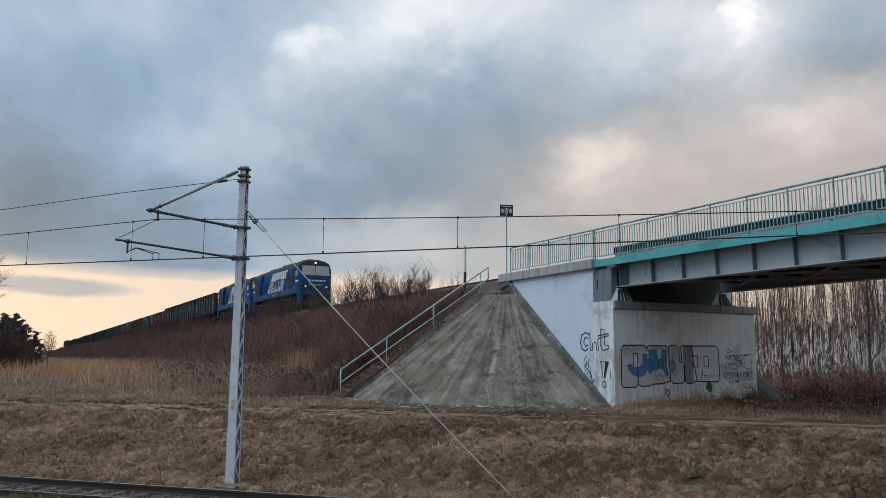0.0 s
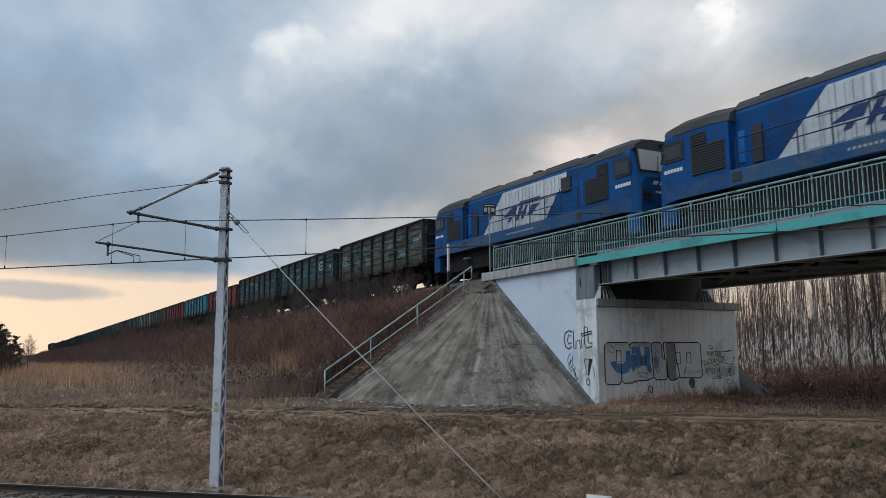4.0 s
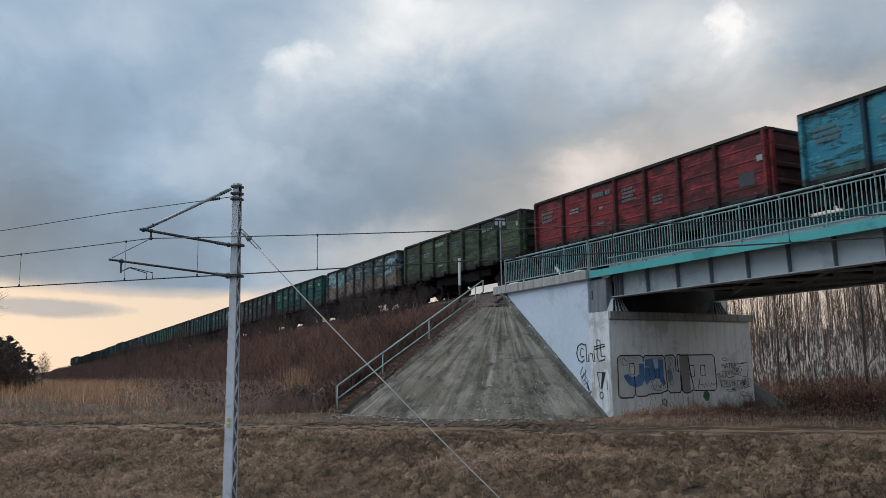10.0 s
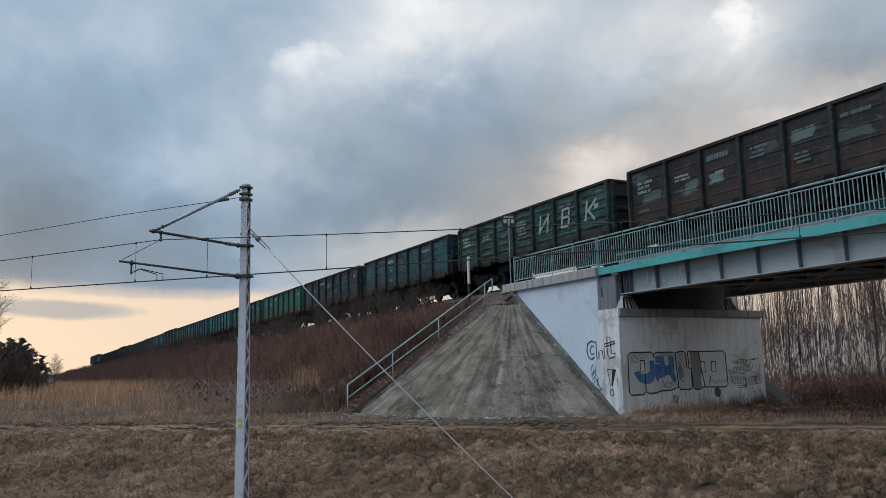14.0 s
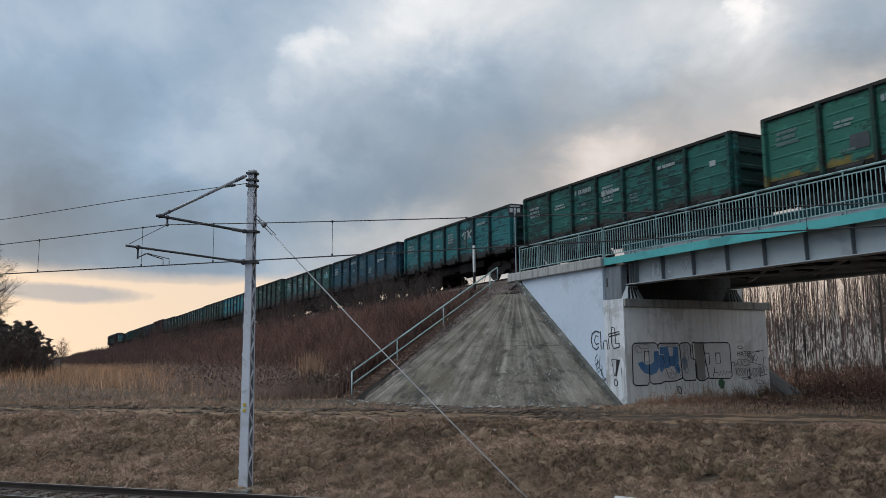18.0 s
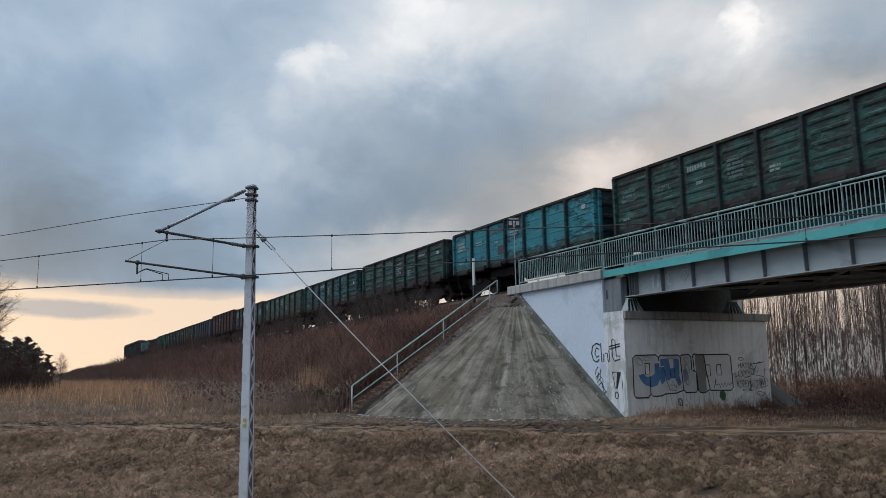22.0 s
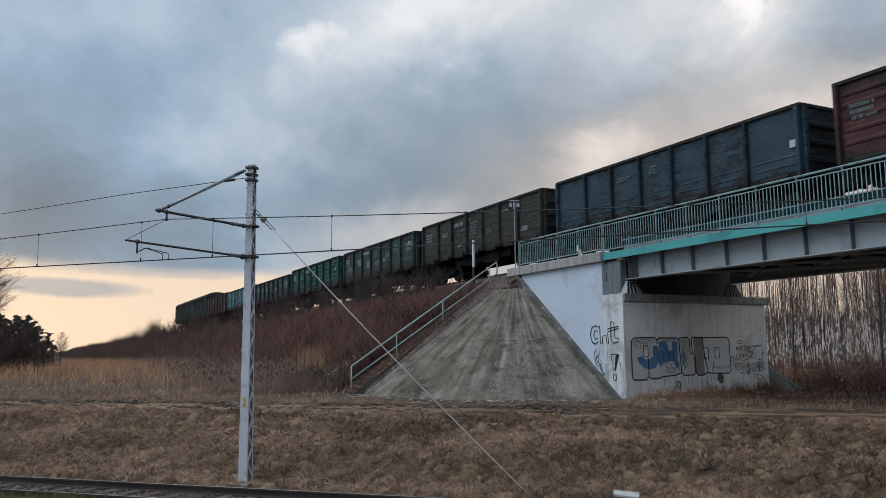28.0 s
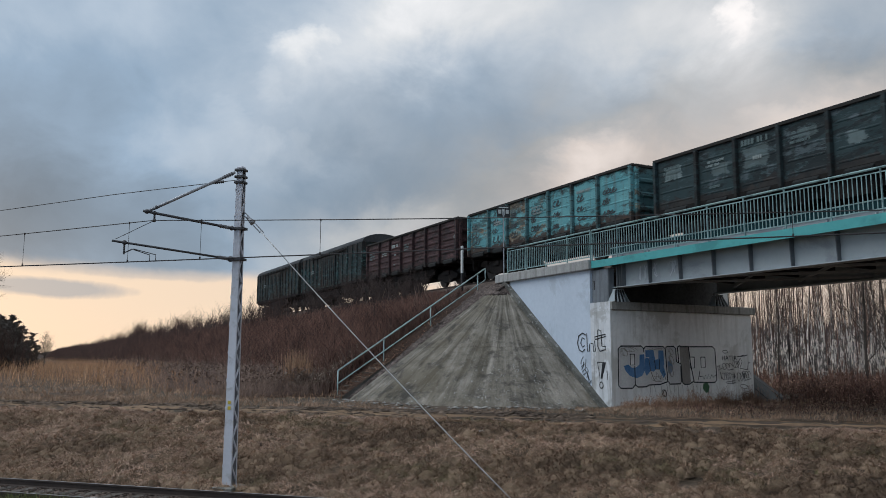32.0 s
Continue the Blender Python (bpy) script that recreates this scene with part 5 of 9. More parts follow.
def build_plants():
    rng = np.random.RandomState(77)
    # churned mud along the two ruts and between them
    n = 3800
    u, q = rng.uniform(-70, -3, n), 22.4 + 3.2 * np.where(rng.uniform(0, 1, n) < 0.65, rng.normal(0.75, 0.10, n), rng.uniform(0.05, 0.95, n))
    q += 0.25 * np.sin(u * 0.55) + 0.15 * np.sin(u * 1.7)
    x, y = line_points(u, q)
    keep = clear_of_works(x, y)
    x, y = x[keep], y[keep]
    lumps("mud_clods", x, y, ground_z(x, y) + 0.02, 0.065, radians(45) + rng.normal(0, 0.25, len(x)), M["clod"], "dark churned clods of mud along the ruts", "mud", rng)
    # crumbs of concrete along the toe of the cone
    n = 170
    a = radians(-95) + rng.uniform(0, 1, n) * radians(85)
    r = CONE[2] + 0.15 + rng.exponential(0.7, n)
    x, y = CONE[0] + np.cos(a) * r, CONE[1] + np.sin(a) * r
    lumps("concrete_crumbs", x, y, ground_z(x, y) + 0.03, 0.05, rng.uniform(0, 6.28, n), M["crumb"], "pale crumbs of concrete at the cone's toe", "rubble", rng)
    rng = np.random.RandomState(11)
    # tussocks on the near bank: low humps with grass combed down over them
    n = 7600
    cu, cq = rng.uniform(-38, 14, n), rng.uniform(16.4, 22.5, n)
    big = rng.uniform(0, 1, n) ** 1.6 * np.interp(cq, [21.2, 22.4], [1.0, 0.25])
    rad, tall = 0.11 + 0.17 * big, 0.05 + 0.19 * big * rng.uniform(0.6, 1.1, n)
    # bleached, brown and mossy patches a metre or two across
    lie = np.sin(cu * 0.9 + 1.7 * np.sin(cq * 0.8)) + np.sin(cq * 2.3 + 1.3 * np.sin(cu * 0.55)) + rng.normal(0, 0.75, n) + np.interp(cu, [-22, -8, 2], [1.0, 0.05, -0.9])
    kind_of = np.where(lie > 0.75, 2, np.where(lie < -0.85, 0, 1))
    kind_of = np.where((np.sin(cu * 0.62 + 2.0) * np.sin(cq * 1.4 + cu * 0.3) + rng.normal(0, 0.3, n) > 0.88), 3, kind_of)
    x, y = line_points(cu, cq)
    z = ground_z(x, y)
    k = 60
    for kind, mat, word in ((0, M["thatch"], "dark"), (1, M["grass"], "brown"), (2, M["verge"], "bleached"), (3, M["moss"], "mossy green")):
        p = kind_of == kind
        humps("tussocks", x[p], y[p], z[p] - 0.05, rad[p], tall[p] + 0.03, M["sod"], "low matted humps of %s grass on the bank" % word, "grass", rng)
        m = int(p.sum())
        a = rng.uniform(0, 2 * np.pi, m * k)
        f = np.sqrt(rng.uniform(0, 1, m * k)) * 0.95
        R, T = np.repeat(rad[p], k), np.repeat(tall[p], k)
        bx, by = np.repeat(x[p], k) + np.cos(a) * R * f, np.repeat(y[p], k) + np.sin(a) * R * f
        bz = np.repeat(z[p], k) + T * (1 - f ** 2) - 0.01
        # combed over one way, most of them down the bank
        comb = np.repeat(radians(-45) + rng.normal(0, 1.5, m), k)
        head = np.where(rng.uniform(0, 1, m * k) < 0.6, comb, a)
        blades("matted_grass", bx, by, bz, 0.10 + 0.48 * T, 0.017, 1.05, mat, "tangled flattened tufts of %s grass on the bank" % word, "grass", rng, 1.6, head)
    # thin new green
    cu, cq = rng.uniform(-30, 10, 70), rng.uniform(17, 22.6, 70)
    x, y = line_points(np.repeat(cu, 45) + rng.normal(0, 0.25, 3150), np.repeat(cq, 45) + rng.normal(0, 0.16, 3150))
    blades("new_grass", x, y, ground_z(x, y), 0.11, 0.014, 0.6, M["green_grass"], "sparse fresh green grass among the dry tufts", "grass", rng)
    # green tufts beside the near rail
    cu, cq = rng.uniform(-16.5, -11.2, 20), rng.uniform(13.42, 13.74, 20)
    x, y = line_points(np.repeat(cu, 90) + rng.normal(0, 0.15, 1800), np.repeat(cq, 90) + rng.normal(0, 0.09, 1800))
    blades("track_grass", x, y, np.full(len(x), 0.04), 0.36, 0.014, 0.45, M["green_grass"], "fresh green grass tufts beside the rail", "grass", rng)
    x, y = line_points(rng.uniform(-24, -6, 900), rng.uniform(12.9, 13.8, 900))
    blades("track_straw", x, y, np.full(len(x), 0.02), 0.3, 0.010, 0.7, M["straw"], "dry straw stalks beside the rail", "grass", rng)
    # grass on the verge between path and brush, and beside the path
    n = 26000
    u, q = rng.uniform(-75, 22, n), 25.2 + np.abs(rng.normal(0, 1.6, n))
    x, y = line_points(u, q)
    keep = clear_of_works(x, y) & (y < 11.6 + 30 * (x > -23)) & (((y - x) * S2 < 26.0) | (x < -23))
    x, y = x[keep], y[keep]
    blades("verge_grass", x, y, ground_z(x, y), 0.26, 0.014, 0.9, M["grass"], "short trampled dry grass beside the dirt track", "grass", rng)
    n = 52000
    u, q = rng.uniform(-100, -10, n), 25.3 + rng.uniform(0, 1, n) ** 1.5 * 40
    x, y = line_points(u, q)
    keep = clear_of_works(x, y) & (y < 11.8) & (x < -31)
    x, y = x[keep], y[keep]
    blades("rough_grass", x, y, ground_z(x, y), np.interp((y - x) * S2, [25.3, 30], [0.2, 0.42]), 0.02, 1.1, M["reed"], "rough dry grass between the track and the embankment", "grass", rng)
    # straw-coloured reeds at the foot of the embankment
    n = 17000
    x = -36 - rng.exponential(48, n)
    y = 11.2 - np.abs(rng.normal(0, 1, n)) * (1.0 + (-33 - x) * 0.14)
    q = (y - x) * S2
    keep = (q > 26.6) & (x > -230) & (rng.uniform(0, 1, n) < np.interp(x, [-72, -48, -40], [1.0, 0.35, 0.12]))
    x, y = x[keep], y[keep]
    tall = np.interp((y - x) * S2 + 0.6 * np.sin(x * 0.5), [27, 34, 60], [0.55, 0.9, 1.5])
    blades("reeds", x, y, ground_z(x, y), tall, 0.022, 0.3, M["straw"], "tall bleached reeds and straw along the embankment foot", "reeds", rng, 0.6)
    n = 800
    x, y = rng.normal(-35.2, 0.5, n), rng.normal(11.0, 0.3, n)
    keep = x < -34.2
    x, y = x[keep], y[keep]
    blades("reed_clump", x, y, np.maximum(ground_z(x, y), slope_z(y)) - 0.05, 1.9, 0.034, 0.10, M["reed"], "tall pale clump of reeds beside the steps", "reeds", rng, 0.3)
    # fluffy seed heads over the herbs
    n = 26000
    x = -33.6 - rng.exponential(30, n)
    y = 11.9 + rng.normal(0, 0.8, n)
    keep = x > -190
    x, y = x[keep], y[keep]
    z = np.maximum(ground_z(x, y), slope_z(y)) + rng.uniform(0.4, 1.0, len(x))
    blades("seed_heads", x, y, z, 0.17, 0.06, 0.9, M["seed"], "grey-brown fluffy seed heads of dead goldenrod", "weeds", rng, 0.8)
    stems("dead_weeds", x[::2], y[::2], np.maximum(ground_z(x, y), slope_z(y))[::2] - 0.05, 1.0, 0.007, 0.2, M["stem"], "thin dead weed stalks", "weeds", rng, 1)
    # brown goldenrod in front of the slope
    x, y, v = clumped(rng, 1500, 12, lambda k: -34 - rng.exponential(26, k), lambda k: 11.6 - np.abs(rng.normal(0, 1.6, k)), 0.3)
    keep = ((y - x) * S2 > 27.5) & (x > -120) & (x < -33.4)
    x, y, v = x[keep], y[keep], v[keep]
    stems("goldenrod", x, y, ground_z(x, y) - 0.05, 0.55 + 0.65 * v, 0.010, 0.35, M["weed"], "dead purple-brown goldenrod at the slope foot", "weeds", rng, 2)
    z = ground_z(x, y) + (0.5 + 0.6 * v) * rng.uniform(0.7, 1.2, len(x))
    blades("goldenrod_heads", x, y, z, 0.2, 0.07, 1.0, M["weed"], "drooping seed heads of dead goldenrod", "weeds", rng, 0.8)
    n = 14000
    x = -33.2 - rng.exponential(26, n)
    y = 11.9 - np.abs(rng.normal(0, 1.4, n)) * (1 + (-33 - x) * 0.06)
    keep = ((y - x) * S2 > 26.0) & (x > -170)
    x, y = x[keep], y[keep]
    stems("foot_weeds", x, y, ground_z(x, y) - 0.05, 0.75, 0.009, 0.35, M["weed"], "brown dead weeds at the foot of the slope", "weeds", rng, 2)
    # red-brown brush over the slope, in clumps of uneven height
    x, y, v = clumped(rng, 3300, 10, lambda k: -33.6 - rng.exponential(34, k), lambda k: rng.uniform(11.9, 18.9, k), 0.34)
    keep = (x > -260) & (x < -33.2) & clear_of_works(x, y) & (y < 19.0)
    x, y, v = x[keep], y[keep], v[keep]
    stems("slope_brush", x, y, slope_z(y) - 0.1, np.interp(y, [15.5, 18.4], [1.25, 0.36]) * (0.5 + 1.0 * v), 0.021, 0.5, M["stem"], "dense red-brown leafless brush covering the slope", "brush", rng, 3, 0.25, 0.85)
    x = -33.3 - rng.exponential(34, 15000)
    y = rng.uniform(11.7, 18.6, 15000)
    keep = (x > -220) & clear_of_works(x, y)
    x, y = x[keep], y[keep]
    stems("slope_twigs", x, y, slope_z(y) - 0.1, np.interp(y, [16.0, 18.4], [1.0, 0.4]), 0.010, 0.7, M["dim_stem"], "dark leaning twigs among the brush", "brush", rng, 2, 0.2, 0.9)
    # dark twiggy growth beside the ballast, bare at the foot
    x, y, v = clumped(rng, 190, 8, lambda k: -38.5 - rng.exponential(30, k), lambda k: rng.uniform(18.3, 19.3, k), 0.22)
    keep = (x > -190) & (x < -37)
    x, y, v = x[keep], y[keep], v[keep]
    stems("shoulder_brush", x, y, slope_z(y) - 0.05, np.interp(x, [-58, -46, -38], [2.1, 2.0, 1.5]) * (0.45 + 0.8 * v), 0.014, 0.45, M["dark_stem"], "dark leafless twigs on the embankment shoulder", "brush", rng, 5, 0.32, 0.8)
    n = 8200
    x = -33.4 - rng.exponential(30, n)
    y = 11.7 + rng.exponential(2.2, n)
    keep = (x > -200) & (y < 18.5)
    x, y = x[keep], y[keep]
    blades("pale_stalks", x, y, slope_z(y) - 0.05, 1.3, 0.024, 0.3, M["weed"], "scattered pale dry stalks in the brush", "weeds", rng, 0.5)
    x, y, v = clumped(rng, 2600, 10, lambda k: -60 - rng.uniform(0, 1, k) ** 0.8 * 520, lambda k: rng.uniform(11.5, 19.3, k), 0.7)
    stems("far_brush", x, y, slope_z(np.minimum(y, 19.4)) - 0.1, np.interp(y, [16.5, 19], [1.6, 1.3]) * (0.4 + 1.0 * v) * np.interp(x, [-230, -170, -115, -85], [1.0, 1.55, 1.55, 1.0]), 0.028, 0.25, M["far_stem"], "dense brown brush on the far slope", "brush", rng, 1)
    # brush along the far shoulder, on the skyline once the train has gone
    x, y, v = clumped(rng, 900, 9, lambda k: -100 - rng.uniform(0, 1, k) ** 0.9 * 460, lambda k: rng.uniform(24.6, 26.5, k), 0.9)
    stems("skyline_brush", x, y, np.full(len(x), 6.0), (1.1 + 2.1 * v ** 2) * np.interp(x, [-300, -160], [0.5, 1.0]), 0.05, 0.3, M["far_stem"], "ragged leafless brush on the far shoulder", "brush", rng, 4)
    n = 2600
    y = rng.uniform(11.8, 19.2, n)
    x = -32.5 + rng.uniform(-0.75, 0.8, n)
    z = 1.4 + (y - 11.9) / 7.4 * 4.95 + rng.uniform(0.1, 0.22, n)
    blades("stair_debris", x, y, z, 0.14, 0.04, 1.5, M["leaf"], "dead leaves and moss on the steps", "leaves", rng, 0.8)
    # brambles and weeds along the abutment foot and under the bridge
    n = 6000
    x, y = rng.uniform(-22.7, -10, n), rng.uniform(19.0, 34, n)
    w = np.where(rng.uniform(0, 1, n) < 0.12, -22.6 + rng.exponential(0.35, n), x)
    q = (y - w) * S2
    keep = (q > 26.2)
    w, y = w[keep], y[keep]
    stems("bramble_stems", w, y, ground_z(w, y) - 0.05, np.interp(w, [-22, -19], [0.2, 0.36]), 0.007, 0.7, M["stem"], "tangled brown brambles at the foot of the abutment", "brambles", rng, 2)
    z = ground_z(w, y) + rng.uniform(0.02, 1.0, len(w)) * np.interp(w, [-22, -19], [0.15, 0.34])
    blades("bramble_leaves", w, y, z, 0.09, 0.05, 1.2, M["leaf"], "withered red-brown bramble leaves", "brambles", rng, 0.8)
    # taller red-brown thicket beyond the abutment's far corner
    x, y, v = clumped(rng, 420, 22, lambda k: -22.5 + rng.uniform(0, 1, k) ** 1.3 * 20, lambda k: rng.uniform(27.0, 36.0, k), 0.5)
    keep = (x > -22.4) & ((y - x) * S2 > 27.0)
    x, y, v = x[keep], y[keep], v[keep]
    stems("bramble_thicket", x, y, ground_z(x, y) - 0.05, 0.45 + 0.9 * v, 0.012, 0.6, M["stem"], "dense red-brown thicket beside the bridge abutment", "brambles", rng, 3, 0.2, 0.8)
    z = ground_z(x, y) + rng.uniform(0.1, 1.0, len(x)) * (0.4 + 0.8 * v)
    blades("thicket_leaves", x, y, z, 0.13, 0.07, 1.2, M["leaf"], "withered reddish leaves in the thicket", "leaves", rng, 0.8)
    n = 15000
    x, y = -22.66 + rng.uniform(0, 1, n) ** 1.5 * 12, rng.uniform(16.5, 28, n)
    keep = ((y - x) * S2 > 25.6) & clear_of_works(x, y)
    x, y = x[keep], y[keep]
    blades("wall_foot_grass", x, y, ground_z(x, y), 0.13, 0.028, 1.1, M["grass"], "trampled dry grass along the wall foot", "grass", rng)
    x, y, v = clumped(rng, 120, 22, lambda k: -22.3 + rng.exponential(0.22, k), lambda k: rng.uniform(18.9, 25.6, k), 0.16)
    x = np.maximum(x, -22.62)
    tall = (0.16 + 0.55 * v ** 2) * np.interp(y, [19, 22.5], [0.5, 1.0])
    stems("wall_foot_weeds", x, y, ground_z(x, y) - 0.03, tall, 0.006, 0.4, M["leaf"], "reddish dead weeds leaning on the abutment", "weeds", rng, 3, 0.3, 0.6)


def to_world(lat, depth):
    """From metres to the right of the camera's mean view and metres ahead of it."""
    a = radians(28.06)
    return lat * math.sin(a) - depth * math.cos(a), lat * math.cos(a) + depth * math.sin(a)


def tree_mesh(rng, height, r0, limbs, twigs, spread, up, low=0.35, wander=0.35):
    """Trunk and a list of limb and twig segments; both as arrays of (p, q, r0, r1)."""
    trunk, wood = [], []
    p = Vector((0, 0, -0.2))
    n = 7
    line = [p]
    for i in range(n):
        p = p + Vector((rng.normal(0, wander * 0.16), rng.normal(0, wander * 0.16), (height + 0.2) / n))
        line.append(p)
    for i in range(n):
        k0, k1 = 1 - 0.9 * i / n, 1 - 0.9 * (i + 1) / n
        trunk.append((line[i], line[i + 1], r0 * k0, r0 * k1))
    for i in range(limbs):
        k = low + (0.97 - low) * (i + rng.uniform(0, 1)) / limbs
        j = min(int(k * n), n - 1)
        b = line[j].lerp(line[j + 1], k * n - j)
        a = rng.uniform(0, 2 * math.pi)
        length = spread * (1.15 - k) * rng.uniform(0.6, 1.2) + 0.4
        d = Vector((math.cos(a), math.sin(a), up * rng.uniform(0.6, 1.3))).normalized()
        e = b + d * length
        m = b.lerp(e, 0.5) + Vector((0, 0, -0.04 * length))
        rl = max(r0 * 0.32 * (1.1 - k), 0.012)
        wood += [(b, m, rl, rl * 0.65), (m, e, rl * 0.65, rl * 0.2)]
        for _ in range(twigs):
            s = rng.uniform(0.25, 1.0)
            c = b.lerp(e, s)
            t = Vector((rng.normal(0, 1), rng.normal(0, 1), rng.normal(0.35, 0.8))).normalized()
            g = c + (t * 0.6 + d * 0.5) * length * rng.uniform(0.2, 0.45)
            wood.append((c, g, rl * 0.32, rl * 0.12))
            h = g + (t + Vector((rng.normal(0, 0.6), rng.normal(0, 0.6), rng.normal(0, 0.5)))) * length * 0.13
            wood.append((c.lerp(g, 0.6), h, rl * 0.2, rl * 0.1))
    return trunk, wood


def segments_mesh(name, segs, mat, sides=4):
    V, F = [], []
    for p, q, r0, r1 in segs:
        d = (q - p).normalized()
        a = d.orthogonal().normalized()
        b = d.cross(a)
        base = len(V)
        for c, r in ((p, r0), (q, r1)):
            for i in range(sides):
                w = 2 * math.pi * i / sides
                V.append(c + (a * math.cos(w) + b * math.sin(w)) * r)
        for i in range(sides):
            j = (i + 1) % sides
            F.append((base + i, base + j, base + sides + j, base + sides + i))
    return raw_mesh(name, np.array([tuple(v) for v in V]), F, mat)


def trunk_mesh(segs, mat, sides):
    bm = bmesh.new()
    sweep(bm, [segs[0][0]] + [s[1] for s in segs], [segs[0][2]] + [s[3] for s in segs], sides)
    return finish(bm, "trunk", mat, True)


def build_trees():
    rng = np.random.RandomState(21)
    # birch wood beyond the bridge
    kinds = []
    for i in range(8):
        h = rng.uniform(10.5, 14.0)
        trunk, wood = tree_mesh(rng, h, rng.uniform(0.036, 0.072), 17, 5, 1.7, 2.3, 0.32, 0.55)
        kinds.append((trunk_mesh(trunk, M["birch"], 7), segments_mesh("crown", wood, M["twig"], 3)))
    for i in range(299):
        depth = 47 + 27 * rng.uniform(0, 1)
        lat = depth * rng.uniform(0.30, 0.74)
        x, y = to_world(lat, depth)
        if y < 33 and x < -20:
            y += 8
        t = thing("birch_tree", x, y, float(ground_z(x, y)), "slender leafless birch with pale blotched bark", "tree", "birch wood beyond the bridge")
        trunk, crown = kinds[i % 8]
        part("trunk", trunk, None, t)
        part("crown", crown, None, t, "bare brown twigs")
        t.matrix_basis = pose(x, y, float(ground_z(x, y)), rng.normal(0, 2.0), rng.normal(0, 2.0), rng.uniform(0, 360)) @ Matrix.Scale(rng.uniform(0.75, 0.98) * np.interp(lat / depth, [0.36, 0.46], [0.72, 1.0]), 4)
    # the depth of the wood behind them
    for layer, label in ((0, "pale trunks in the depth of the birch wood"), (1, "bare twigs in the depth of the birch wood")):
        V, F, off = [], [], 0
        pick = np.random.RandomState(5)
        for i in range((210, 100)[layer]):
            depth = 74 + 34 * pick.uniform(0, 1)
            x, y = to_world(depth * pick.uniform(0.29, 0.75), depth)
            me = kinds[i % 8][layer]
            co = np.empty(len(me.vertices) * 3, np.float32)
            me.vertices.foreach_get("co", co)
            m = np.array(pose(x, y, 1.4, pick.normal(0, 2.0), pick.normal(0, 2.0), pick.uniform(0, 360)) @ Matrix.Scale(pick.uniform(0.75, 0.98), 4))
            V.append(co.reshape(-1, 3) @ m[:3, :3].T + m[:3, 3])
            for p in me.polygons:
                v = p.vertices[:]
                F += [(v[0] + off, v[k] + off, v[k + 1] + off) for k in range(1, len(v) - 1)]
            off += len(me.vertices)
        name = ("birch_depth", "birch_twig_depth")[layer]
        tagged(new(name, raw_mesh(name, np.concatenate(V), F, M["birch"] if layer == 0 else M["twig"])), label, "woods", kind="stuff")
    # undergrowth under the birches, in clumps
    def in_wood(k):
        depth = 40 + rng.uniform(0, 1, k) * 48
        lat = depth * rng.uniform(0.29, 0.73, k)
        a = radians(28.06)
        return lat * math.sin(a) - depth * math.cos(a), lat * math.cos(a) + depth * math.sin(a)
    cx, cy = in_wood(1900)
    x, y, v = clumped(rng, 1900, 14, lambda k: cx, lambda k: cy, 0.45)
    keep = (y > 33) | (x > -21)
    x, y, v = x[keep], y[keep], v[keep]
    stems("undergrowth", x, y, ground_z(x, y) - 0.1, 0.4 + 0.75 * v ** 2, 0.014, 0.8, M["stem"], "red-brown undergrowth below the birches", "brush", rng, 3, 0.2, 0.8)
    z = ground_z(x, y) + rng.uniform(0.1, 1.0, len(x)) * (0.3 + 0.7 * v ** 2)
    blades("undergrowth_leaves", x[::2], y[::2], z[::2], 0.16, 0.10, 1.2, M["leaf"], "withered leaves clinging to the undergrowth", "leaves", rng, 0.8)
    x, y = in_wood(6000)
    keep = (y > 33) | (x > -21)
    x, y = x[keep], y[keep]
    blades("wood_edge_grass", x, y, ground_z(x, y), 0.7, 0.03, 0.5, M["grass"], "dry grass along the wood's edge", "grass", rng)
    # young saplings and thin trunks deeper in the wood
    n = 200
    depth = 60 + rng.uniform(0, 1, n) * 60
    lat = depth * rng.uniform(0.28, 0.76, n)
    a = radians(28.06)
    x, y = lat * math.sin(a) - depth * math.cos(a), lat * math.cos(a) + depth * math.sin(a)
    keep = y > 33
    x, y = x[keep], y[keep]
    stems("birch_saplings", x, y, ground_z(x, y) - 0.1, rng.uniform(3.5, 6.5, len(x)), 0.032, 0.09, M["twig"], "thicket of thin leafless birch saplings", "woods", rng, 7, 0.2, 0.4)
    # bare shrubs on the far shoulder of the embankment
    shr = []
    for i in range(4):
        wood = []
        for s in range(9):
            a = rng.uniform(0, 2 * math.pi)
            d = Vector((math.cos(a) * 0.28, math.sin(a) * 0.28, 1)).normalized()
            b = Vector((rng.normal(0, 0.25), rng.normal(0, 0.25), -0.1))
            L = rng.uniform(2.0, 3.8)
            p = b
            for k in range(4):
                e = p + (d + Vector((rng.normal(0, 0.12), rng.normal(0, 0.12), 0))) * L / 4
                wood.append((p, e, 0.024 * (1 - k * 0.2), 0.024 * (0.8 - k * 0.2)))
                for _ in range(3):
                    t = Vector((rng.normal(0, 0.6), rng.normal(0, 0.6), 1)).normalized()
                    g = p.lerp(e, rng.uniform(0, 1))
                    wood.append((g, g + t * L * rng.uniform(0.12, 0.32), 0.009, 0.005))
                p = e
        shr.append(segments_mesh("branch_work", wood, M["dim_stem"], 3))
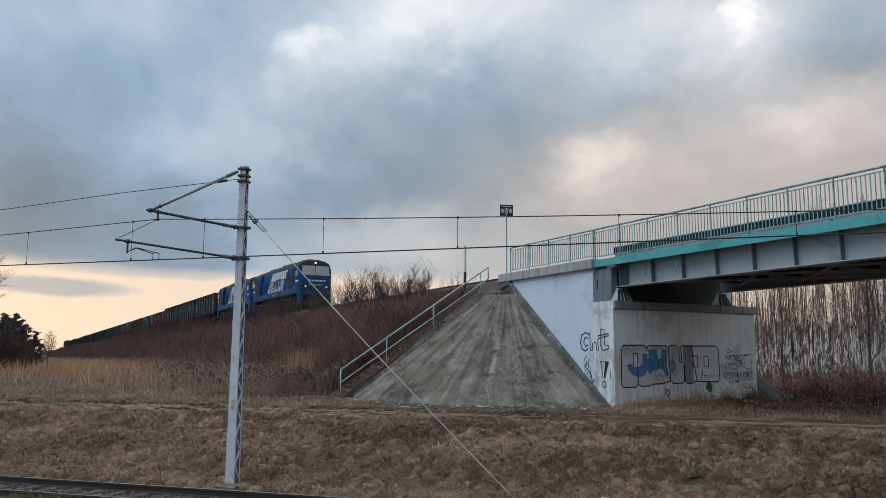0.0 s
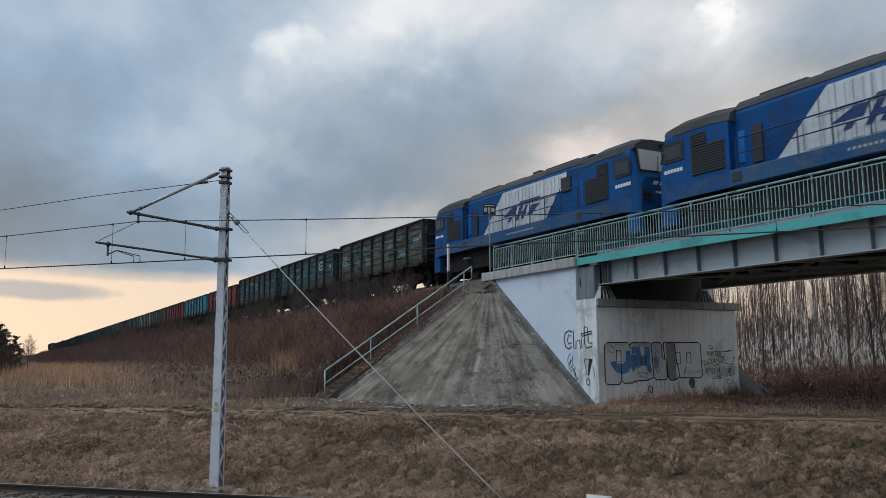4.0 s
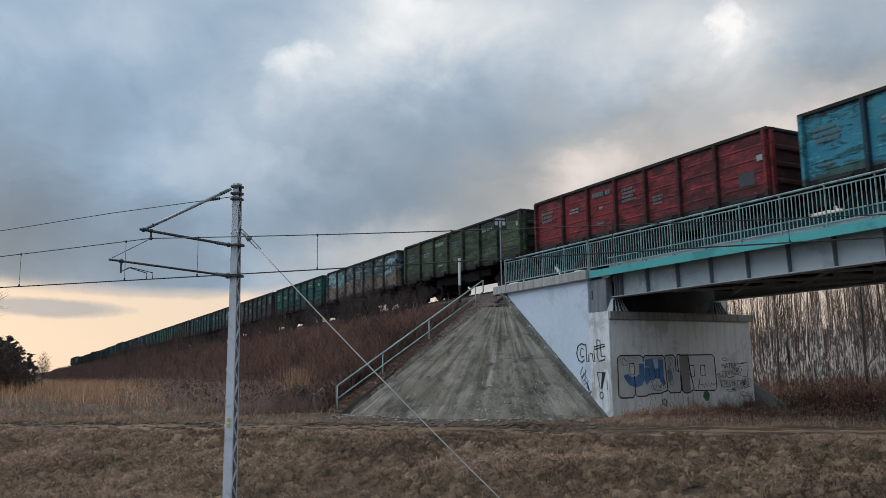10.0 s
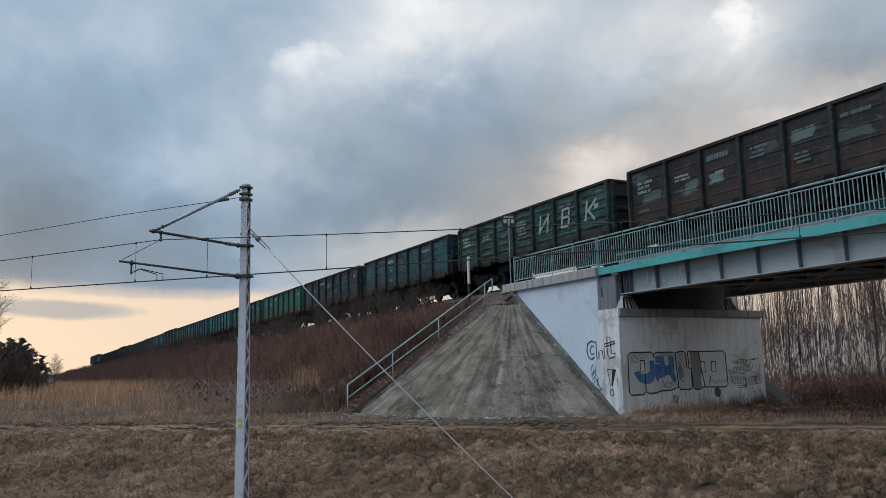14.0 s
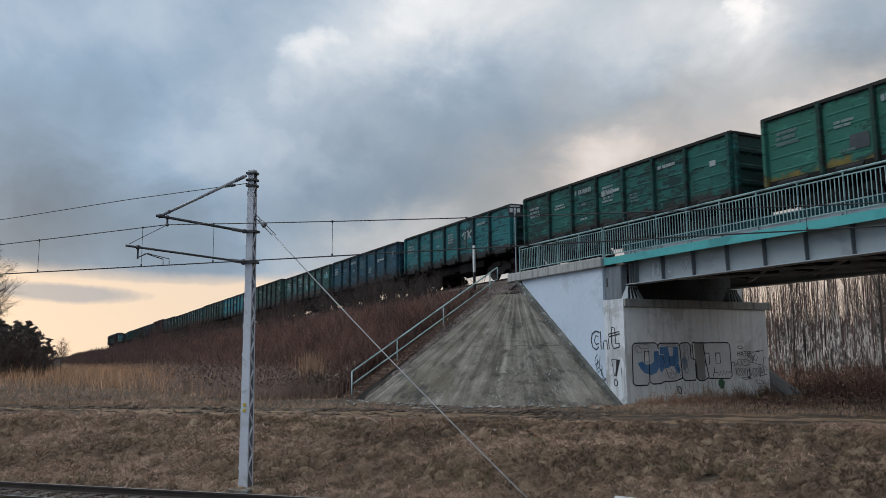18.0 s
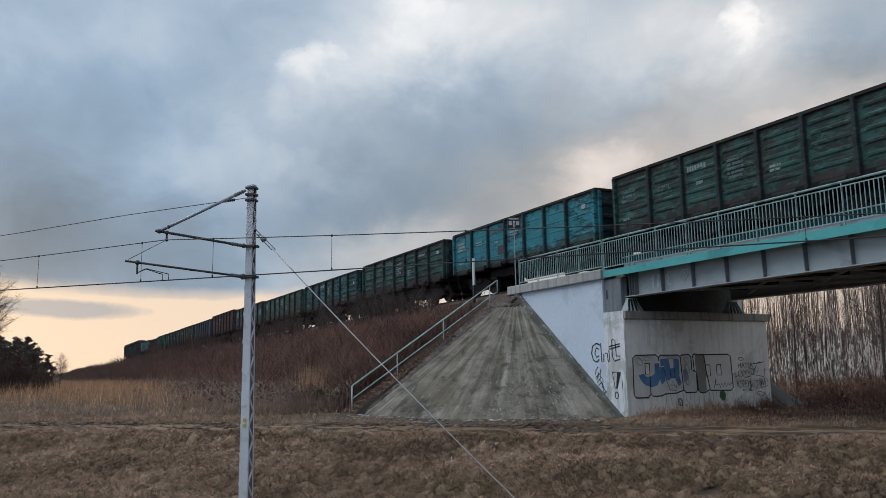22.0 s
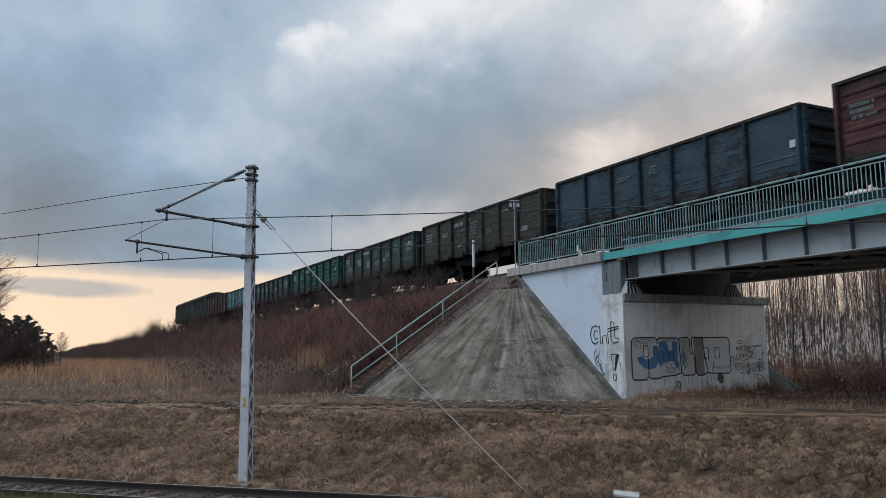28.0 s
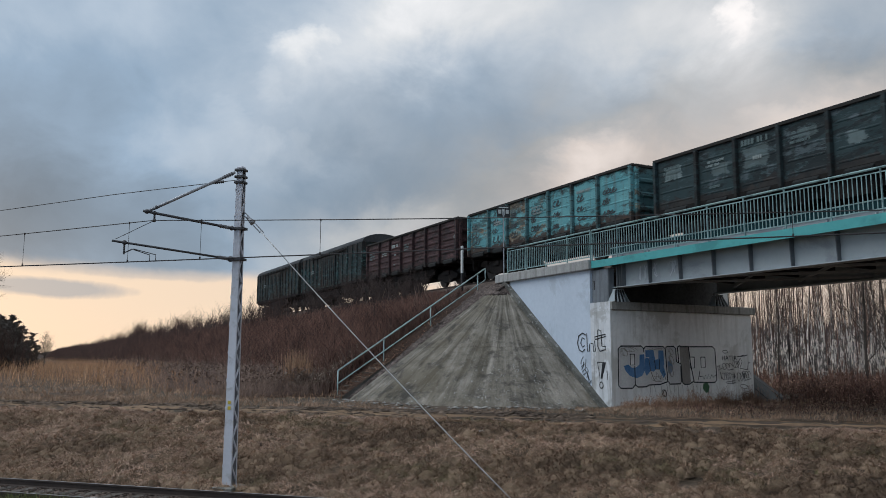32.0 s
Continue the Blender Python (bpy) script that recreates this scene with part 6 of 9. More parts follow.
    for i in range(17):
        x, y = -47.0 - i * 1.6 + rng.normal(0, 0.5), 25.6 + rng.uniform(0, 1.6)
        t = thing("bare_shrub", x, y, 5.9 - (y - 25) * 0.6, "leafless multi-stemmed shrub on the far shoulder", "shrub", "shrubs on the far shoulder")
        part("branch_work", shr[i % 4], None, t)
        t.matrix_basis = pose(x, y, 5.9 - (y - 25) * 0.6, 0, 0, rng.uniform(0, 360)) @ Matrix.Scale(rng.uniform(0.85, 1.2) * np.interp(x, [-72, -46], [1.05, 0.95]), 4)
    for x, k in ((-110.0, 0.5), (-112.5, 0.7), (-115.0, 0.62), (-118.0, 0.45), (-150.0, 0.7), (-153.0, 0.95), (-156.0, 1.0), (-159.0, 0.9), (-163.0, 0.7)):
        t = thing("bare_shrub", x, 18.6, float(slope_z(18.6)), "dense dark shrub on the embankment edge", "shrub", "shrubs on the near shoulder")
        part("branch_work", shr[int(-x) % 4], None, t)
        part("branch_work", shr[int(-x + 1) % 4], None, t).rotation_euler.z = 1.3
        part("branch_work", shr[int(-x + 2) % 4], None, t).rotation_euler.z = 2.7
        t.matrix_basis = pose(x, 18.6, float(slope_z(18.6)), 0, 0, x * 7) @ Matrix.Scale(k, 4)
    for i in range(26):
        x, y = -62.0 - i * 7.5 + rng.normal(0, 2), 17.6 + rng.uniform(0, 1.4)
        t = thing("bare_shrub", x, y, float(slope_z(y)), "low leafless shrub on the embankment edge", "shrub", "shrubs on the near shoulder")
        part("branch_work", shr[i % 4], None, t)
        t.matrix_basis = pose(x, y, float(slope_z(y)), 0, 0, rng.uniform(0, 360)) @ Matrix.Scale(rng.uniform(0.45, 0.95), 4)
    # broad bare trees at the wood's near edge
    for lat, depth, h in ((24.6, 47, 1.0), (26.4, 48, 0.9), (28.2, 50, 1.05), (21.5, 52, 0.8), (27.3, 46, 1.1), (30.2, 52, 1.1)):
        trunk, wood = tree_mesh(rng, 10, 0.10, 34, 11, 3.4, 1.3, 0.16, 0.6)
        x, y = to_world(lat, depth)
        t = thing("bare_tree", x, y, float(ground_z(x, y)), "leafless many-branched tree at the edge of the wood", "tree")
        part("trunk", trunk_mesh(trunk, M["bark"], 7), None, t)
        part("crown", segments_mesh("crown", wood, M["bark"], 3), None, t)
        t.matrix_basis = pose(x, y, float(ground_z(x, y)), 0, 0, rng.uniform(0, 360)) @ Matrix.Scale(h, 4)
    # dark pines and bare trees where the lower line vanishes
    pines = []
    for i in range(4):
        h = 12.0
        trunk, wood = tree_mesh(rng, h, 0.17, 30, 3, 3.0, 0.22, 0.10, 0.4)
        nx = []
        for p, q, r0, r1 in wood:
            for _ in range(26):
                c = p.lerp(q, rng.uniform(0.2, 1.15))
                nx.append((c.x + rng.normal(0, 0.10), c.y + rng.normal(0, 0.10), c.z + rng.normal(0, 0.07)))
        P = np.array(nx)
        m = len(P)
        D = rng.normal(0, 1, (m, 3)) * np.array([0.30, 0.30, 0.16])
        S = rng.normal(0, 1, (m, 3)) * 0.08
        V = np.stack([P - S, P + S, P + D], 1).reshape(-1, 3)
        pines.append((trunk_mesh(trunk, M["bark"], 5), segments_mesh("limbs", wood, M["bark"], 3), raw_mesh("needles", V, np.arange(m * 3).reshape(-1, 3), M["needles"])))
    for i in range(42):
        depth = rng.uniform(80, 118)
        slant = -0.715 + 0.197 * (i + rng.uniform(0, 1)) / 42
        x, y = to_world(depth * slant, depth)
        t = thing("pine_tree", x, y, 1.2, "dark ragged pine in a roadside stand", "tree", "pines beside the line")
        trunk, limbs, crown = pines[i % 4]
        part("trunk", trunk, None, t)
        part("limbs", limbs, None, t)
        part("crown", crown, None, t, "dark needles in uneven layers")
        k = depth / 95 * np.interp(slant, [-0.70, -0.56, -0.545, -0.53], [0.64, 0.56, 0.50, 0.34]) * rng.uniform(0.82, 1.08)
        t.matrix_basis = pose(x, y, 1.2, 0, 0, rng.uniform(0, 360)) @ Matrix.Scale(k, 4)
    # bare scrub in front of the pines, falling away to the open
    for i in range(22):
        depth = rng.uniform(76, 100)
        slant = -0.66 + 0.145 * (i + rng.uniform(0, 1)) / 22
        x, y = to_world(depth * slant, depth)
        t = thing("bare_shrub", x, y, 1.2, "grey leafless scrub at the edge of the pines", "shrub", "scrub before the pines")
        part("branch_work", shr[i % 4], None, t)
        part("branch_work", shr[(i + 1) % 4], None, t).rotation_euler.z = 1.4
        t.matrix_basis = pose(x, y, 1.2, 0, 0, rng.uniform(0, 360)) @ Matrix.Scale(np.interp(slant, [-0.56, -0.515], [1.5, 0.75]) * rng.uniform(0.8, 1.2), 4)
    trunk, wood = tree_mesh(rng, 13, 0.2, 70, 30, 4.6, 0.8, 0.40, 0.5)
    for lat, depth, k in ((-48.5, 80, 1.05), (-42.6, 84, 0.34)):
        x, y = to_world(lat, depth)
        t = thing("bare_tree", x, y, 1.2, "leafless broad-crowned tree against the bright sky", "tree")
        part("trunk", trunk_mesh(trunk, M["bark"], 6), None, t)
        part("crown", segments_mesh("crown", wood, M["bark"], 3), None, t)
        t.matrix_basis = pose(x, y, 1.2, 0, 0, rng.uniform(0, 360)) @ Matrix.Scale(k, 4)
    # far woods on the horizon
    n = 26000
    ang = rng.uniform(-1.3, 1.3, n)
    dist = np.where(ang < 0.05, rng.uniform(400, 550, n), rng.uniform(250, 300, n))
    a = radians(28.06)
    lat, depth = np.sin(ang) * dist, np.cos(ang) * dist
    x, y = lat * math.sin(a) - depth * math.cos(a), lat * math.cos(a) + depth * math.sin(a)
    keep = (np.abs(y - TRACK_Y) > 20)
    x, y, dist = x[keep], y[keep], dist[keep]
    hz = np.where(ang[keep] > 0.05, 12.5, 5.5 + 3.0 * np.exp(-((ang[keep] + 0.49) / 0.05) ** 2))
    blades("far_woods", x, y, np.full(len(x), 0.8), hz, np.where(ang[keep] > 0.05, 0.9, 3.0), 0.06, M["haze_wood"], "dark line of far woods on the horizon", "woods", rng, 0.1)


build_railings()
build_upper_track()
build_lower_track()
build_mast()
build_wires()
build_stairs()
build_signs()
build_litter()
build_plants()
build_trees()


# ---------------------------------------------------------------- train
PITCH, BODY0, BODY1, HALF = 13.92, 0.60, 13.33, 1.55
RIM = 3.48


def paint(name, a, b, patch, amount, rust=(0.10, 0.05, 0.03), bright=None, share=0.4, low=None, low_z=1.75, line=0.25, wear=1.0, block=None):
    """Weathered wagon paint, in metres: worn patches drawn out lengthwise, repainted patches, rust towards the sill."""
    m = bpy.data.materials.new("wagon_paint_" + name)
    m.use_nodes = True
    t = m.node_tree
    p = t.nodes["Principled BSDF"]
    tc = t.nodes.new("ShaderNodeTexCoord")
    rnd = t.nodes.new("ShaderNodeObjectInfo").outputs["Random"]
    sep = node(t, "ShaderNodeSeparateXYZ", Vector=tc.outputs["Object"])
    shift = maths(t, "MULTIPLY", rnd, 61.0)

    def field(sx, sz, detail, rough, dist=0.3, k=0.0):
        v = node(t, "ShaderNodeCombineXYZ", X=maths(t, "ADD", maths(t, "MULTIPLY", sep.outputs["X"], sx), shift), Y=maths(t, "ADD", maths(t, "MULTIPLY", sep.outputs["Y"], sx), k), Z=maths(t, "ADD", maths(t, "MULTIPLY", sep.outputs["Z"], sz), shift)).outputs[0]
        return node(t, "ShaderNodeTexNoise", Vector=v, Scale=1.0, Detail=detail, Roughness=rough, Distortion=dist).outputs[0]
    tone, fine = field(0.7, 1.1, 4.0, 0.6), field(6.0, 9.0, 3.0, 0.65)
    col = mixed(t, ramp(t, maths(t, "ADD", maths(t, "MULTIPLY", tone, 0.65), maths(t, "MULTIPLY", fine, 0.35)), [(0.38, 0.0), (0.62, 1.0)]), a, b)
    if bright is not None:
        f = maths(t, "ADD", field(0.8, 1.7, 8.0, 0.72, 0.5, 3.0), maths(t, "MULTIPLY", maths(t, "SUBTRACT", rnd, 0.5), 0.14))
        col = mixed(t, maths(t, "MULTIPLY", ramp(t, f, [(0.655 - 0.3 * share, 0.0), (0.72 - 0.3 * share, 1.0)]), 0.88), col, bright)
    f = maths(t, "ADD", maths(t, "MULTIPLY", field(0.9, 3.2, 7.0, 0.7, 0.5, 7.0), 0.8), maths(t, "MULTIPLY", maths(t, "SUBTRACT", rnd, 0.5), 0.10))
    f = maths(t, "ADD", f, maths(t, "MULTIPLY", fine, 0.2))
    col = mixed(t, maths(t, "MULTIPLY", ramp(t, f, [(0.595 - 0.3 * amount, 0.0), (0.64 - 0.3 * amount, 1.0)]), 0.88 * wear), col, tuple(0.7 * c for c in patch))
    # scuffs rubbed to a paler tone, and grime under the rim and along the sill
    f = ramp(t, field(1.3, 4.2, 8.0, 0.76, 0.4, 41.0), [(0.575, 0.0), (0.625, 1.0)])
    col = mixed(t, maths(t, "MULTIPLY", f, 0.65 * wear), col, tuple(1.75 * c + 0.012 for c in b))
    f = ramp(t, maths(t, "ADD", maths(t, "MULTIPLY", maths(t, "ABSOLUTE", maths(t, "SUBTRACT", sep.outputs["Z"], 2.42)), 0.30), field(1.6, 2.4, 7.0, 0.74, 0.4, 53.0)), [(0.74, 0.0), (0.82, 1.0)])
    col = mixed(t, maths(t, "MULTIPLY", f, 0.8), col, (0.016, 0.015, 0.014))
    if block is not None:
        # ragged repainted oblongs, a different one on each bay
        part_of = lambda k: maths(t, "FRACT", maths(t, "MULTIPLY", rnd, k))
        u = maths(t, "MULTIPLY", maths(t, "SUBTRACT", sep.outputs["X"], maths(t, "ADD", 0.6, maths(t, "MULTIPLY", part_of(17.0), 0.6))), maths(t, "ADD", 1.5, maths(t, "MULTIPLY", part_of(29.0), 1.4)))
        v = maths(t, "MULTIPLY", maths(t, "SUBTRACT", sep.outputs["Z"], maths(t, "ADD", 2.1, maths(t, "MULTIPLY", part_of(43.0), 0.75))), maths(t, "ADD", 2.4, maths(t, "MULTIPLY", part_of(71.0), 3.4)))
        r = maths(t, "ADD", maths(t, "MAXIMUM", maths(t, "ABSOLUTE", u), maths(t, "ABSOLUTE", v)), maths(t, "MULTIPLY", maths(t, "SUBTRACT", field(2.2, 4.5, 7.0, 0.72, 0.4, 5.0), 0.5), 1.7))
        f = maths(t, "MULTIPLY", ramp(t, r, [(0.80, 1.0), (0.92, 0.0)]), maths(t, "MULTIPLY", maths(t, "ADD", 0.15, part_of(97.0)), 0.85, clamp=True))
        col = mixed(t, f, col, block)
    if low is not None:
        edge = maths(t, "ADD", sep.outputs["Z"], maths(t, "MULTIPLY", maths(t, "SUBTRACT", field(1.3, 1.3, 6.0, 0.7, 0.4, 11.0), 0.5), 6.0 * line))
        r = node(t, "ShaderNodeMapRange", Value=edge)
        r.inputs["From Min"].default_value, r.inputs["From Max"].default_value = low_z + 0.05, low_z - 0.05
        rusty = mixed(t, ramp(t, field(1.6, 2.2, 6.0, 0.7, 0.6, 17.0), [(0.38, 0.0), (0.62, 1.0)]), low[0], low[1])
        col = mixed(t, maths(t, "MULTIPLY", r.outputs[0], 0.92), col, rusty)
    run = field(5.0, 0.4, 4.0, 0.6, 0.0, 23.0)
    col = mixed(t, maths(t, "MULTIPLY", ramp(t, run, [(0.54, 0.0), (0.72, 1.0)]), 0.55), col, rust)
    link(t, col, p.inputs["Base Color"])
    link(t, maths(t, "ADD", 0.52, maths(t, "MULTIPLY", fine, 0.3)), p.inputs["Roughness"])
    p.inputs["Specular IOR Level"].default_value = 0.3
    dents = node(t, "ShaderNodeBump", Strength=0.35, Distance=0.05)
    link(t, maths(t, "ADD", field(0.9, 1.6, 2.0, 0.5, 0.2, 31.0), maths(t, "MULTIPLY", fine, 0.08)), dents.inputs["Height"])
    link(t, dents.outputs[0], p.inputs["Normal"])
    return m


BROWN, OCHRE, SOOT = ((0.030, 0.020, 0.017), (0.070, 0.042, 0.031)), ((0.10, 0.075, 0.018), (0.19, 0.14, 0.03)), ((0.016, 0.015, 0.015), (0.04, 0.034, 0.03))
PAINT = {
    "olive": paint("olive", (0.045, 0.046, 0.032), (0.080, 0.078, 0.054), (0.020, 0.022, 0.020), 0.30, bright=(0.030, 0.105, 0.11), share=0.36, block=(0.10, 0.20, 0.20)),
    "darkgreen": paint("dark_green", (0.018, 0.062, 0.054), (0.034, 0.092, 0.078), (0.020, 0.030, 0.028), 0.38, bright=(0.045, 0.14, 0.13), share=0.25, low=SOOT, low_z=1.55),
    "darkteal": paint("dark_teal", (0.014, 0.066, 0.074), (0.026, 0.098, 0.106), (0.018, 0.026, 0.030), 0.42, bright=(0.024, 0.105, 0.150), share=0.38, low=SOOT, low_z=1.6),
    "red": paint("red_oxide", (0.150, 0.018, 0.022), (0.215, 0.030, 0.034), (0.075, 0.018, 0.020), 0.30, (0.07, 0.02, 0.018), bright=(0.10, 0.022, 0.028), share=0.35, low=((0.05, 0.02, 0.02), (0.10, 0.03, 0.028)), low_z=1.5),
    "blue": paint("sky_blue", (0.026, 0.165, 0.235), (0.045, 0.225, 0.30), (0.018, 0.075, 0.085), 0.14, (0.03, 0.09, 0.10), bright=(0.06, 0.22, 0.25), share=0.3, low=((0.03, 0.05, 0.045), (0.05, 0.12, 0.10)), low_z=1.55),
    "green": paint("moss_green", (0.040, 0.064, 0.034), (0.066, 0.094, 0.052), (0.030, 0.036, 0.026), 0.28, bright=(0.075, 0.105, 0.075), share=0.25),
    "rusty": paint("pale_blue_rusty", (0.16, 0.30, 0.33), (0.30, 0.44, 0.46), (0.034, 0.044, 0.046), 0.50, bright=(0.06, 0.17, 0.19), share=0.34, low=((0.046, 0.034, 0.030), (0.24, 0.175, 0.125)), low_z=2.25, line=0.28),
    "emerald": paint("emerald", (0.010, 0.078, 0.064), (0.017, 0.106, 0.086), (0.012, 0.036, 0.034), 0.34, (0.02, 0.05, 0.04), bright=(0.013, 0.105, 0.098), share=0.25, low=SOOT, low_z=1.5),
    "brown": paint("dark_brown", (0.020, 0.017, 0.020), (0.036, 0.028, 0.030), (0.020, 0.018, 0.019), 0.35, bright=(0.060, 0.105, 0.10), share=0.24, block=(0.13, 0.20, 0.19), low=((0.026, 0.019, 0.018), (0.055, 0.032, 0.026)), low_z=1.9),
    "navy": paint("navy", (0.012, 0.056, 0.082), (0.020, 0.078, 0.108), (0.012, 0.030, 0.045), 0.25, (0.014, 0.035, 0.05), bright=(0.020, 0.085, 0.13), share=0.25),
    "nightblue": paint("night_blue", (0.019, 0.019, 0.024), (0.036, 0.032, 0.038), (0.014, 0.013, 0.016), 0.35, bright=(0.020, 0.095, 0.105), share=0.72, low=((0.016, 0.014, 0.015), (0.042, 0.028, 0.026)), low_z=1.7),
    "leaf": paint("leaf_green", (0.016, 0.100, 0.074), (0.028, 0.130, 0.094), (0.014, 0.055, 0.042), 0.22, (0.02, 0.07, 0.05), bright=(0.025, 0.145, 0.135), share=0.25, low=OCHRE, low_z=1.52),
    "turquoise": paint("turquoise", (0.014, 0.112, 0.122), (0.024, 0.148, 0.154), (0.012, 0.050, 0.058), 0.26, (0.02, 0.05, 0.055), bright=(0.030, 0.18, 0.19), share=0.2, low=SOOT, low_z=1.5),
    "aqua": paint("aqua", (0.022, 0.16, 0.20), (0.038, 0.21, 0.25), (0.016, 0.055, 0.065), 0.20, (0.03, 0.08, 0.09), bright=(0.05, 0.25, 0.29), share=0.25, low=((0.02, 0.04, 0.04), (0.05, 0.11, 0.11)), low_z=1.6),
    "tealrust": paint("teal_and_rust", (0.020, 0.110, 0.118), (0.034, 0.148, 0.152), (0.016, 0.034, 0.036), 0.52, bright=(0.045, 0.21, 0.25), share=0.6, low=BROWN, low_z=1.62),
    "mottled": paint("mottled_green_teal", (0.020, 0.070, 0.064), (0.036, 0.100, 0.090), (0.016, 0.030, 0.032), 0.30, bright=(0.06, 0.18, 0.19), share=0.30, block=(0.12, 0.30, 0.32), low=BROWN, low_z=1.62),
    "greenrust": paint("green_and_rust", (0.020, 0.088, 0.066), (0.034, 0.118, 0.090), (0.060, 0.032, 0.024), 0.40, bright=(0.04, 0.17, 0.18), share=0.28, low=BROWN, low_z=1.55),
    "maroon": paint("maroon", (0.052, 0.020, 0.022), (0.085, 0.030, 0.032), (0.030, 0.017, 0.018), 0.35),
    "greybrown": paint("grey_brown", (0.029, 0.034, 0.027), (0.045, 0.050, 0.039), (0.030, 0.032, 0.026), 0.30, bright=(0.09, 0.10, 0.09), share=0.2),
    "slate": paint("slate_blue", (0.022, 0.046, 0.064), (0.036, 0.066, 0.088), (0.018, 0.026, 0.034), 0.25, (0.02, 0.025, 0.03)),
    "patched": paint("patched_grey_teal", (0.016, 0.036, 0.040), (0.032, 0.056, 0.060), (0.016, 0.024, 0.026), 0.32, (0.02, 0.03, 0.03), bright=(0.085, 0.11, 0.12), share=0.42, block=(0.21, 0.27, 0.27), low=SOOT, low_z=1.6),
    "worn": paint("worn_grey_green", (0.024, 0.050, 0.044), (0.040, 0.074, 0.062), (0.018, 0.026, 0.026), 0.28, bright=(0.07, 0.10, 0.095), share=0.25, block=(0.16, 0.24, 0.25), low=SOOT, low_z=1.5),
    "pale": paint("pale_turquoise", (0.085, 0.27, 0.30), (0.15, 0.38, 0.40), (0.045, 0.055, 0.052), 0.30, bright=(0.25, 0.175, 0.11), share=0.40, wear=0.8, low=BROWN, low_z=1.55),
    "plum": paint("plum_brown", (0.048, 0.026, 0.027), (0.078, 0.040, 0.040), (0.030, 0.020, 0.021), 0.35),
    "boxgreen": paint("boxcar_green", (0.040, 0.098, 0.094), (0.072, 0.145, 0.138), (0.022, 0.030, 0.030), 0.42, bright=(0.10, 0.15, 0.14), share=0.3),
    "boxbay": paint("boxcar_bay", (0.012, 0.034, 0.038), (0.030, 0.066, 0.070), (0.010, 0.014, 0.015), 0.48, bright=(0.06, 0.125, 0.125), share=0.3),
    "boxolive": paint("boxcar_olive", (0.050, 0.060, 0.048), (0.080, 0.092, 0.074), (0.022, 0.026, 0.024), 0.42, bright=(0.10, 0.12, 0.11), share=0.3),
}


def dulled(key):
    """The same paint for ribs and end walls: brake dust, with shade added to the colour."""
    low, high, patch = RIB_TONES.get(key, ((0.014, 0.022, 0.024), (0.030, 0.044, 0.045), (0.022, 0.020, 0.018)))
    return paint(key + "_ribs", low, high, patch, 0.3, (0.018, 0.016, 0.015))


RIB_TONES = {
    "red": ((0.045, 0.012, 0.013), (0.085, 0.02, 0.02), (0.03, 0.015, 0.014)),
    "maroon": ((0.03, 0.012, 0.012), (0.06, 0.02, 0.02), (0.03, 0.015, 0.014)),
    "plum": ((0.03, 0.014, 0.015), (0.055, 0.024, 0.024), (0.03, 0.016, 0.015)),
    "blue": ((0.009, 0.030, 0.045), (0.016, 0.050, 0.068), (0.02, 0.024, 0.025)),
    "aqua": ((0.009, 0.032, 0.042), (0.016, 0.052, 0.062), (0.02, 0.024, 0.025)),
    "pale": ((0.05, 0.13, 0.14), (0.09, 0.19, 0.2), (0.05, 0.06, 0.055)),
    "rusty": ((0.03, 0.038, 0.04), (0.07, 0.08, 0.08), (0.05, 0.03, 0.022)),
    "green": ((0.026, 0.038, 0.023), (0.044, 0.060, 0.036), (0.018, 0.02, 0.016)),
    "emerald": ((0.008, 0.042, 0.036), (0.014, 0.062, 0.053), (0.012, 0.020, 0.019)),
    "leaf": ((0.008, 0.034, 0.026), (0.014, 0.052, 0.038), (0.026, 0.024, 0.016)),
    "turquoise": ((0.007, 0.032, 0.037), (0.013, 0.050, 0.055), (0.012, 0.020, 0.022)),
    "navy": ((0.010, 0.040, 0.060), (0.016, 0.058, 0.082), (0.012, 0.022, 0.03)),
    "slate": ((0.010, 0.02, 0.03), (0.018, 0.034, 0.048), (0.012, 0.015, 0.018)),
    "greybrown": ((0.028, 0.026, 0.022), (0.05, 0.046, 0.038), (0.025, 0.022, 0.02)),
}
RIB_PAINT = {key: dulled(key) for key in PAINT}
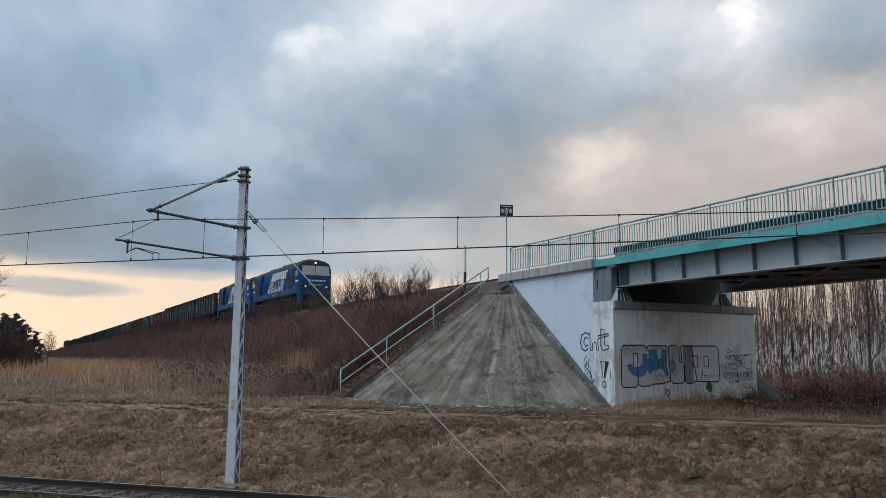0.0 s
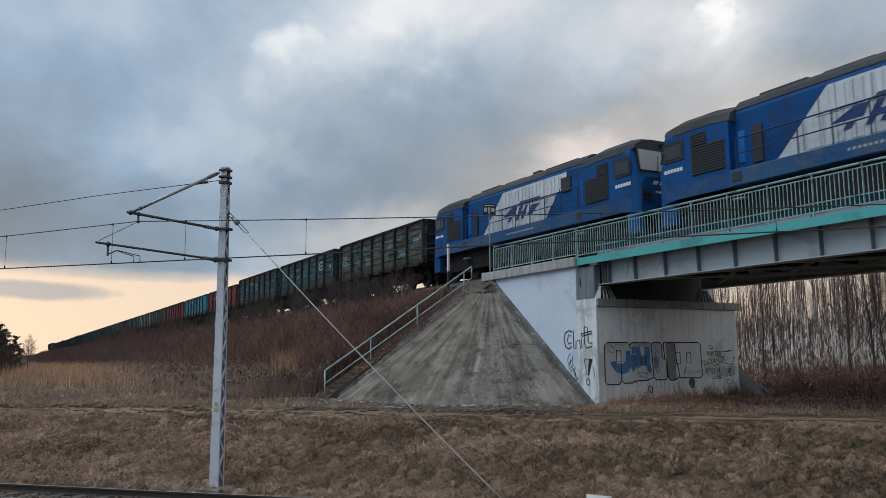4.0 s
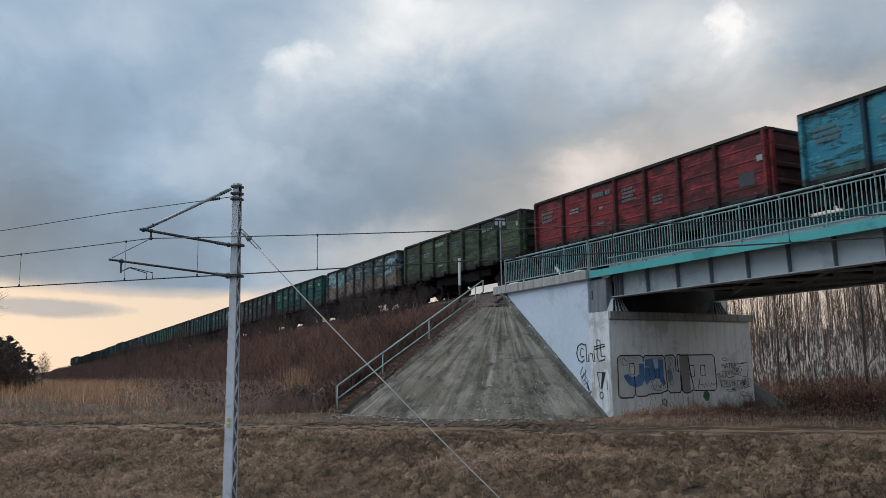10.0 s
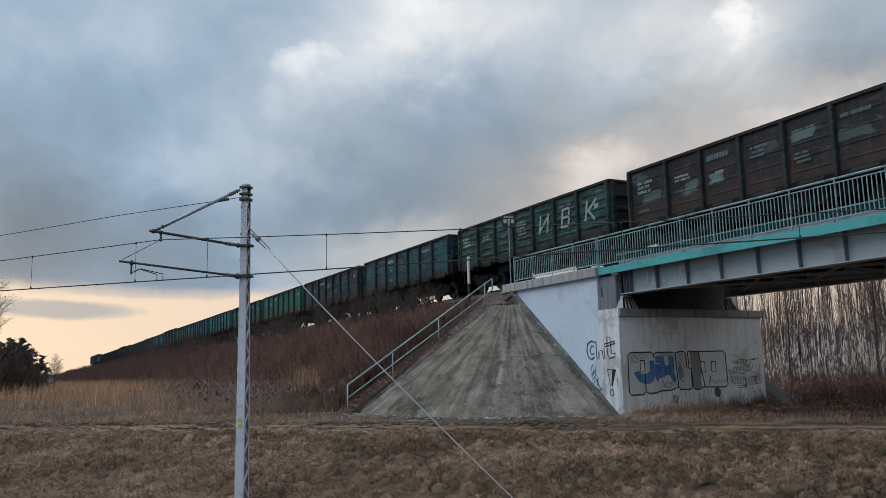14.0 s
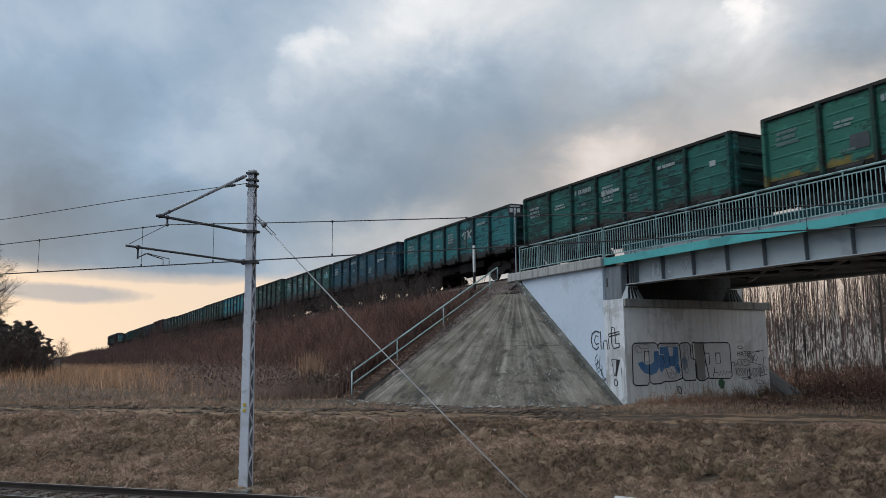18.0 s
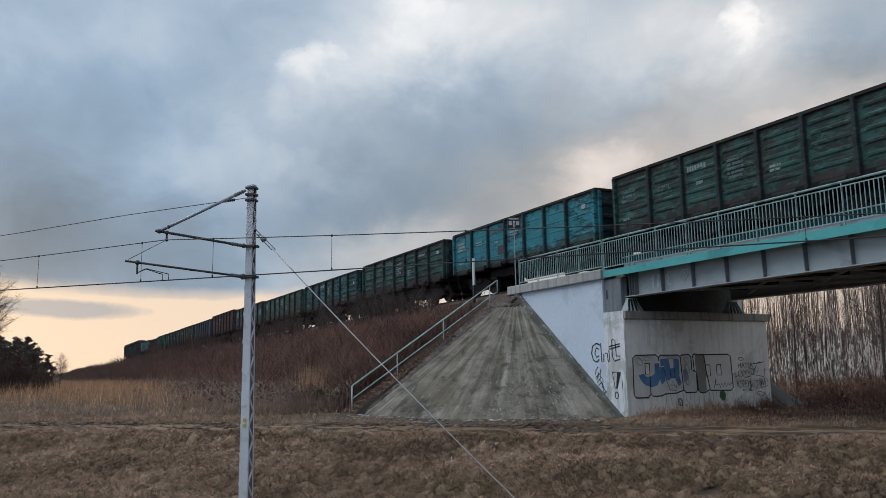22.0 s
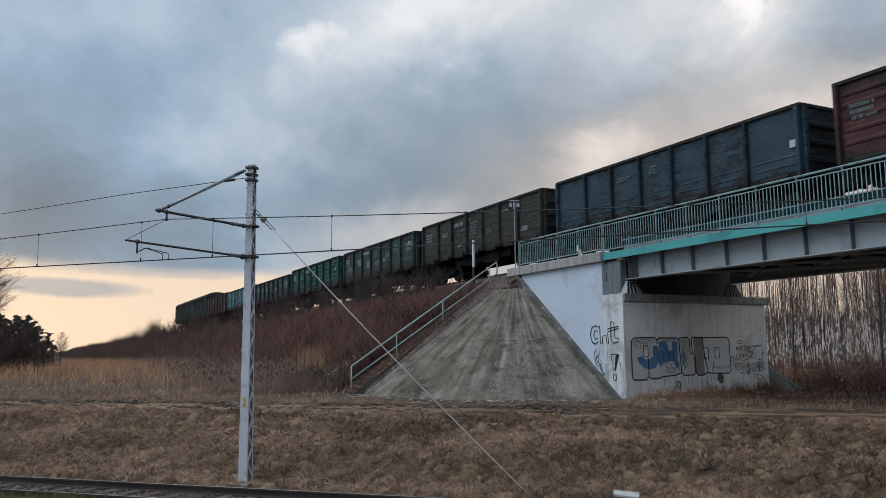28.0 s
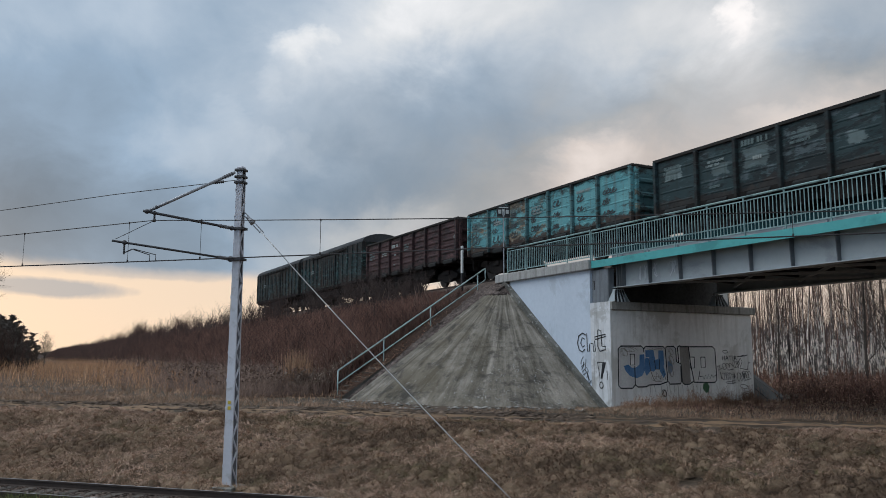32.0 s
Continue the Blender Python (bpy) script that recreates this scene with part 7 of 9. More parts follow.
# front to back: paint, embossed panels, share of lettering, label
WAGONS = [
    ("olive", 1, "dark olive open wagon with teal patches"),
    ("darkteal", 1, "dark green-teal open wagon with ribbed panels"),
    ("darkteal", 1, "dark teal open wagon with a pale stencil"),
    ("red", 1, "red-oxide open wagon with worn panels"),
    ("blue", 3, "sky-blue open wagon with smooth panels"),
    ("red", 0, "dull red open wagon with a patched side"),
    ("green", 0, "moss-green open wagon with dark ribs"),
    ("rusty", 0, "pale blue open wagon blotched with rust"),
    ("emerald", 1, "emerald-green open wagon with white stencils"),
    ("brown", 0, "dark brown open wagon with faded teal patches"),
    ("darkgreen", 1, "dark green open wagon with large white painted marks"),
    ("darkteal", 0, "dark teal open wagon with bare patches"),
    ("nightblue", 0, "blackish-blue open wagon with faint paint"),
    ("leaf", 0, "leaf-green open wagon with yellow rust below"),
    ("emerald", 0, "deep green open wagon with white stencils"),
    ("turquoise", 0, "turquoise open wagon with white lettering"),
    ("navy", 3, "navy-blue open wagon with small white marks"),
    ("mottled", 0, "dull green open wagon with pale aqua patches"),
    ("darkgreen", 1, "dark green open wagon with ribbed panels"),
    ("aqua", 0, "bright aqua open wagon with a dark patch"),
    ("darkgreen", 1, "dull dark green open wagon with scratches"),
    ("tealrust", 1, "teal and brown open wagon with ribbed panels"),
    ("greenrust", 0, "green open wagon with ochre rust patches"),
    ("patched", 0, "dark teal open wagon with grey patches"),
    ("maroon", 1, "maroon open wagon with ribbed panels"),
    ("slate", 3, "slate-blue open wagon with smooth panels"),
    ("greybrown", 0, "grey-brown open wagon with white scrawls"),
    ("worn", 0, "dark grey-green open wagon with pale worn patches"),
    ("emerald", 1, "green open wagon with ribbed panels"),
    ("patched", 0, "dark open wagon with pale grey patches"),
    ("pale", 0, "pale turquoise open wagon with dark scrawls"),
    ("plum", 1, "plum-brown open wagon with ribbed panels"),
    ("boxgreen", 2, "green covered goods wagon with arched roof"),
    ("boxolive", 2, "olive covered goods wagon at the train's end"),
]


def wheel_mesh():
    bm = bmesh.new()
    for s in (-1, 1):
        tube(bm, (0, s * 0.72, 0.475), (0, s * 0.80, 0.475), 0.505, 0.48, 20)
        tube(bm, (0, s * 0.80, 0.475), (0, s * 0.86, 0.475), 0.475, 0.465, 20)
        tube(bm, (0, s * 0.86, 0.475), (0, s * 1.0, 0.475), 0.13, 0.12, 10)
    tube(bm, (0, -0.74, 0.475), (0, 0.74, 0.475), 0.085, n=8)
    return finish(bm, "wheelset", M["wheel"])


def bogie_mesh(base=1.85):
    bm = bmesh.new()
    h = base / 2
    for s in (-1, 1):
        y0, y1 = (s * 0.93, s * 1.13) if s > 0 else (s * 1.13, s * 0.93)
        prism(bm, [(-h - 0.25, 0.62), (-h - 0.2, 0.40), (-h + 0.22, 0.40), (-0.35, 0.22), (0.35, 0.22), (h - 0.22, 0.40), (h + 0.2, 0.40), (h + 0.25, 0.62), (0.5, 0.86), (-0.5, 0.86)], lambda u, v, w: (u, w, v), (y0, y1))
        for k in (-0.18, 0.0, 0.18):
            tube(bm, (k, s * 1.03, 0.26), (k, s * 1.03, 0.7), 0.075, n=8)
    box(bm, -0.28, 0.28, -1.2, 1.2, 0.62, 0.86)
    return finish(bm, "bogie_frame", M["chassis"])


WHEEL, BOGIE = wheel_mesh(), bogie_mesh()


def running_gear(root, centres, wheelbase=1.85):
    for c in centres:
        b = part("bogie", BOGIE, None, root)
        b.location.x = c
        for k in (-wheelbase / 2, wheelbase / 2):
            w = part("wheelset", WHEEL, None, b)
            w.location.x = k


def coupler_mesh():
    bm = bmesh.new()
    box(bm, 0, 0.62, -0.14, 0.14, 0.90, 1.16)
    box(bm, -0.06, 0.22, -0.22, 0.20, 0.86, 1.20)
    return finish(bm, "coupler", M["chassis"])


COUPLER = coupler_mesh()


def underframe_mesh(hatches=True):
    bm = bmesh.new()
    box(bm, BODY0 + 0.05, BODY1 - 0.05, -0.28, 0.28, 0.95, 1.32)
    for x in np.linspace(BODY0 + 0.15, BODY1 - 0.15, 9):
        box(bm, x - 0.06, x + 0.06, -HALF + 0.06, HALF - 0.06, 1.08, 1.34)
    for s in (-1, 1):
        box(bm, BODY0, BODY1, s * (HALF - 0.03) - 0.06, s * (HALF - 0.03) + 0.06, 1.24, 1.40)
        # sloping unloading hatches under the floor
        if hatches:
            for i in range(7):
                a = BODY0 + 0.3 + i * 1.75
                prism(bm, [(0.3, 1.34), (HALF - 0.02, 1.30), (HALF - 0.05, 1.20), (0.3, 1.26)], lambda u, v, w: (w, s * u, v), (a, a + 1.45))
    box(bm, 4.9, 6.6, -1.2, -0.4, 0.70, 1.1)
    box(bm, 7.4, 8.9, -1.3, -0.5, 0.62, 1.1)
    tube(bm, (8.6, 0.5, 0.75), (10.0, 0.5, 0.75), 0.22, n=10)
    box(bm, BODY0 + 0.1, BODY1 - 0.1, -0.33, 0.33, 0.72, 0.96)
    box(bm, 4.0, 9.9, -1.22, -1.12, 0.78, 1.10)
    box(bm, 4.0, 9.9, 0.9, 1.0, 0.76, 1.10)
    for x in (BODY0 + 0.05, BODY1 - 0.05):
        box(bm, x - 0.03, x + 0.03, -1.35, -1.30, 0.55, 1.3)
    return finish(bm, "underframe", M["chassis"])


UNDER = underframe_mesh()
FLOOR = finish(_box_bm(BODY0 + 0.02, BODY1 - 0.02, -HALF + 0.03, HALF - 0.03, 1.345, 1.40), "floor", M["chassis"])
BAYS = 7
# five equal bays between two wider end bays
BAY, END_BAY = 1.712, 2.085
BAY_X = [BODY0] + [BODY0 + END_BAY + BAY * i for i in range(BAYS - 1)] + [BODY1]


def pressed(bm, xs, zs, depth, place):
    """A sheet with pressed ribs: depth(i, j) gives how far the grid point stands out; closed behind."""
    front = [[bm.verts.new(place(x, depth(i, j), z)) for j, z in enumerate(zs)] for i, x in enumerate(xs)]
    back = [[bm.verts.new(place(x, -0.03, z)) for z in (zs[0], zs[-1])] for x in (xs[0], xs[-1])]
    for i in range(len(xs) - 1):
        for j in range(len(zs) - 1):
            bm.faces.new((front[i][j], front[i + 1][j], front[i + 1][j + 1], front[i][j + 1]))
    bm.faces.new((back[0][0], back[0][1], back[1][1], back[1][0]))
    bm.faces.new([f[0] for f in front] + [back[1][0], back[0][0]])
    bm.faces.new([f[-1] for f in front][::-1] + [back[0][1], back[1][1]])
    bm.faces.new(front[0] + [back[0][1], back[0][0]])
    bm.faces.new(front[-1][::-1] + [back[1][0], back[1][1]])


def panel_mesh(kind, rim):
    """One side bay from the sill to the rim; kind 1 has pressed horizontal ribs, kind 3 two low seams."""
    L = BAY
    bm = bmesh.new()
    ribs = {1: (1.72, 2.07, 2.42, 2.77, 3.08), 3: (1.64, 1.90)}.get(kind, (1.70, 2.12, 2.54, 2.96))
    w = 0.085 if kind == 1 else 0.04
    zs, kinds = [1.36], [0]
    for z in ribs:
        z *= rim / 3.48
        zs += [z - w, z - w * 0.4, z + w * 0.4, z + w]
        kinds += [0, 1, 1, 0]
    zs.append(rim - 0.10)
    kinds.append(0)
    xs = [0.0, 0.15, 0.27, L / 2, L - 0.27, L - 0.15, L]
    tall = 0.034 if kind == 1 else 0.013
    bow = 0.012
    pressed(bm, xs, zs, lambda i, j: (tall if kinds[j] and 2 <= i <= 4 else 0.0) + (bow if i == 3 else 0.0), lambda x, d, z: (x, -d, z))
    return bm


def hatch_mesh():
    L = BAY
    bm = bmesh.new()
    prism(bm, [(-0.03, 1.12), (-0.10, 1.16), (-0.10, 1.30), (-0.035, 1.38)], lambda u, v, w: (w, u, v), (0.42, L - 0.42))
    return finish(bm, "hatch_flap", M["hatch"])


def rib_mesh(rim):
    bm = bmesh.new()
    prism(bm, [(-0.08, -0.02), (-0.055, -0.14), (0.055, -0.14), (0.08, -0.02)], lambda u, v, w: (u, v, w), (1.26, rim - 0.09))
    return bm


SHAPES = {}


def wagon_shapes(key, kind, rim):
    if (key, kind, rim) in SHAPES:
        return SHAPES[key, kind, rim]
    mat = PAINT[key]
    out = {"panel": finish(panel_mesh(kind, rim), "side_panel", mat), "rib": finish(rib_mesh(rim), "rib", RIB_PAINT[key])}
    out["side_rim"] = finish(soft_box(BODY0 - 0.03, BODY1 + 0.03, -0.075, 0.075, rim - 0.115, rim, 0.012), "side_rim", M["rim"])
    out["end_rim"] = finish(soft_box(-0.06, 0.06, -HALF + 0.076, HALF - 0.076, rim - 0.113, rim - 0.004, 0.012), "end_rim", M["rim"])
    bm = bmesh.new()
    zs, kinds = [1.36], [0]
    for z in (1.75, 2.3, 2.85):
        zs += [z - 0.12, z - 0.05, z + 0.05, z + 0.12]
        kinds += [0, 1, 1, 0]
    zs.append(rim - 0.118)
    kinds.append(0)
    ys = [-HALF + 0.03, -HALF + 0.2, -HALF + 0.3, HALF - 0.3, HALF - 0.2, HALF - 0.03]
    pressed(bm, ys, zs, lambda i, j: 0.08 if kinds[j] and 2 <= i <= 3 else 0.0, lambda y, d, z: (d, y, z))
    # end walls use the darkened rib paint, so their shade is painted
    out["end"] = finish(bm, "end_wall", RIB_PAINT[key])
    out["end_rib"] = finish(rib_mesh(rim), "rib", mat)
    out["corner"] = finish(soft_box(-0.03, 0.10, -0.08, 0.08, 1.24, rim - 0.118, 0.012), "corner_post", mat)
    SHAPES[key, kind, rim] = out
    return out


M["rim"] = material("grimy_top_rim", (0.018, 0.017, 0.016), (0.045, 0.042, 0.038), 2.0, 0.8, bump=0.1)
M["stencil"] = plain("worn_white_stencil", (0.29, 0.33, 0.32), 0.8)
M["dim_stencil"] = plain("dull_white_stencil", (0.22, 0.27, 0.265), 0.8)
M["faint_stencil"] = plain("faded_stencil", (0.11, 0.155, 0.155), 0.8)
M["hatch"] = material("grimy_hatch", (0.014, 0.015, 0.015), (0.032, 0.034, 0.033), 2.0, 0.8, bump=0.1)
HATCH = hatch_mesh()
M["tin"] = material("replacement_plate", (0.03, 0.04, 0.045), (0.06, 0.07, 0.075), 2.0, 0.7, bump=0.05)


def open_wagon(index, key, kind, label, rim=RIM):
    rng = np.random.RandomState(100 + index)
    root = thing("open_wagon", -600, TRACK_Y, RAIL_Z, label, "wagon", "wagons of the freight train")
    sh = wagon_shapes(key, kind, rim)
    part("underframe", UNDER, None, root, "black grimy underframe")
    part("floor", FLOOR, None, root)
    for s in (-1, 1):
        part("side_rim", sh["side_rim"], None, root).location.y = s * HALF
    for x, turn in ((BODY1, 0), (BODY0, 180)):
        e = part("end_wall", sh["end"], None, root)
        e.matrix_basis = pose(x, 0, 0, 0, 0, turn)
        part("end_rim", sh["end_rim"], None, root).location.x = x
        for s in (-1, 1):
            c = part("corner_post", sh["corner"], None, root)
            c.matrix_basis = pose(x, s * (HALF - 0.12), 0, 0, 0, turn)
    for side, turn in ((-1, 0), (1, 180)):
        for i in range(BAYS):
            m = pose(BAY_X[i] if side < 0 else BAY_X[i + 1], side * HALF, 0, 0, 0, turn) @ Matrix.Scale((BAY_X[i + 1] - BAY_X[i]) / BAY, 4, (1, 0, 0))
            part("side_panel", sh["panel"], None, root).matrix_basis = m
            part("hatch_flap", HATCH, None, root).matrix_basis = m
        for i in range(BAYS + 1):
            r = part("rib", sh["rib"] if 0 < i < BAYS else sh["end_rib"], None, root)
            x = min(max(BAY_X[i], BODY0 + 0.08), BODY1 - 0.08)
            r.matrix_basis = pose(x, side * HALF, 0, 0, 0, turn)
    for x, turn in ((PITCH, 180), (0, 0)):
        c = part("coupler", COUPLER, None, root)
        c.matrix_basis = pose(x, 0, 0, 0, 0, turn)
    running_gear(root, (2.63, 11.29))
    stencils(root, index, rng)
    return root


def bars(root, x, z, w, h, rows_, rng, mat=None, y=-HALF - 0.040):
    """Unreadable lettering: rows of plain bars on the near side."""
    bm = bmesh.new()
    for r in range(rows_):
        zz = z - r * h * 1.6
        xx = x + rng.uniform(0, 0.1)
        while xx < x + w * rng.uniform(0.75, 1.0):
            l = h * rng.uniform(0.3, 0.62)
            box(bm, xx, xx + l, y - 0.003, y, zz, zz + h)
            xx += l + h * rng.choice([0.16, 0.2, 0.24, 0.7], p=[0.35, 0.3, 0.2, 0.15])
    tagged(part("stencil", bm, mat or M[("stencil", "dim_stencil", "dim_stencil", "faint_stencil", "faint_stencil", "faint_stencil")[rng.randint(0, 6)]], root, "worn white stencilled marks"), kind="stuff")


def stencils(root, i, rng):
    if i == 25:
        bars(root, BAY_X[2] + 0.3, 2.75, 1.0, 0.06, 2, rng, M["faint_stencil"])
        bars(root, BAY_X[3] + 0.5, 2.85, 0.4, 0.07, 3, rng, M["faint_stencil"])
        bm = bmesh.new()
        box(bm, BODY1 - 0.42, BODY1 - 0.14, -HALF - 0.045, -HALF - 0.039, 2.15, 2.38)
        part("route_card", bm, M["plate"], root, "pale route card")
        return
    bars(root, BAY_X[0] + 0.45, 2.80, 0.9, 0.11, 3, rng)
    bars(root, BAY_X[1] + 0.4, 2.62, 0.8, 0.08, 2, rng)
    bars(root, BAY_X[2] + 0.2, 2.88, 1.2, 0.19, 1, rng)
    bars(root, BAY_X[2] + 0.6, 2.35, 0.4, 0.12, 1, rng)
    bars(root, BAY_X[3] + 0.35, 2.80, 0.8, 0.09, rng.randint(3, 6), rng)
    if rng.uniform() < 0.7:
        bars(root, BAY_X[4] + 0.3, 2.2, 0.6, 0.08, rng.randint(2, 4), rng)
    if rng.uniform() < 0.5:
        bars(root, BAY_X[5] + 0.25, 2.9, 1.1, 0.12, 1, rng)
    bars(root, BAY_X[rng.randint(0, 3)] + 0.5, 1.75, 0.6, 0.08, 1, rng)
    if rng.uniform() < 0.8:
        bm = bmesh.new()
        x, z = BAY_X[6] + rng.choice([1.1, 1.65]), rng.choice([2.45, 2.74])
        box(bm, x, x + 0.27, -HALF - 0.045, -HALF - 0.039, z, z + 0.19)
        part("route_card", bm, M["stencil"], root, "pale route card")


def slant_mark(root, x, z, w, h, strokes, lean=0.18):
    """A large painted mark drawn as plain slanting bars on the near side."""
    bm = bmesh.new()
    y = -HALF - 0.052
    for u0, v0, u1, v1, k in strokes:
        a = Vector((x + u0 * w + v0 * h * lean, 0, z + v0 * h))
        b = Vector((x + u1 * w + v1 * h * lean, 0, z + v1 * h))
        d = (b - a).normalized()
        n = Vector((-d.z, 0, d.x)) * k * 0.5
        q = [a - n, b - n, b + n, a + n]
        prism(bm, [(c.x, c.z) for c in q], lambda u, v, t: (u, t, v), (y, y + 0.006))
    tagged(part("painted_mark", bm, M["stencil"], root, "large white painted mark"), kind="stuff")


def scrawl(root, bay, z, w, h, mat, rng, label, turns=7):
    """Looping sprayed line across one bay of the near side, built of short flat strokes."""
    bm = bmesh.new()
    n = 34
    y = -HALF - 0.034
    pts = []
    for k in range(n):
        a = k * turns * 2 * math.pi / n
        pts.append((BAY_X[bay] + 0.32 + w * k / n + 0.13 * math.cos(a) * rng.uniform(0.5, 1.2), z + h * (0.5 + 0.5 * math.sin(a + 0.7)) * rng.uniform(0.6, 1.1)))
    for (x0, z0), (x1, z1) in zip(pts, pts[1:]):
        d = Vector((x1 - x0, z1 - z0))
        m = Vector((-d.y, d.x)).normalized() * rng.uniform(0.014, 0.034)
        prism(bm, [(x0 - m.x, z0 - m.y), (x1 - m.x, z1 - m.y), (x1 + m.x, z1 + m.y), (x0 + m.x, z0 + m.y)], lambda u, v, t: (u, t, v), (y, y + 0.004))
    tagged(part("painted_scrawl", bm, mat, root, label), kind="stuff")


def special_marks(roots):
    rng = np.random.RandomState(8)
    for bay in range(BAYS):
        for z in (1.65, 2.1, 2.55):
            scrawl(roots[30], bay, z + rng.uniform(0, 0.15), rng.uniform(0.3, 0.8), rng.uniform(0.15, 0.35), M["tin"], rng, "dark sprayed scrawl", rng.randint(2, 5))
    scrawl(roots[26], 6, 1.75, 0.5, 0.2, M["dim_stencil"], rng, "white sprayed scrawl", 3)
    for i, bay in ((7, 5), (7, 3), (17, 2), (17, 5), (4, 2), (15, 3)):
        scrawl(roots[i], bay, 1.9 + rng.uniform(0, 0.4), 1.0, 0.5, M["tin"], rng, "dark sprayed scrawl", 4)
    for bay in (4, 5, 6):
        slant_mark(roots[10], BAY_X[bay] + 0.5, 2.0, 0.62, 0.85, [(0, 0, 0, 1, 0.12), (0.15, 0.45, 1, 1, 0.11), (0.15, 0.55, 1, 0, 0.11)] if bay == 6 else [(0, 0, 0, 1, 0.12), (1, 0, 1, 1, 0.12), (0.1, 0.2, 0.9, 0.8, 0.10)] if bay == 4 else [(0, 0, 0, 1, 0.12), (0.1, 0.95, 0.75, 0.95, 0.10), (0.1, 0.52, 0.75, 0.52, 0.10), (0.1, 0.05, 0.8, 0.05, 0.10), (0.8, 0.1, 0.86, 0.45, 0.11), (0.76, 0.58, 0.78, 0.9, 0.11)])
    slant_mark(roots[15], BAY_X[4] + 0.4, 2.35, 1.0, 0.42, [(0.0, 0.5, 0.18, 1, 0.09), (0.3, 0, 0.3, 1, 0.09), (0.42, 0.95, 0.6, 0.95, 0.09), (0.66, 0, 0.66, 1, 0.09), (0.7, 0.5, 1.0, 1, 0.09), (0.7, 0.5, 1.0, 0, 0.09)])
    slant_mark(roots[1], BAY_X[5] + 0.5, 2.45, 0.9, 0.6, [(0, 0.5, 0.3, 1, 0.1), (0.3, 1, 1, 0.9, 0.1), (0, 0.5, 0.3, 0, 0.1), (0.3, 0, 1, 0.1, 0.1), (0.35, 0.5, 0.9, 0.5, 0.1)])
    for i, bay in ((5, 6), (4, 3), (13, 1), (19, 2), (8, 4)):
        bm = bmesh.new()
        box(bm, BAY_X[bay] + 0.9, BAY_X[bay] + 1.5, -HALF - 0.03, -HALF - 0.022, 1.75, 2.2)
        part("repair_plate", bm, M["tin"], roots[i], "dark welded repair plate")
    for i, bay in ((16, 5), (14, 3)):
        bm = bmesh.new()
        box(bm, BAY_X[bay] + 0.3, BAY_X[bay] + 0.55, -HALF - 0.03, -HALF - 0.024, 2.5, 2.72)
        box(bm, BAY_X[bay] + 0.62, BAY_X[bay] + 1.4, -HALF - 0.03, -HALF - 0.024, 2.57, 2.68)
        tagged(part("painted_mark", bm, M["stencil"], roots[i], "small white painted mark"), kind="stuff")


def covered_wagon(index, key, label):
    rng = np.random.RandomState(200 + index)
    root = thing("covered_wagon", -600, TRACK_Y, RAIL_Z, label, "wagon", "wagons of the freight train")
    L0, L1, W, zt = 0.5, 13.9, 1.50, 4.0
    part("underframe", UNDER, None, root, "black grimy underframe")
    mat = PAINT[key]
    n = 14
    bx = [L0 + (L1 - L0) * i / n for i in range(n + 1)]
    pm = finish(_box_bm(0, (L1 - L0) / n, -0.02, 0.02, 1.25, zt), "side_panel", PAINT["boxbay"])
    rm = finish(rib_mesh_box(zt), "rib", mat)
    for side, turn in ((-1, 0), (1, 180)):
        for i in range(n):
            p = part("side_panel", pm, None, root)
            p.matrix_basis = pose(bx[i] if side < 0 else bx[i + 1], side * W, 0, 0, 0, turn)
        for i in range(n + 1):
            r = part("rib", rm, None, root)
            r.matrix_basis = pose(bx[i], side * W, 0, 0, 0, turn)
        bm = soft_box(5.4, 8.6, -0.10, -0.04, 1.35, 3.7, 0.01)
        for k in range(7):
            box(bm, 5.55 + 0.45 * k, 5.70 + 0.45 * k, -0.13, -0.10, 1.45, 3.6)
        d = part("sliding_door", bm, PAINT["boxbay"], root, "ribbed sliding door")
        d.matrix_basis = pose(0 if side < 0 else 14.4, side * W, 0, 0, 0, turn)
        bm = bmesh.new()
        box(bm, 3.0, 11.0, side * W - 0.14, side * W + 0.14, 3.78, 3.86)
        part("door_track", bm, M["chassis"], root)
    arc = [(W * math.cos(a), zt + 0.62 * math.sin(a)) for a in np.linspace(0, math.pi, 15)]
    bm = bmesh.new()
    prism(bm, arc, lambda u, v, w: (w, u * 1.03, v), (L0 - 0.08, L1 + 0.08))
    part("roof", bm, M["loco_roof"], root, "grey arched roof")
    for x in (L0, L1):
        bm = bmesh.new()
        box(bm, x - 0.03, x + 0.03, -W, W, 1.25, zt)
        part("end_wall", bm, mat, root)
    for x, turn in ((14.4, 180), (0, 0)):
        c = part("coupler", COUPLER, None, root)
        c.matrix_basis = pose(x, 0, 0, 0, 0, turn)
    running_gear(root, (2.4, 12.0))
    bars(root, 3.2, 2.8, 0.8, 0.10, 2, rng, M["dim_stencil"], -W - 0.13)
    return root


def rib_mesh_box(zt):
    bm = bmesh.new()
    prism(bm, [(-0.06, -0.02), (-0.045, -0.10), (0.045, -0.10), (0.06, -0.02)], lambda u, v, w: (u, v, w), (1.25, zt - 0.02))
    return bm


LOCO_LEN = 17.4


def section(x, half, zb, zs, zt, k=0.62):
    """Half outline of the body at x: sill, shoulder and arched roof."""
    return x, half, zb, zs, zt, k


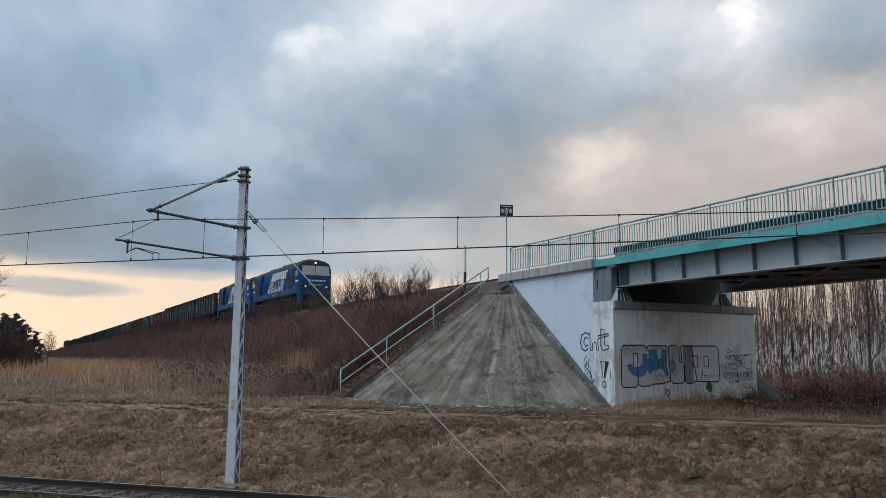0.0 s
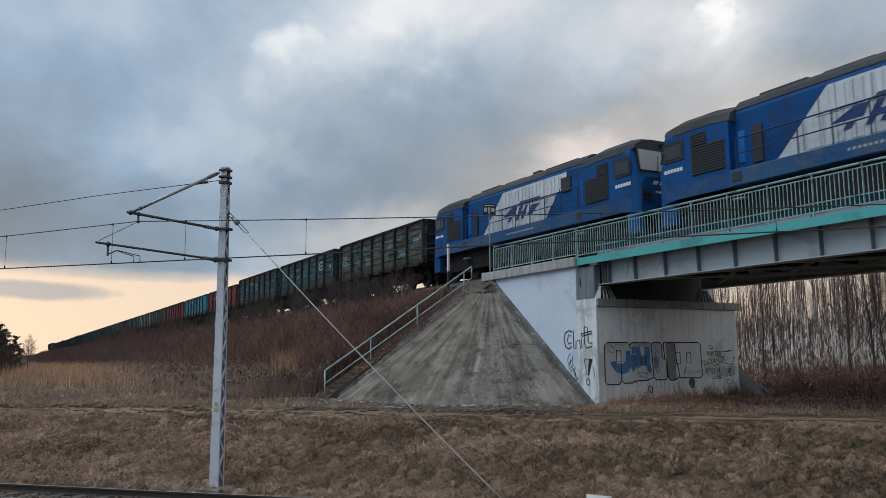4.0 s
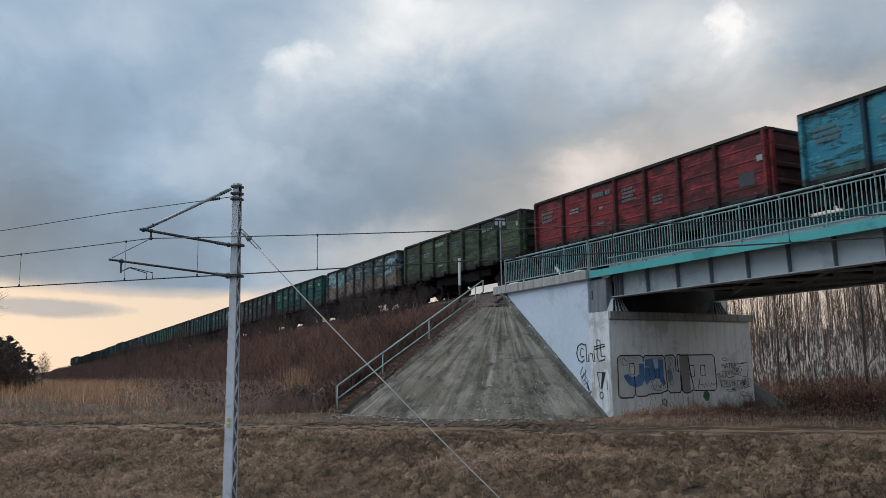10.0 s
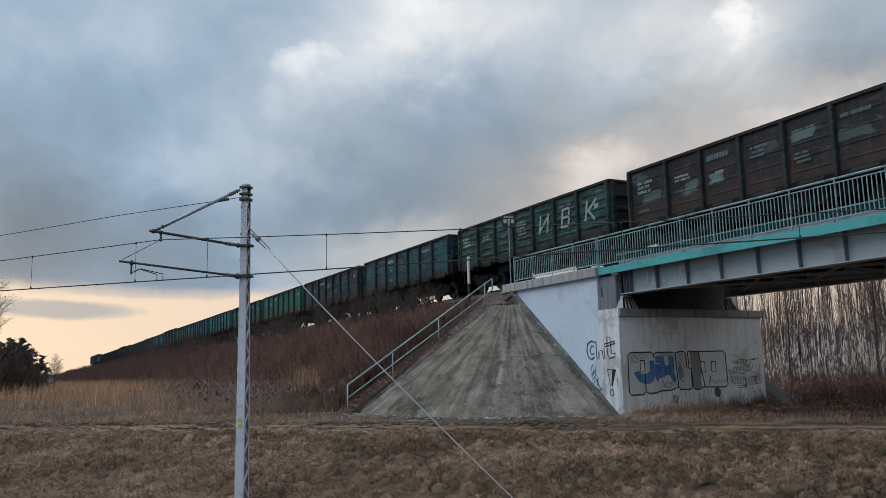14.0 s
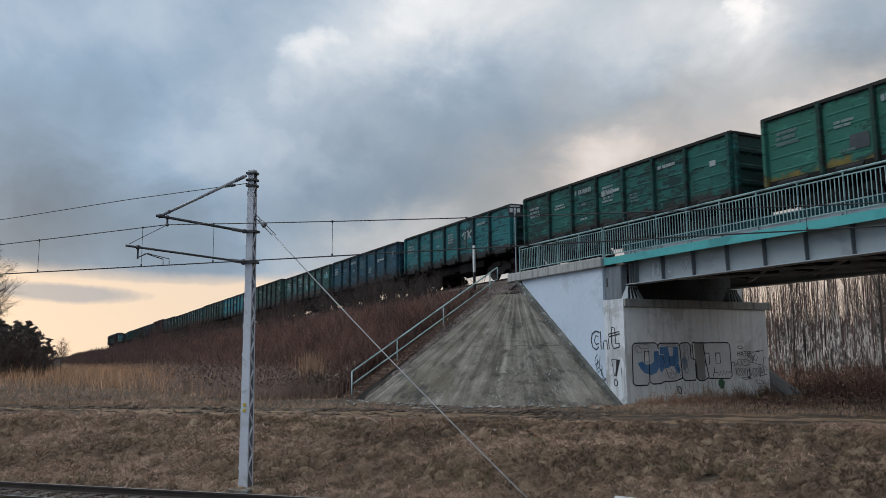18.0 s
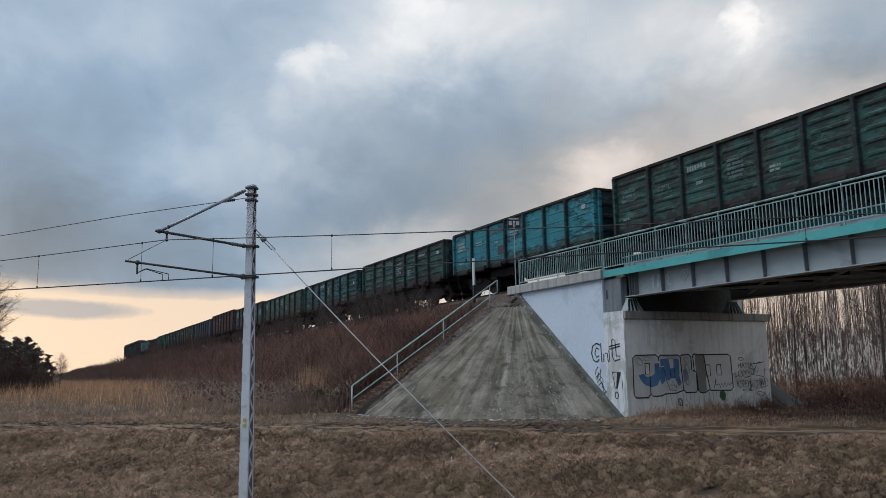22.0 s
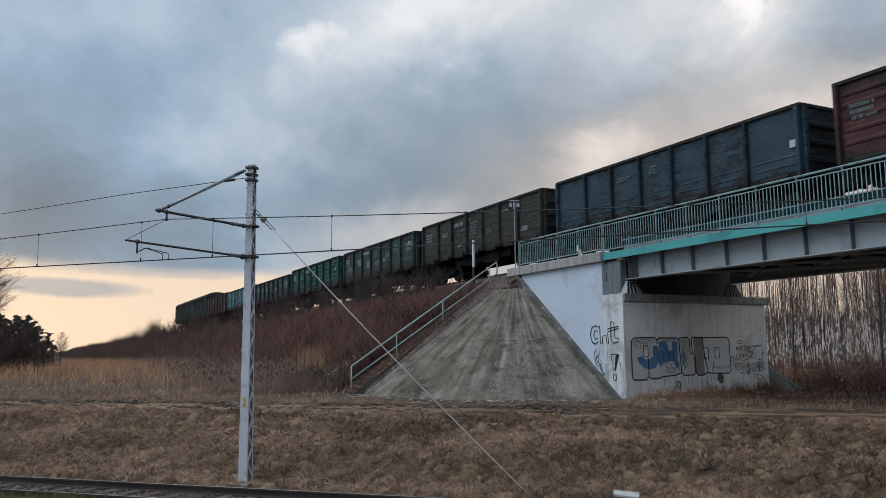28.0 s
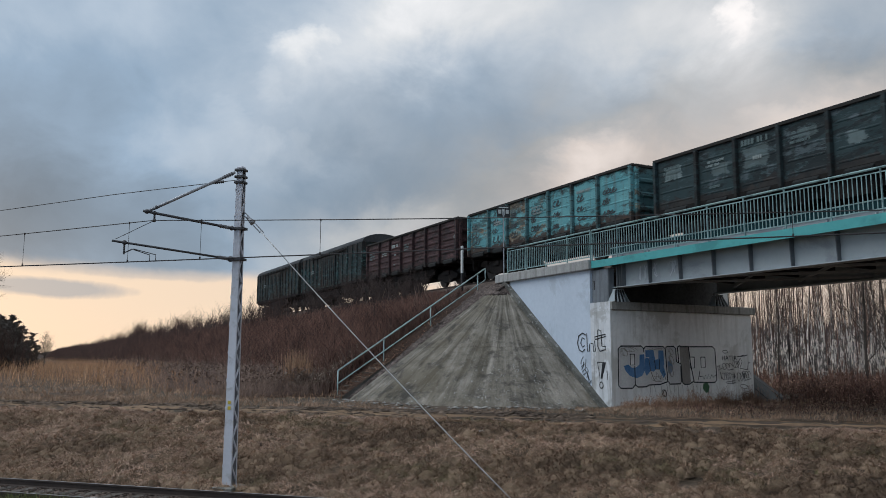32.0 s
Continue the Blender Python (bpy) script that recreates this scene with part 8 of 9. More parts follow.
def hull(sections, close=True):
    bm = bmesh.new()
    rings = []
    for x, half, zb, zs, zt, k in sections:
        pts = [(-half, zb), (-half, zs), (-half * 0.93, zs + (zt - zs) * 0.42), (-half * k, zt - (zt - zs) * 0.16), (-half * 0.3, zt), (half * 0.3, zt), (half * k, zt - (zt - zs) * 0.16), (half * 0.93, zs + (zt - zs) * 0.42), (half, zs), (half, zb)]
        rings.append([bm.verts.new((x, y, z)) for y, z in pts])
    for a, b in zip(rings, rings[1:]):
        for i in range(len(a)):
            j = (i + 1) % len(a)
            bm.faces.new((a[i], a[j], b[j], b[i]))
    if close:
        bm.faces.new(rings[0][::-1])
        bm.faces.new(rings[-1])
    return bm


def locomotive(label, leading=True):
    L = LOCO_LEN
    W = 1.47
    root = thing("diesel_locomotive", -600, TRACK_Y, RAIL_Z, label, "locomotive", "locomotives of the freight train")
    # frame and skirt
    part("frame", soft_box(0.95, L - 0.8, -W, W, 1.42, 1.96, 0.03), M["loco_frame"], root, "dusty blue side frame")
    part("underframe", soft_box(0.9, L - 0.9, -1.1, 1.1, 0.95, 1.43, 0.03), M["chassis"], root)
    part("fuel_tank", soft_box(6.6, 11.2, -1.35, 1.35, 0.35, 1.14, 0.08, 2), M["chassis"], root)
    # front and rear cabs
    for s in (1, -1):
        def X(d):
            return L + 0.2 - d if s > 0 else d
        secs = [section(X(0.62), W * 0.90, 1.30, 2.35, 2.75, 0.8), section(X(0.70), W * 0.94, 1.30, 2.5, 3.0, 0.8), section(X(1.05), W, 1.36, 3.62, 4.22, 0.72), section(X(1.5), W, 1.42, 3.70, 4.38, 0.62), section(X(3.0), W, 1.42, 3.70, 4.38, 0.62), section(X(3.9), W, 1.42, 3.62, 4.26, 0.62)]
        bm = hull(secs if s < 0 else secs[::-1])
        cab = part("front_cab" if s > 0 else "rear_cab", bm, M["loco_blue"], root, "blue cab with sloping front")
        # roof shell, slightly proud
        secs = [section(X(0.90), W * 0.90, 3.84, 3.88, 4.27, 0.68), section(X(1.5), W * 1.008, 3.72, 3.745, 4.45, 0.60), section(X(3.0), W * 1.008, 3.72, 3.745, 4.45, 0.60), section(X(3.95), W * 1.006, 3.64, 3.665, 4.32, 0.60)]
        part("cab_roof", hull(secs if s < 0 else secs[::-1]), M["loco_roof"], root, "dark grey cab roof")
        # windscreen in two panes with a dark surround
        for y0, y1 in ((-1.26, -0.03), (0.03, 1.26)):
            bm = bmesh.new()
            v = [bm.verts.new((X(a), y, z)) for y, z, a in ((y0, 2.98, 0.66), (y1, 2.98, 0.66), (y1 * 0.94, 3.82, 0.86), (y0 * 0.94, 3.82, 0.86))]
            bm.faces.new(v)
            bmesh.ops.solidify(bm, geom=bm.faces[:], thickness=0.02)
            part("windscreen", bm, M["windscreen"] if s > 0 else M["glass"], cab, "large windscreen, front panes pale with sky reflection in their colour")
        bm = bmesh.new()
        v = [bm.verts.new((X(a), y, z)) for y, z, a in ((-1.36, 2.88, 0.672), (1.36, 2.88, 0.672), (1.27, 3.92, 0.90), (-1.27, 3.92, 0.90))]
        bm.faces.new(v)
        bmesh.ops.solidify(bm, geom=bm.faces[:], thickness=0.015)
        part("windscreen_surround", bm, M["black"], cab)
        for y in (-0.45, 0.45):
            part("wiper", bar((X(0.64), y, 2.98), (X(0.78), y + 0.2, 3.6), 0.012, n=4), M["black"], cab)
        lit = s > 0 and leading
        for y in (-1.05, 1.05):
            sg = 1 if y > 0 else -1
            bm = bmesh.new()
            plan = [(X(0.585), 0.80), (X(0.585), 1.30), (X(1.12), 1.487), (X(1.12), 1.38), (X(0.72), 0.80)]
            prism(bm, plan, lambda u, v, w: (u, sg * v, w - (0.05 if v < 1 else 0.0)), (1.82, 2.20))
            part("headlight_housing", bm, M["black"], cab, "black swept-back headlight cluster")
            for k in (-0.11, 0.11):
                part("headlight", bar((X(0.60), y + k, 1.98), (X(0.56), y + k, 1.98), 0.085, n=12), M["lens_warm"] if lit and k * y < 0 else M["glass"], cab)
        part("top_headlight", bar((X(0.92), 0, 4.08), (X(0.92) + s * 0.09, 0, 4.06), 0.075, n=12), M["lens"] if lit else M["glass"], cab, "lit round top headlight")
        part("snowplough", soft_box(X(0.80) - 0.06, X(0.80) + 0.06, -1.3, 1.3, 0.30, 0.85, 0.02), M["chassis"], cab)
        bm = bmesh.new()
        for k in range(5):
            y = -0.75 + 0.33 * k
            v = [bm.verts.new((X(0.608), y + a, 2.42 + b)) for a, b in ((0, 0), (0.26, 0.02), (0.32, 0.17), (0.08, 0.15))]
            bm.faces.new(v)
        bmesh.ops.solidify(bm, geom=bm.faces[:], thickness=0.008)
        tagged(part("emblem", bm, M["white"], cab, "white slanted emblem strokes"), kind="stuff")
        bm = bmesh.new()
        for k in range(8):
            box(bm, X(0.60) - 0.008, X(0.60) + 0.008, -0.6 + 0.15 * k, -0.5 + 0.15 * k, 2.10, 2.18)
        tagged(part("number_bars", bm, M["white"], cab), kind="stuff")
        for side in (-1, 1):
            y = side * (W + 0.004)
            xw = X(1.44)
            part("side_window_frame", soft_box(xw - 0.49, xw + 0.49, min(y, y + side * 0.02), max(y, y + side * 0.02), 2.80, 3.50, 0.02), M["black"], cab)
            part("side_window", soft_box(xw - 0.40, xw + 0.40, min(y, y + side * 0.03), max(y, y + side * 0.03), 2.88, 3.43, 0.03), M["glass"], cab)
            for d0, d1, z0, z1 in ((2.26, 3.72, 2.10, 3.10), (2.24, 2.96, 3.11, 3.56)):
                xa, xb = sorted((X(d0), X(d1)))
                part("louvre_panel", soft_box(xa, xb, min(y, y + side * 0.02), max(y, y + side * 0.02), z0, z1, 0.012), M["grille"], cab, "dark louvred side panel")
                bm = bmesh.new()
                for k in range(int((z1 - z0) / 0.09)):
                    z = z0 + 0.03 + 0.09 * k
                    box(bm, xa + 0.04, xb - 0.04, min(y + side * 0.02, y + side * 0.045), max(y + side * 0.02, y + side * 0.045), z, z + 0.04)
                tagged(part("louvre", bm, M["black"], cab), kind="stuff")
            xa, xb = sorted((X(4.02), X(4.30)))
            yh = side * 1.20
            part("hood_side_door", soft_box(xa, xb, min(yh - side * 0.04, yh), max(yh - side * 0.04, yh), 2.2, 3.28, 0.02), M["loco_light"], cab, "bright blue narrow door")
            pv = [(X(4.5), 1.96), (X(4.5), 2.9), (X(3.95), 3.5), (X(3.9), 1.96)]
            bm = bmesh.new()
            prism(bm, pv if s < 0 else pv[::-1], lambda u, v, w: (u, w, v), (min(side * 1.0, side * 1.165), max(side * 1.0, side * 1.165)))
            part("cab_fairing", bm, M["loco_blue"], cab)
            bm = bmesh.new()
            for k in range(6):
                box(bm, X(1.42) - 0.45 + 0.15 * k, X(1.42) - 0.34 + 0.15 * k, y - 0.004, y + 0.004, 2.42, 2.55)
            tagged(part("number_bars", bm, M["white"], cab), kind="stuff")
            part("door_step", soft_box(X(4.15) - 0.28, X(4.15) + 0.28, min(y, y - side * 0.1), max(y, y - side * 0.1), 1.44, 1.98, 0.02), M["loco_frame"], cab)
            part("step_hole", soft_box(X(4.15) - 0.17, X(4.15) + 0.17, min(y, y + side * 0.01), max(y, y + side * 0.01), 1.56, 1.86, 0.01), M["black"], cab)
            part("ladder_step", soft_box(X(4.15) - 0.24, X(4.15) + 0.24, min(y, y - side * 0.2), max(y, y - side * 0.2), 0.98, 1.03, 0.01), M["galv"], cab, "worn steel step")
            part("buffer_step", soft_box(X(1.0) - 0.32, X(1.0) + 0.32, min(side * 1.1, side * 1.42), max(side * 1.1, side * 1.42), 0.55, 1.355, 0.03), M["loco_blue"], cab)
    # engine hood, narrower than the cabs
    h = 1.16
    bm = hull([section(3.9, h, 1.95, 3.86, 4.36, 0.74), section(L - 3.7, h, 1.95, 3.86, 4.36, 0.74)])
    part("engine_hood", bm, M["loco_blue"], root, "long blue engine hood")
    bm = hull([section(3.92, h * 0.97, 4.0, 4.03, 4.41, 0.78), section(L - 3.72, h * 0.97, 4.0, 4.03, 4.41, 0.78)])
    part("hood_roof", bm, M["loco_roof"], root, "dark grey hood roof with vents")
    for k, (x0, x1, z1) in enumerate(((4.6, 6.4, 4.48), (6.9, 8.6, 4.44), (9.2, 9.8, 4.52), (10.2, 12.6, 4.46))):
        part("roof_vent", soft_box(x0, x1, -0.75, 0.75, 4.25, z1, 0.04), M["loco_roof"], root)
    for side in (-1, 1):
        y = side * h

        def slab_y(a, b):
            return (min(y + side * a, y + side * b), max(y + side * a, y + side * b))
        # white slanted field with hood doors
        bm = bmesh.new()
        ya, yb = slab_y(0.004, 0.02)
        pts = [(5.45, 1.98), (10.68, 1.98), (12.37, 3.84), (7.33, 3.84)]
        prism(bm, pts, lambda u, v, w: (u, w, v), (ya, yb))
        part("white_field", bm, M["loco_white"], root, "white slanted livery field")
        for i in range(9):
            x = 7.4 + 0.56 * i
            part("hood_door", soft_box(x, x + 0.48, *slab_y(0.02, 0.045), 3.02, 3.76, 0.012), M["loco_white"], root)
        for i in range(7):
            x = 6.6 + 0.62 * i
            part("hood_door", soft_box(x, x + 0.54, *slab_y(0.02, 0.04), 2.06, 2.94, 0.012), M["loco_white"], root)
        # dark blue slanted emblem: two wedges and plain strokes between them
        ya, yb = slab_y(0.046, 0.054)
        for k, pts in enumerate(([(7.35, 2.62), (8.35, 2.62), (8.6, 2.98), (8.15, 2.98)], [(9.35, 2.42), (9.7, 2.42), (10.35, 2.86), (9.75, 2.86)],
                                 [(8.7, 3.02), (10.3, 3.02), (10.42, 3.16), (8.85, 3.16)], [(7.75, 2.36), (8.0, 2.36), (8.15, 2.56), (7.9, 2.56)],
                                 [(8.42, 2.34), (8.62, 2.34), (9.05, 2.96), (8.82, 2.96)], [(8.85, 2.34), (9.05, 2.34), (9.45, 2.92), (9.25, 2.92)], [(8.75, 2.58), (9.2, 2.58), (9.28, 2.70), (8.84, 2.70)])):
            bm = bmesh.new()
            prism(bm, pts, lambda u, v, w_: (u, w_, v), (ya + side * 0.001 * k, yb + side * 0.001 * k))
            part("logo_stroke", bm, M["loco_dark"], root)
        for i in range(10):
            x = 6.5 + 0.56 * i
            zb = max(2.04, 2.02 + (x - 10.7) * 1.12)
            zt = min(3.78, 2.0 + (x - 5.45) * 0.99)
            part("door_seam", soft_box(x - 0.05, x - 0.028, *slab_y(0.046, 0.050), zb, zt, 0.002), M["seam"], root)
        part("door_seam", soft_box(6.9, 11.6, *slab_y(0.046, 0.050), 2.965, 2.99, 0.002), M["seam"], root)
        for x0, x1, z0, z1 in ((4.6, 5.0, 2.1, 3.3), (11.95, 12.62, 2.98, 3.62)):
            part("hood_grille", soft_box(x0, x1, *slab_y(0.004, 0.06), z0, z1, 0.01), M["black"], root)
        # walkway rail
        rail = part("walkway_rail", bar((4.0, side * 1.40, 2.98), (L - 4.0, side * 1.40, 2.98), 0.026), M["rail_dark"], root)
        part("middle_rail", bar((4.0, side * 1.40, 2.48), (L - 4.0, side * 1.40, 2.48), 0.022), M["rail_dark"], rail)
        for i in range(9):
            x = 4.1 + (L - 8.2) * i / 8
            part("rail_post", bar((x, side * 1.40, 1.96), (x, side * 1.40, 2.98), 0.024), M["rail_dark"], rail)
        bm = bmesh.new()
        for i in range(14):
            x = 8.0 + 0.16 * i
            box(bm, x, x + 0.1, side * W - 0.006, side * W + 0.006, 1.66, 1.74)
        tagged(part("frame_marks", bm, M["stencil"], root), kind="stuff")
    for x, turn in ((L, 180), (0, 0)):
        c = part("coupler", COUPLER, None, root)
        c.matrix_basis = pose(x, 0, 0, 0, 0, turn)
    for c in (4.1, L - 4.1):
        b = part("bogie", LOCO_BOGIE, None, root)
        b.location.x = c
        for k in (-2.1, 0, 2.1):
            w = part("wheelset", WHEEL, None, b)
            w.location.x = k
    return root


def loco_bogie():
    bm = bmesh.new()
    for s in (-1, 1):
        y0, y1 = (s * 0.98, s * 1.2) if s > 0 else (s * 1.2, s * 0.98)
        prism(bm, [(-2.7, 0.8), (-2.6, 0.45), (2.6, 0.45), (2.7, 0.8), (2.2, 0.98), (-2.2, 0.98)], lambda u, v, w: (u, w, v), (y0, y1))
        for k in (-2.1, 0, 2.1):
            box(bm, k - 0.2, k + 0.2, y0 - 0.02, y1 + 0.02, 0.3, 0.6)
        for k in (-1.5, -0.6, 0.6, 1.5):
            tube(bm, (k, s * 1.1, 0.5), (k, s * 1.1, 1.0), 0.11, n=8)
    box(bm, -0.5, 0.5, -1.0, 1.0, 0.6, 0.98)
    return finish(bm, "bogie_frame", M["chassis"])


M["loco_dark"] = material("navy_emblem_paint", (0.006, 0.03, 0.13), (0.012, 0.045, 0.17), 1.0, 0.6, bump=0.02)
M["seam"] = plain("dark_panel_joint", (0.12, 0.13, 0.14), 0.8)
M["rail_dark"] = plain("dark_blue_handrail", (0.008, 0.03, 0.09), 0.6)
M["grille"] = material("dark_grille", (0.016, 0.018, 0.024), (0.035, 0.038, 0.046), 3.0, 0.7, bump=0.1)
LOCO_BOGIE = loco_bogie()


def graffiti():
    """Sprayed block letters and tags on the breast wall and the wing wall."""
    art = thing("graffiti", FACE_X, WALL_Y, 1.2, "silver and blue block-letter graffiti with black outlines", "graffiti")

    def on_face(y, z, lift):
        return (0.004 + lift, y - WALL_Y, z - 1.2)

    def on_side(x, z, lift):
        return (x - FACE_X, (-0.016 if x > BACK_X else -0.006) - lift, z - 1.2)

    def field(pts, mat, lift, where=on_face, name="fill"):
        bm = bmesh.new()
        a = [bm.verts.new(where(u, v, lift)) for u, v in pts]
        b = [bm.verts.new(where(u, v, lift + 0.0015)) for u, v in pts]
        bm.faces.new(a)
        bm.faces.new(b)
        for i in range(len(a)):
            bm.faces.new((a[i], a[i - 1], b[i - 1], b[i]))
        part(name, bm, mat, art)

    def stroke(pts, w=0.05, lift=0.008, where=on_face, mat=None, name="outline"):
        bm = bmesh.new()
        w *= 0.78
        L, R = [], []
        P = [Vector(p) for p in pts]
        for i, p in enumerate(P):
            d = (P[min(i + 1, len(P) - 1)] - P[max(i - 1, 0)]).normalized()
            n = Vector((-d.y, d.x)) * w / 2
            L.append(p + n)
            R.append(p - n)
        rows_ = [[bm.verts.new(where(q.x, q.y, lift + k)) for q in side] for side in (L, R) for k in (0.0, 0.0015)]
        for i in range(len(P) - 1):
            bm.faces.new((rows_[1][i], rows_[1][i + 1], rows_[3][i + 1], rows_[3][i]))
            bm.faces.new((rows_[0][i], rows_[0][i + 1], rows_[1][i + 1], rows_[1][i]))
            bm.faces.new((rows_[2][i], rows_[2][i + 1], rows_[3][i + 1], rows_[3][i]))
        part(name, bm, mat or M["ink"], art)

    def rounded(y0, y1, z0, z1, r=0.16):
        pts = []
        for cy, cz, a0 in ((y1 - r, z1 - r, 0), (y0 + r, z1 - r, 90), (y0 + r, z0 + r, 180), (y1 - r, z0 + r, 270)):
            pts += [(cy + r * math.cos(radians(a0 + k * 30)), cz + r * math.sin(radians(a0 + k * 30))) for k in range(4)]
        return pts

    def closed(pts):
        return pts + pts[:2]
    # the piece is drawn on its own grid: u to the right, v down
    def at(u, v):
        return 19.17 + (u - 255) * 0.00944, 3.64 - (v - 105) * 0.00674

    def run(pts):
        return [at(u, v) for u, v in pts]

    def loops(u, v, w, h, turns, drift=0.0):
        return run([(u + drift * k / 24 + w * math.cos(k * turns * 0.26) * (1 - k / 60), v + h * math.sin(k * turns * 0.26 + 0.5)) for k in range(25)])
    # four joined letters with rounded corners
    field(run([(262, 122), (275, 108), (372, 106), (386, 118), (386, 210), (338, 218), (338, 318), (326, 334), (268, 332), (258, 320)]), M["silver_ink"], 0.0)
    field(run([(344, 222), (386, 214), (390, 108), (496, 108), (506, 300), (470, 314), (410, 316), (396, 328), (352, 326), (342, 312)]), M["silver_ink"], 0.002)
    field(run([(500, 108), (548, 106), (556, 122), (556, 196), (576, 200), (576, 312), (514, 316), (506, 300)]), M["silver_ink"], 0.0)
    field(run([(578, 106), (626, 106), (634, 300), (620, 318), (592, 316), (584, 300), (580, 212)]), M["brown_ink"], 0.0)
    field(run([(630, 106), (762, 106), (772, 120), (774, 296), (762, 308), (640, 306), (632, 290)]), M["chalk_ink"], 0.002)
    for pts in ([(338, 318), (326, 334), (268, 333), (257, 318), (259, 122), (272, 107), (374, 105), (387, 118), (388, 140)],
                [(340, 216), (340, 316), (354, 328), (396, 327), (410, 318), (470, 315), (510, 300)],
                [(388, 120), (398, 107), (490, 107), (500, 118), (508, 300)], [(502, 112), (512, 106), (546, 105), (556, 118), (558, 192), (568, 196)],
                [(512, 300), (520, 315), (574, 314), (580, 304), (580, 216)], [(566, 110), (570, 198), (582, 202)], [(566, 108), (580, 100), (584, 106), (626, 105)],
                [(582, 206), (586, 304), (598, 318), (622, 318), (640, 306), (650, 300)], [(626, 106), (634, 200), (650, 300)],
                [(626, 106), (760, 104), (774, 118), (778, 296), (764, 310), (650, 306)]):
        stroke(run(pts), 0.06)
    for a, b, c, d in ((318, 150, 340, 208), (692, 164, 716, 222), (632, 164, 656, 226)):
        field(run([(a, b), (c, b), (c, d), (a, d)]), M["pale_wall"], 0.004)
        stroke(closed(run([(a, b), (c, b), (c, d), (a, d)])), 0.05)
    # blue hook and blue figure over the second letter
    field(run([(284, 214), (308, 206), (326, 224), (346, 222), (364, 206), (366, 152), (390, 150), (392, 236), (376, 268), (348, 280), (316, 268), (296, 244)]), M["blue_ink"], 0.006)
    field(run([(396, 128), (438, 126), (446, 180), (462, 176), (464, 128), (490, 128), (492, 210), (474, 236), (448, 232), (436, 246), (420, 240), (414, 166), (396, 168)]), M["blue_ink"], 0.006)
    field(run([(392, 172), (412, 170), (418, 244), (400, 268), (392, 250)]), M["blue_ink"], 0.006)
    field(run([(468, 240), (488, 214), (500, 260), (486, 280)]), M["blue_ink"], 0.006)
    field(run([(510, 190), (530, 182), (540, 230), (524, 260), (512, 250)]), M["faint_blue"], 0.006)
    stroke(run([(442, 182), (446, 232), (466, 232), (468, 178)]), 0.04, 0.0095)
    stroke(run([(412, 172), (420, 240), (440, 300), (452, 250), (470, 285), (486, 240), (498, 290)]), 0.03, 0.0095)
    rng = np.random.RandomState(12)
    for u, v, w, h, n, dr in ((285, 140, 20, 22, 3, 10), (300, 125, 26, 12, 2, 40), (440, 285, 26, 16, 3, 30), (528, 135, 14, 18, 3, 6), (530, 180, 16, 26, 4, 4), (524, 245, 14, 30, 3, 8),
                              (602, 130, 14, 14, 3, 6), (604, 170, 15, 20, 3, 2), (608, 225, 16, 24, 3, 4), (612, 280, 14, 18, 2, 4), (430, 120, 40, 6, 2, 40)):
        stroke(loops(u, v, w, h, n, dr), 0.022, 0.0095, mat=M["brown_ink"], name="scribble")
    for k in range(12):
        u = 420 + 24 * k + rng.uniform(-10, 10)
        stroke(run([(u, 316), (u + rng.uniform(-5, 8), 340), (u + rng.uniform(-5, 8), 316 + rng.uniform(40, 85))]), 0.022, mat=M["brown_ink"], name="drip")
    stroke(loops(484, 365, 12, 20, 2, 10), 0.03, 0.0095, name="tag")
    # tags beside the letters
    for u, v, w, h, n, dr in ((812, 212, 10, 12, 3, 55), (880, 205, 12, 20, 3, 30), (812, 275, 12, 22, 4, 50), (868, 290, 8, 28, 2, 18), (900, 280, 12, 26, 3, 50), (930, 265, 10, 20, 3, 45), (930, 335, 28, 12, 1, 10), (840, 312, 30, 6, 1, 30)):
        stroke(loops(u, v, w, h, n, dr), 0.024, 0.0095, name="tag")
    for pts in ([(782, 222), (800, 208), (790, 240), (812, 226), (826, 238), (836, 226), (850, 240), (880, 232)], [(900, 205), (920, 170), (930, 190), (916, 228), (960, 238), (968, 190), (978, 198)],
                [(920, 160), (940, 150), (944, 160)], [(800, 250), (806, 290)], [(878, 250), (884, 300), (866, 302)], [(940, 256), (944, 300), (980, 290)], [(900, 160), (932, 158), (965, 150)]):
        stroke(run(pts), 0.036, 0.0095, name="tag")
    stroke(closed([(24.62 + 0.14 * math.cos(a), 3.46 + 0.06 * math.sin(a)) for a in np.linspace(0, 5.8, 9)]), 0.03, name="tag")
    stroke(run([(672, 296), (684, 244), (680, 276), (700, 272), (706, 292), (716, 266), (722, 290), (732, 264), (740, 288), (752, 262), (756, 280), (772, 268)]), 0.036, 0.0095, name="tag")
    field(run([(702, 316), (722, 308), (736, 330), (730, 364), (714, 368), (698, 344)]), M["green_ink"], 0.003)
    font = bpy.data.curves.new("word", "FONT")
    font.body, font.size, font.extrude = "HATER", 0.27, 0.001
    tmp = new("word", font)
    me = bpy.data.meshes.new_from_object(tmp)
    bpy.data.objects.remove(tmp)
    me.materials.append(M["ink"])
    ob = part("word", me, None, art)
    ob.matrix_basis = pose(0.012, 24.42 - WALL_Y, 3.12 - 1.2, 90, 0, 90)
    # letters and exclamation mark on the side faces
    side = dict(where=on_side)
    stroke([(-24.30, 4.06), (-24.50, 4.13), (-24.74, 4.03), (-24.82, 3.76), (-24.72, 3.50), (-24.52, 3.42), (-24.36, 3.52)], 0.06, **side)
    stroke([(-24.36, 3.90), (-24.52, 3.96), (-24.62, 3.76), (-24.52, 3.60), (-24.36, 3.66)], 0.05, **side)
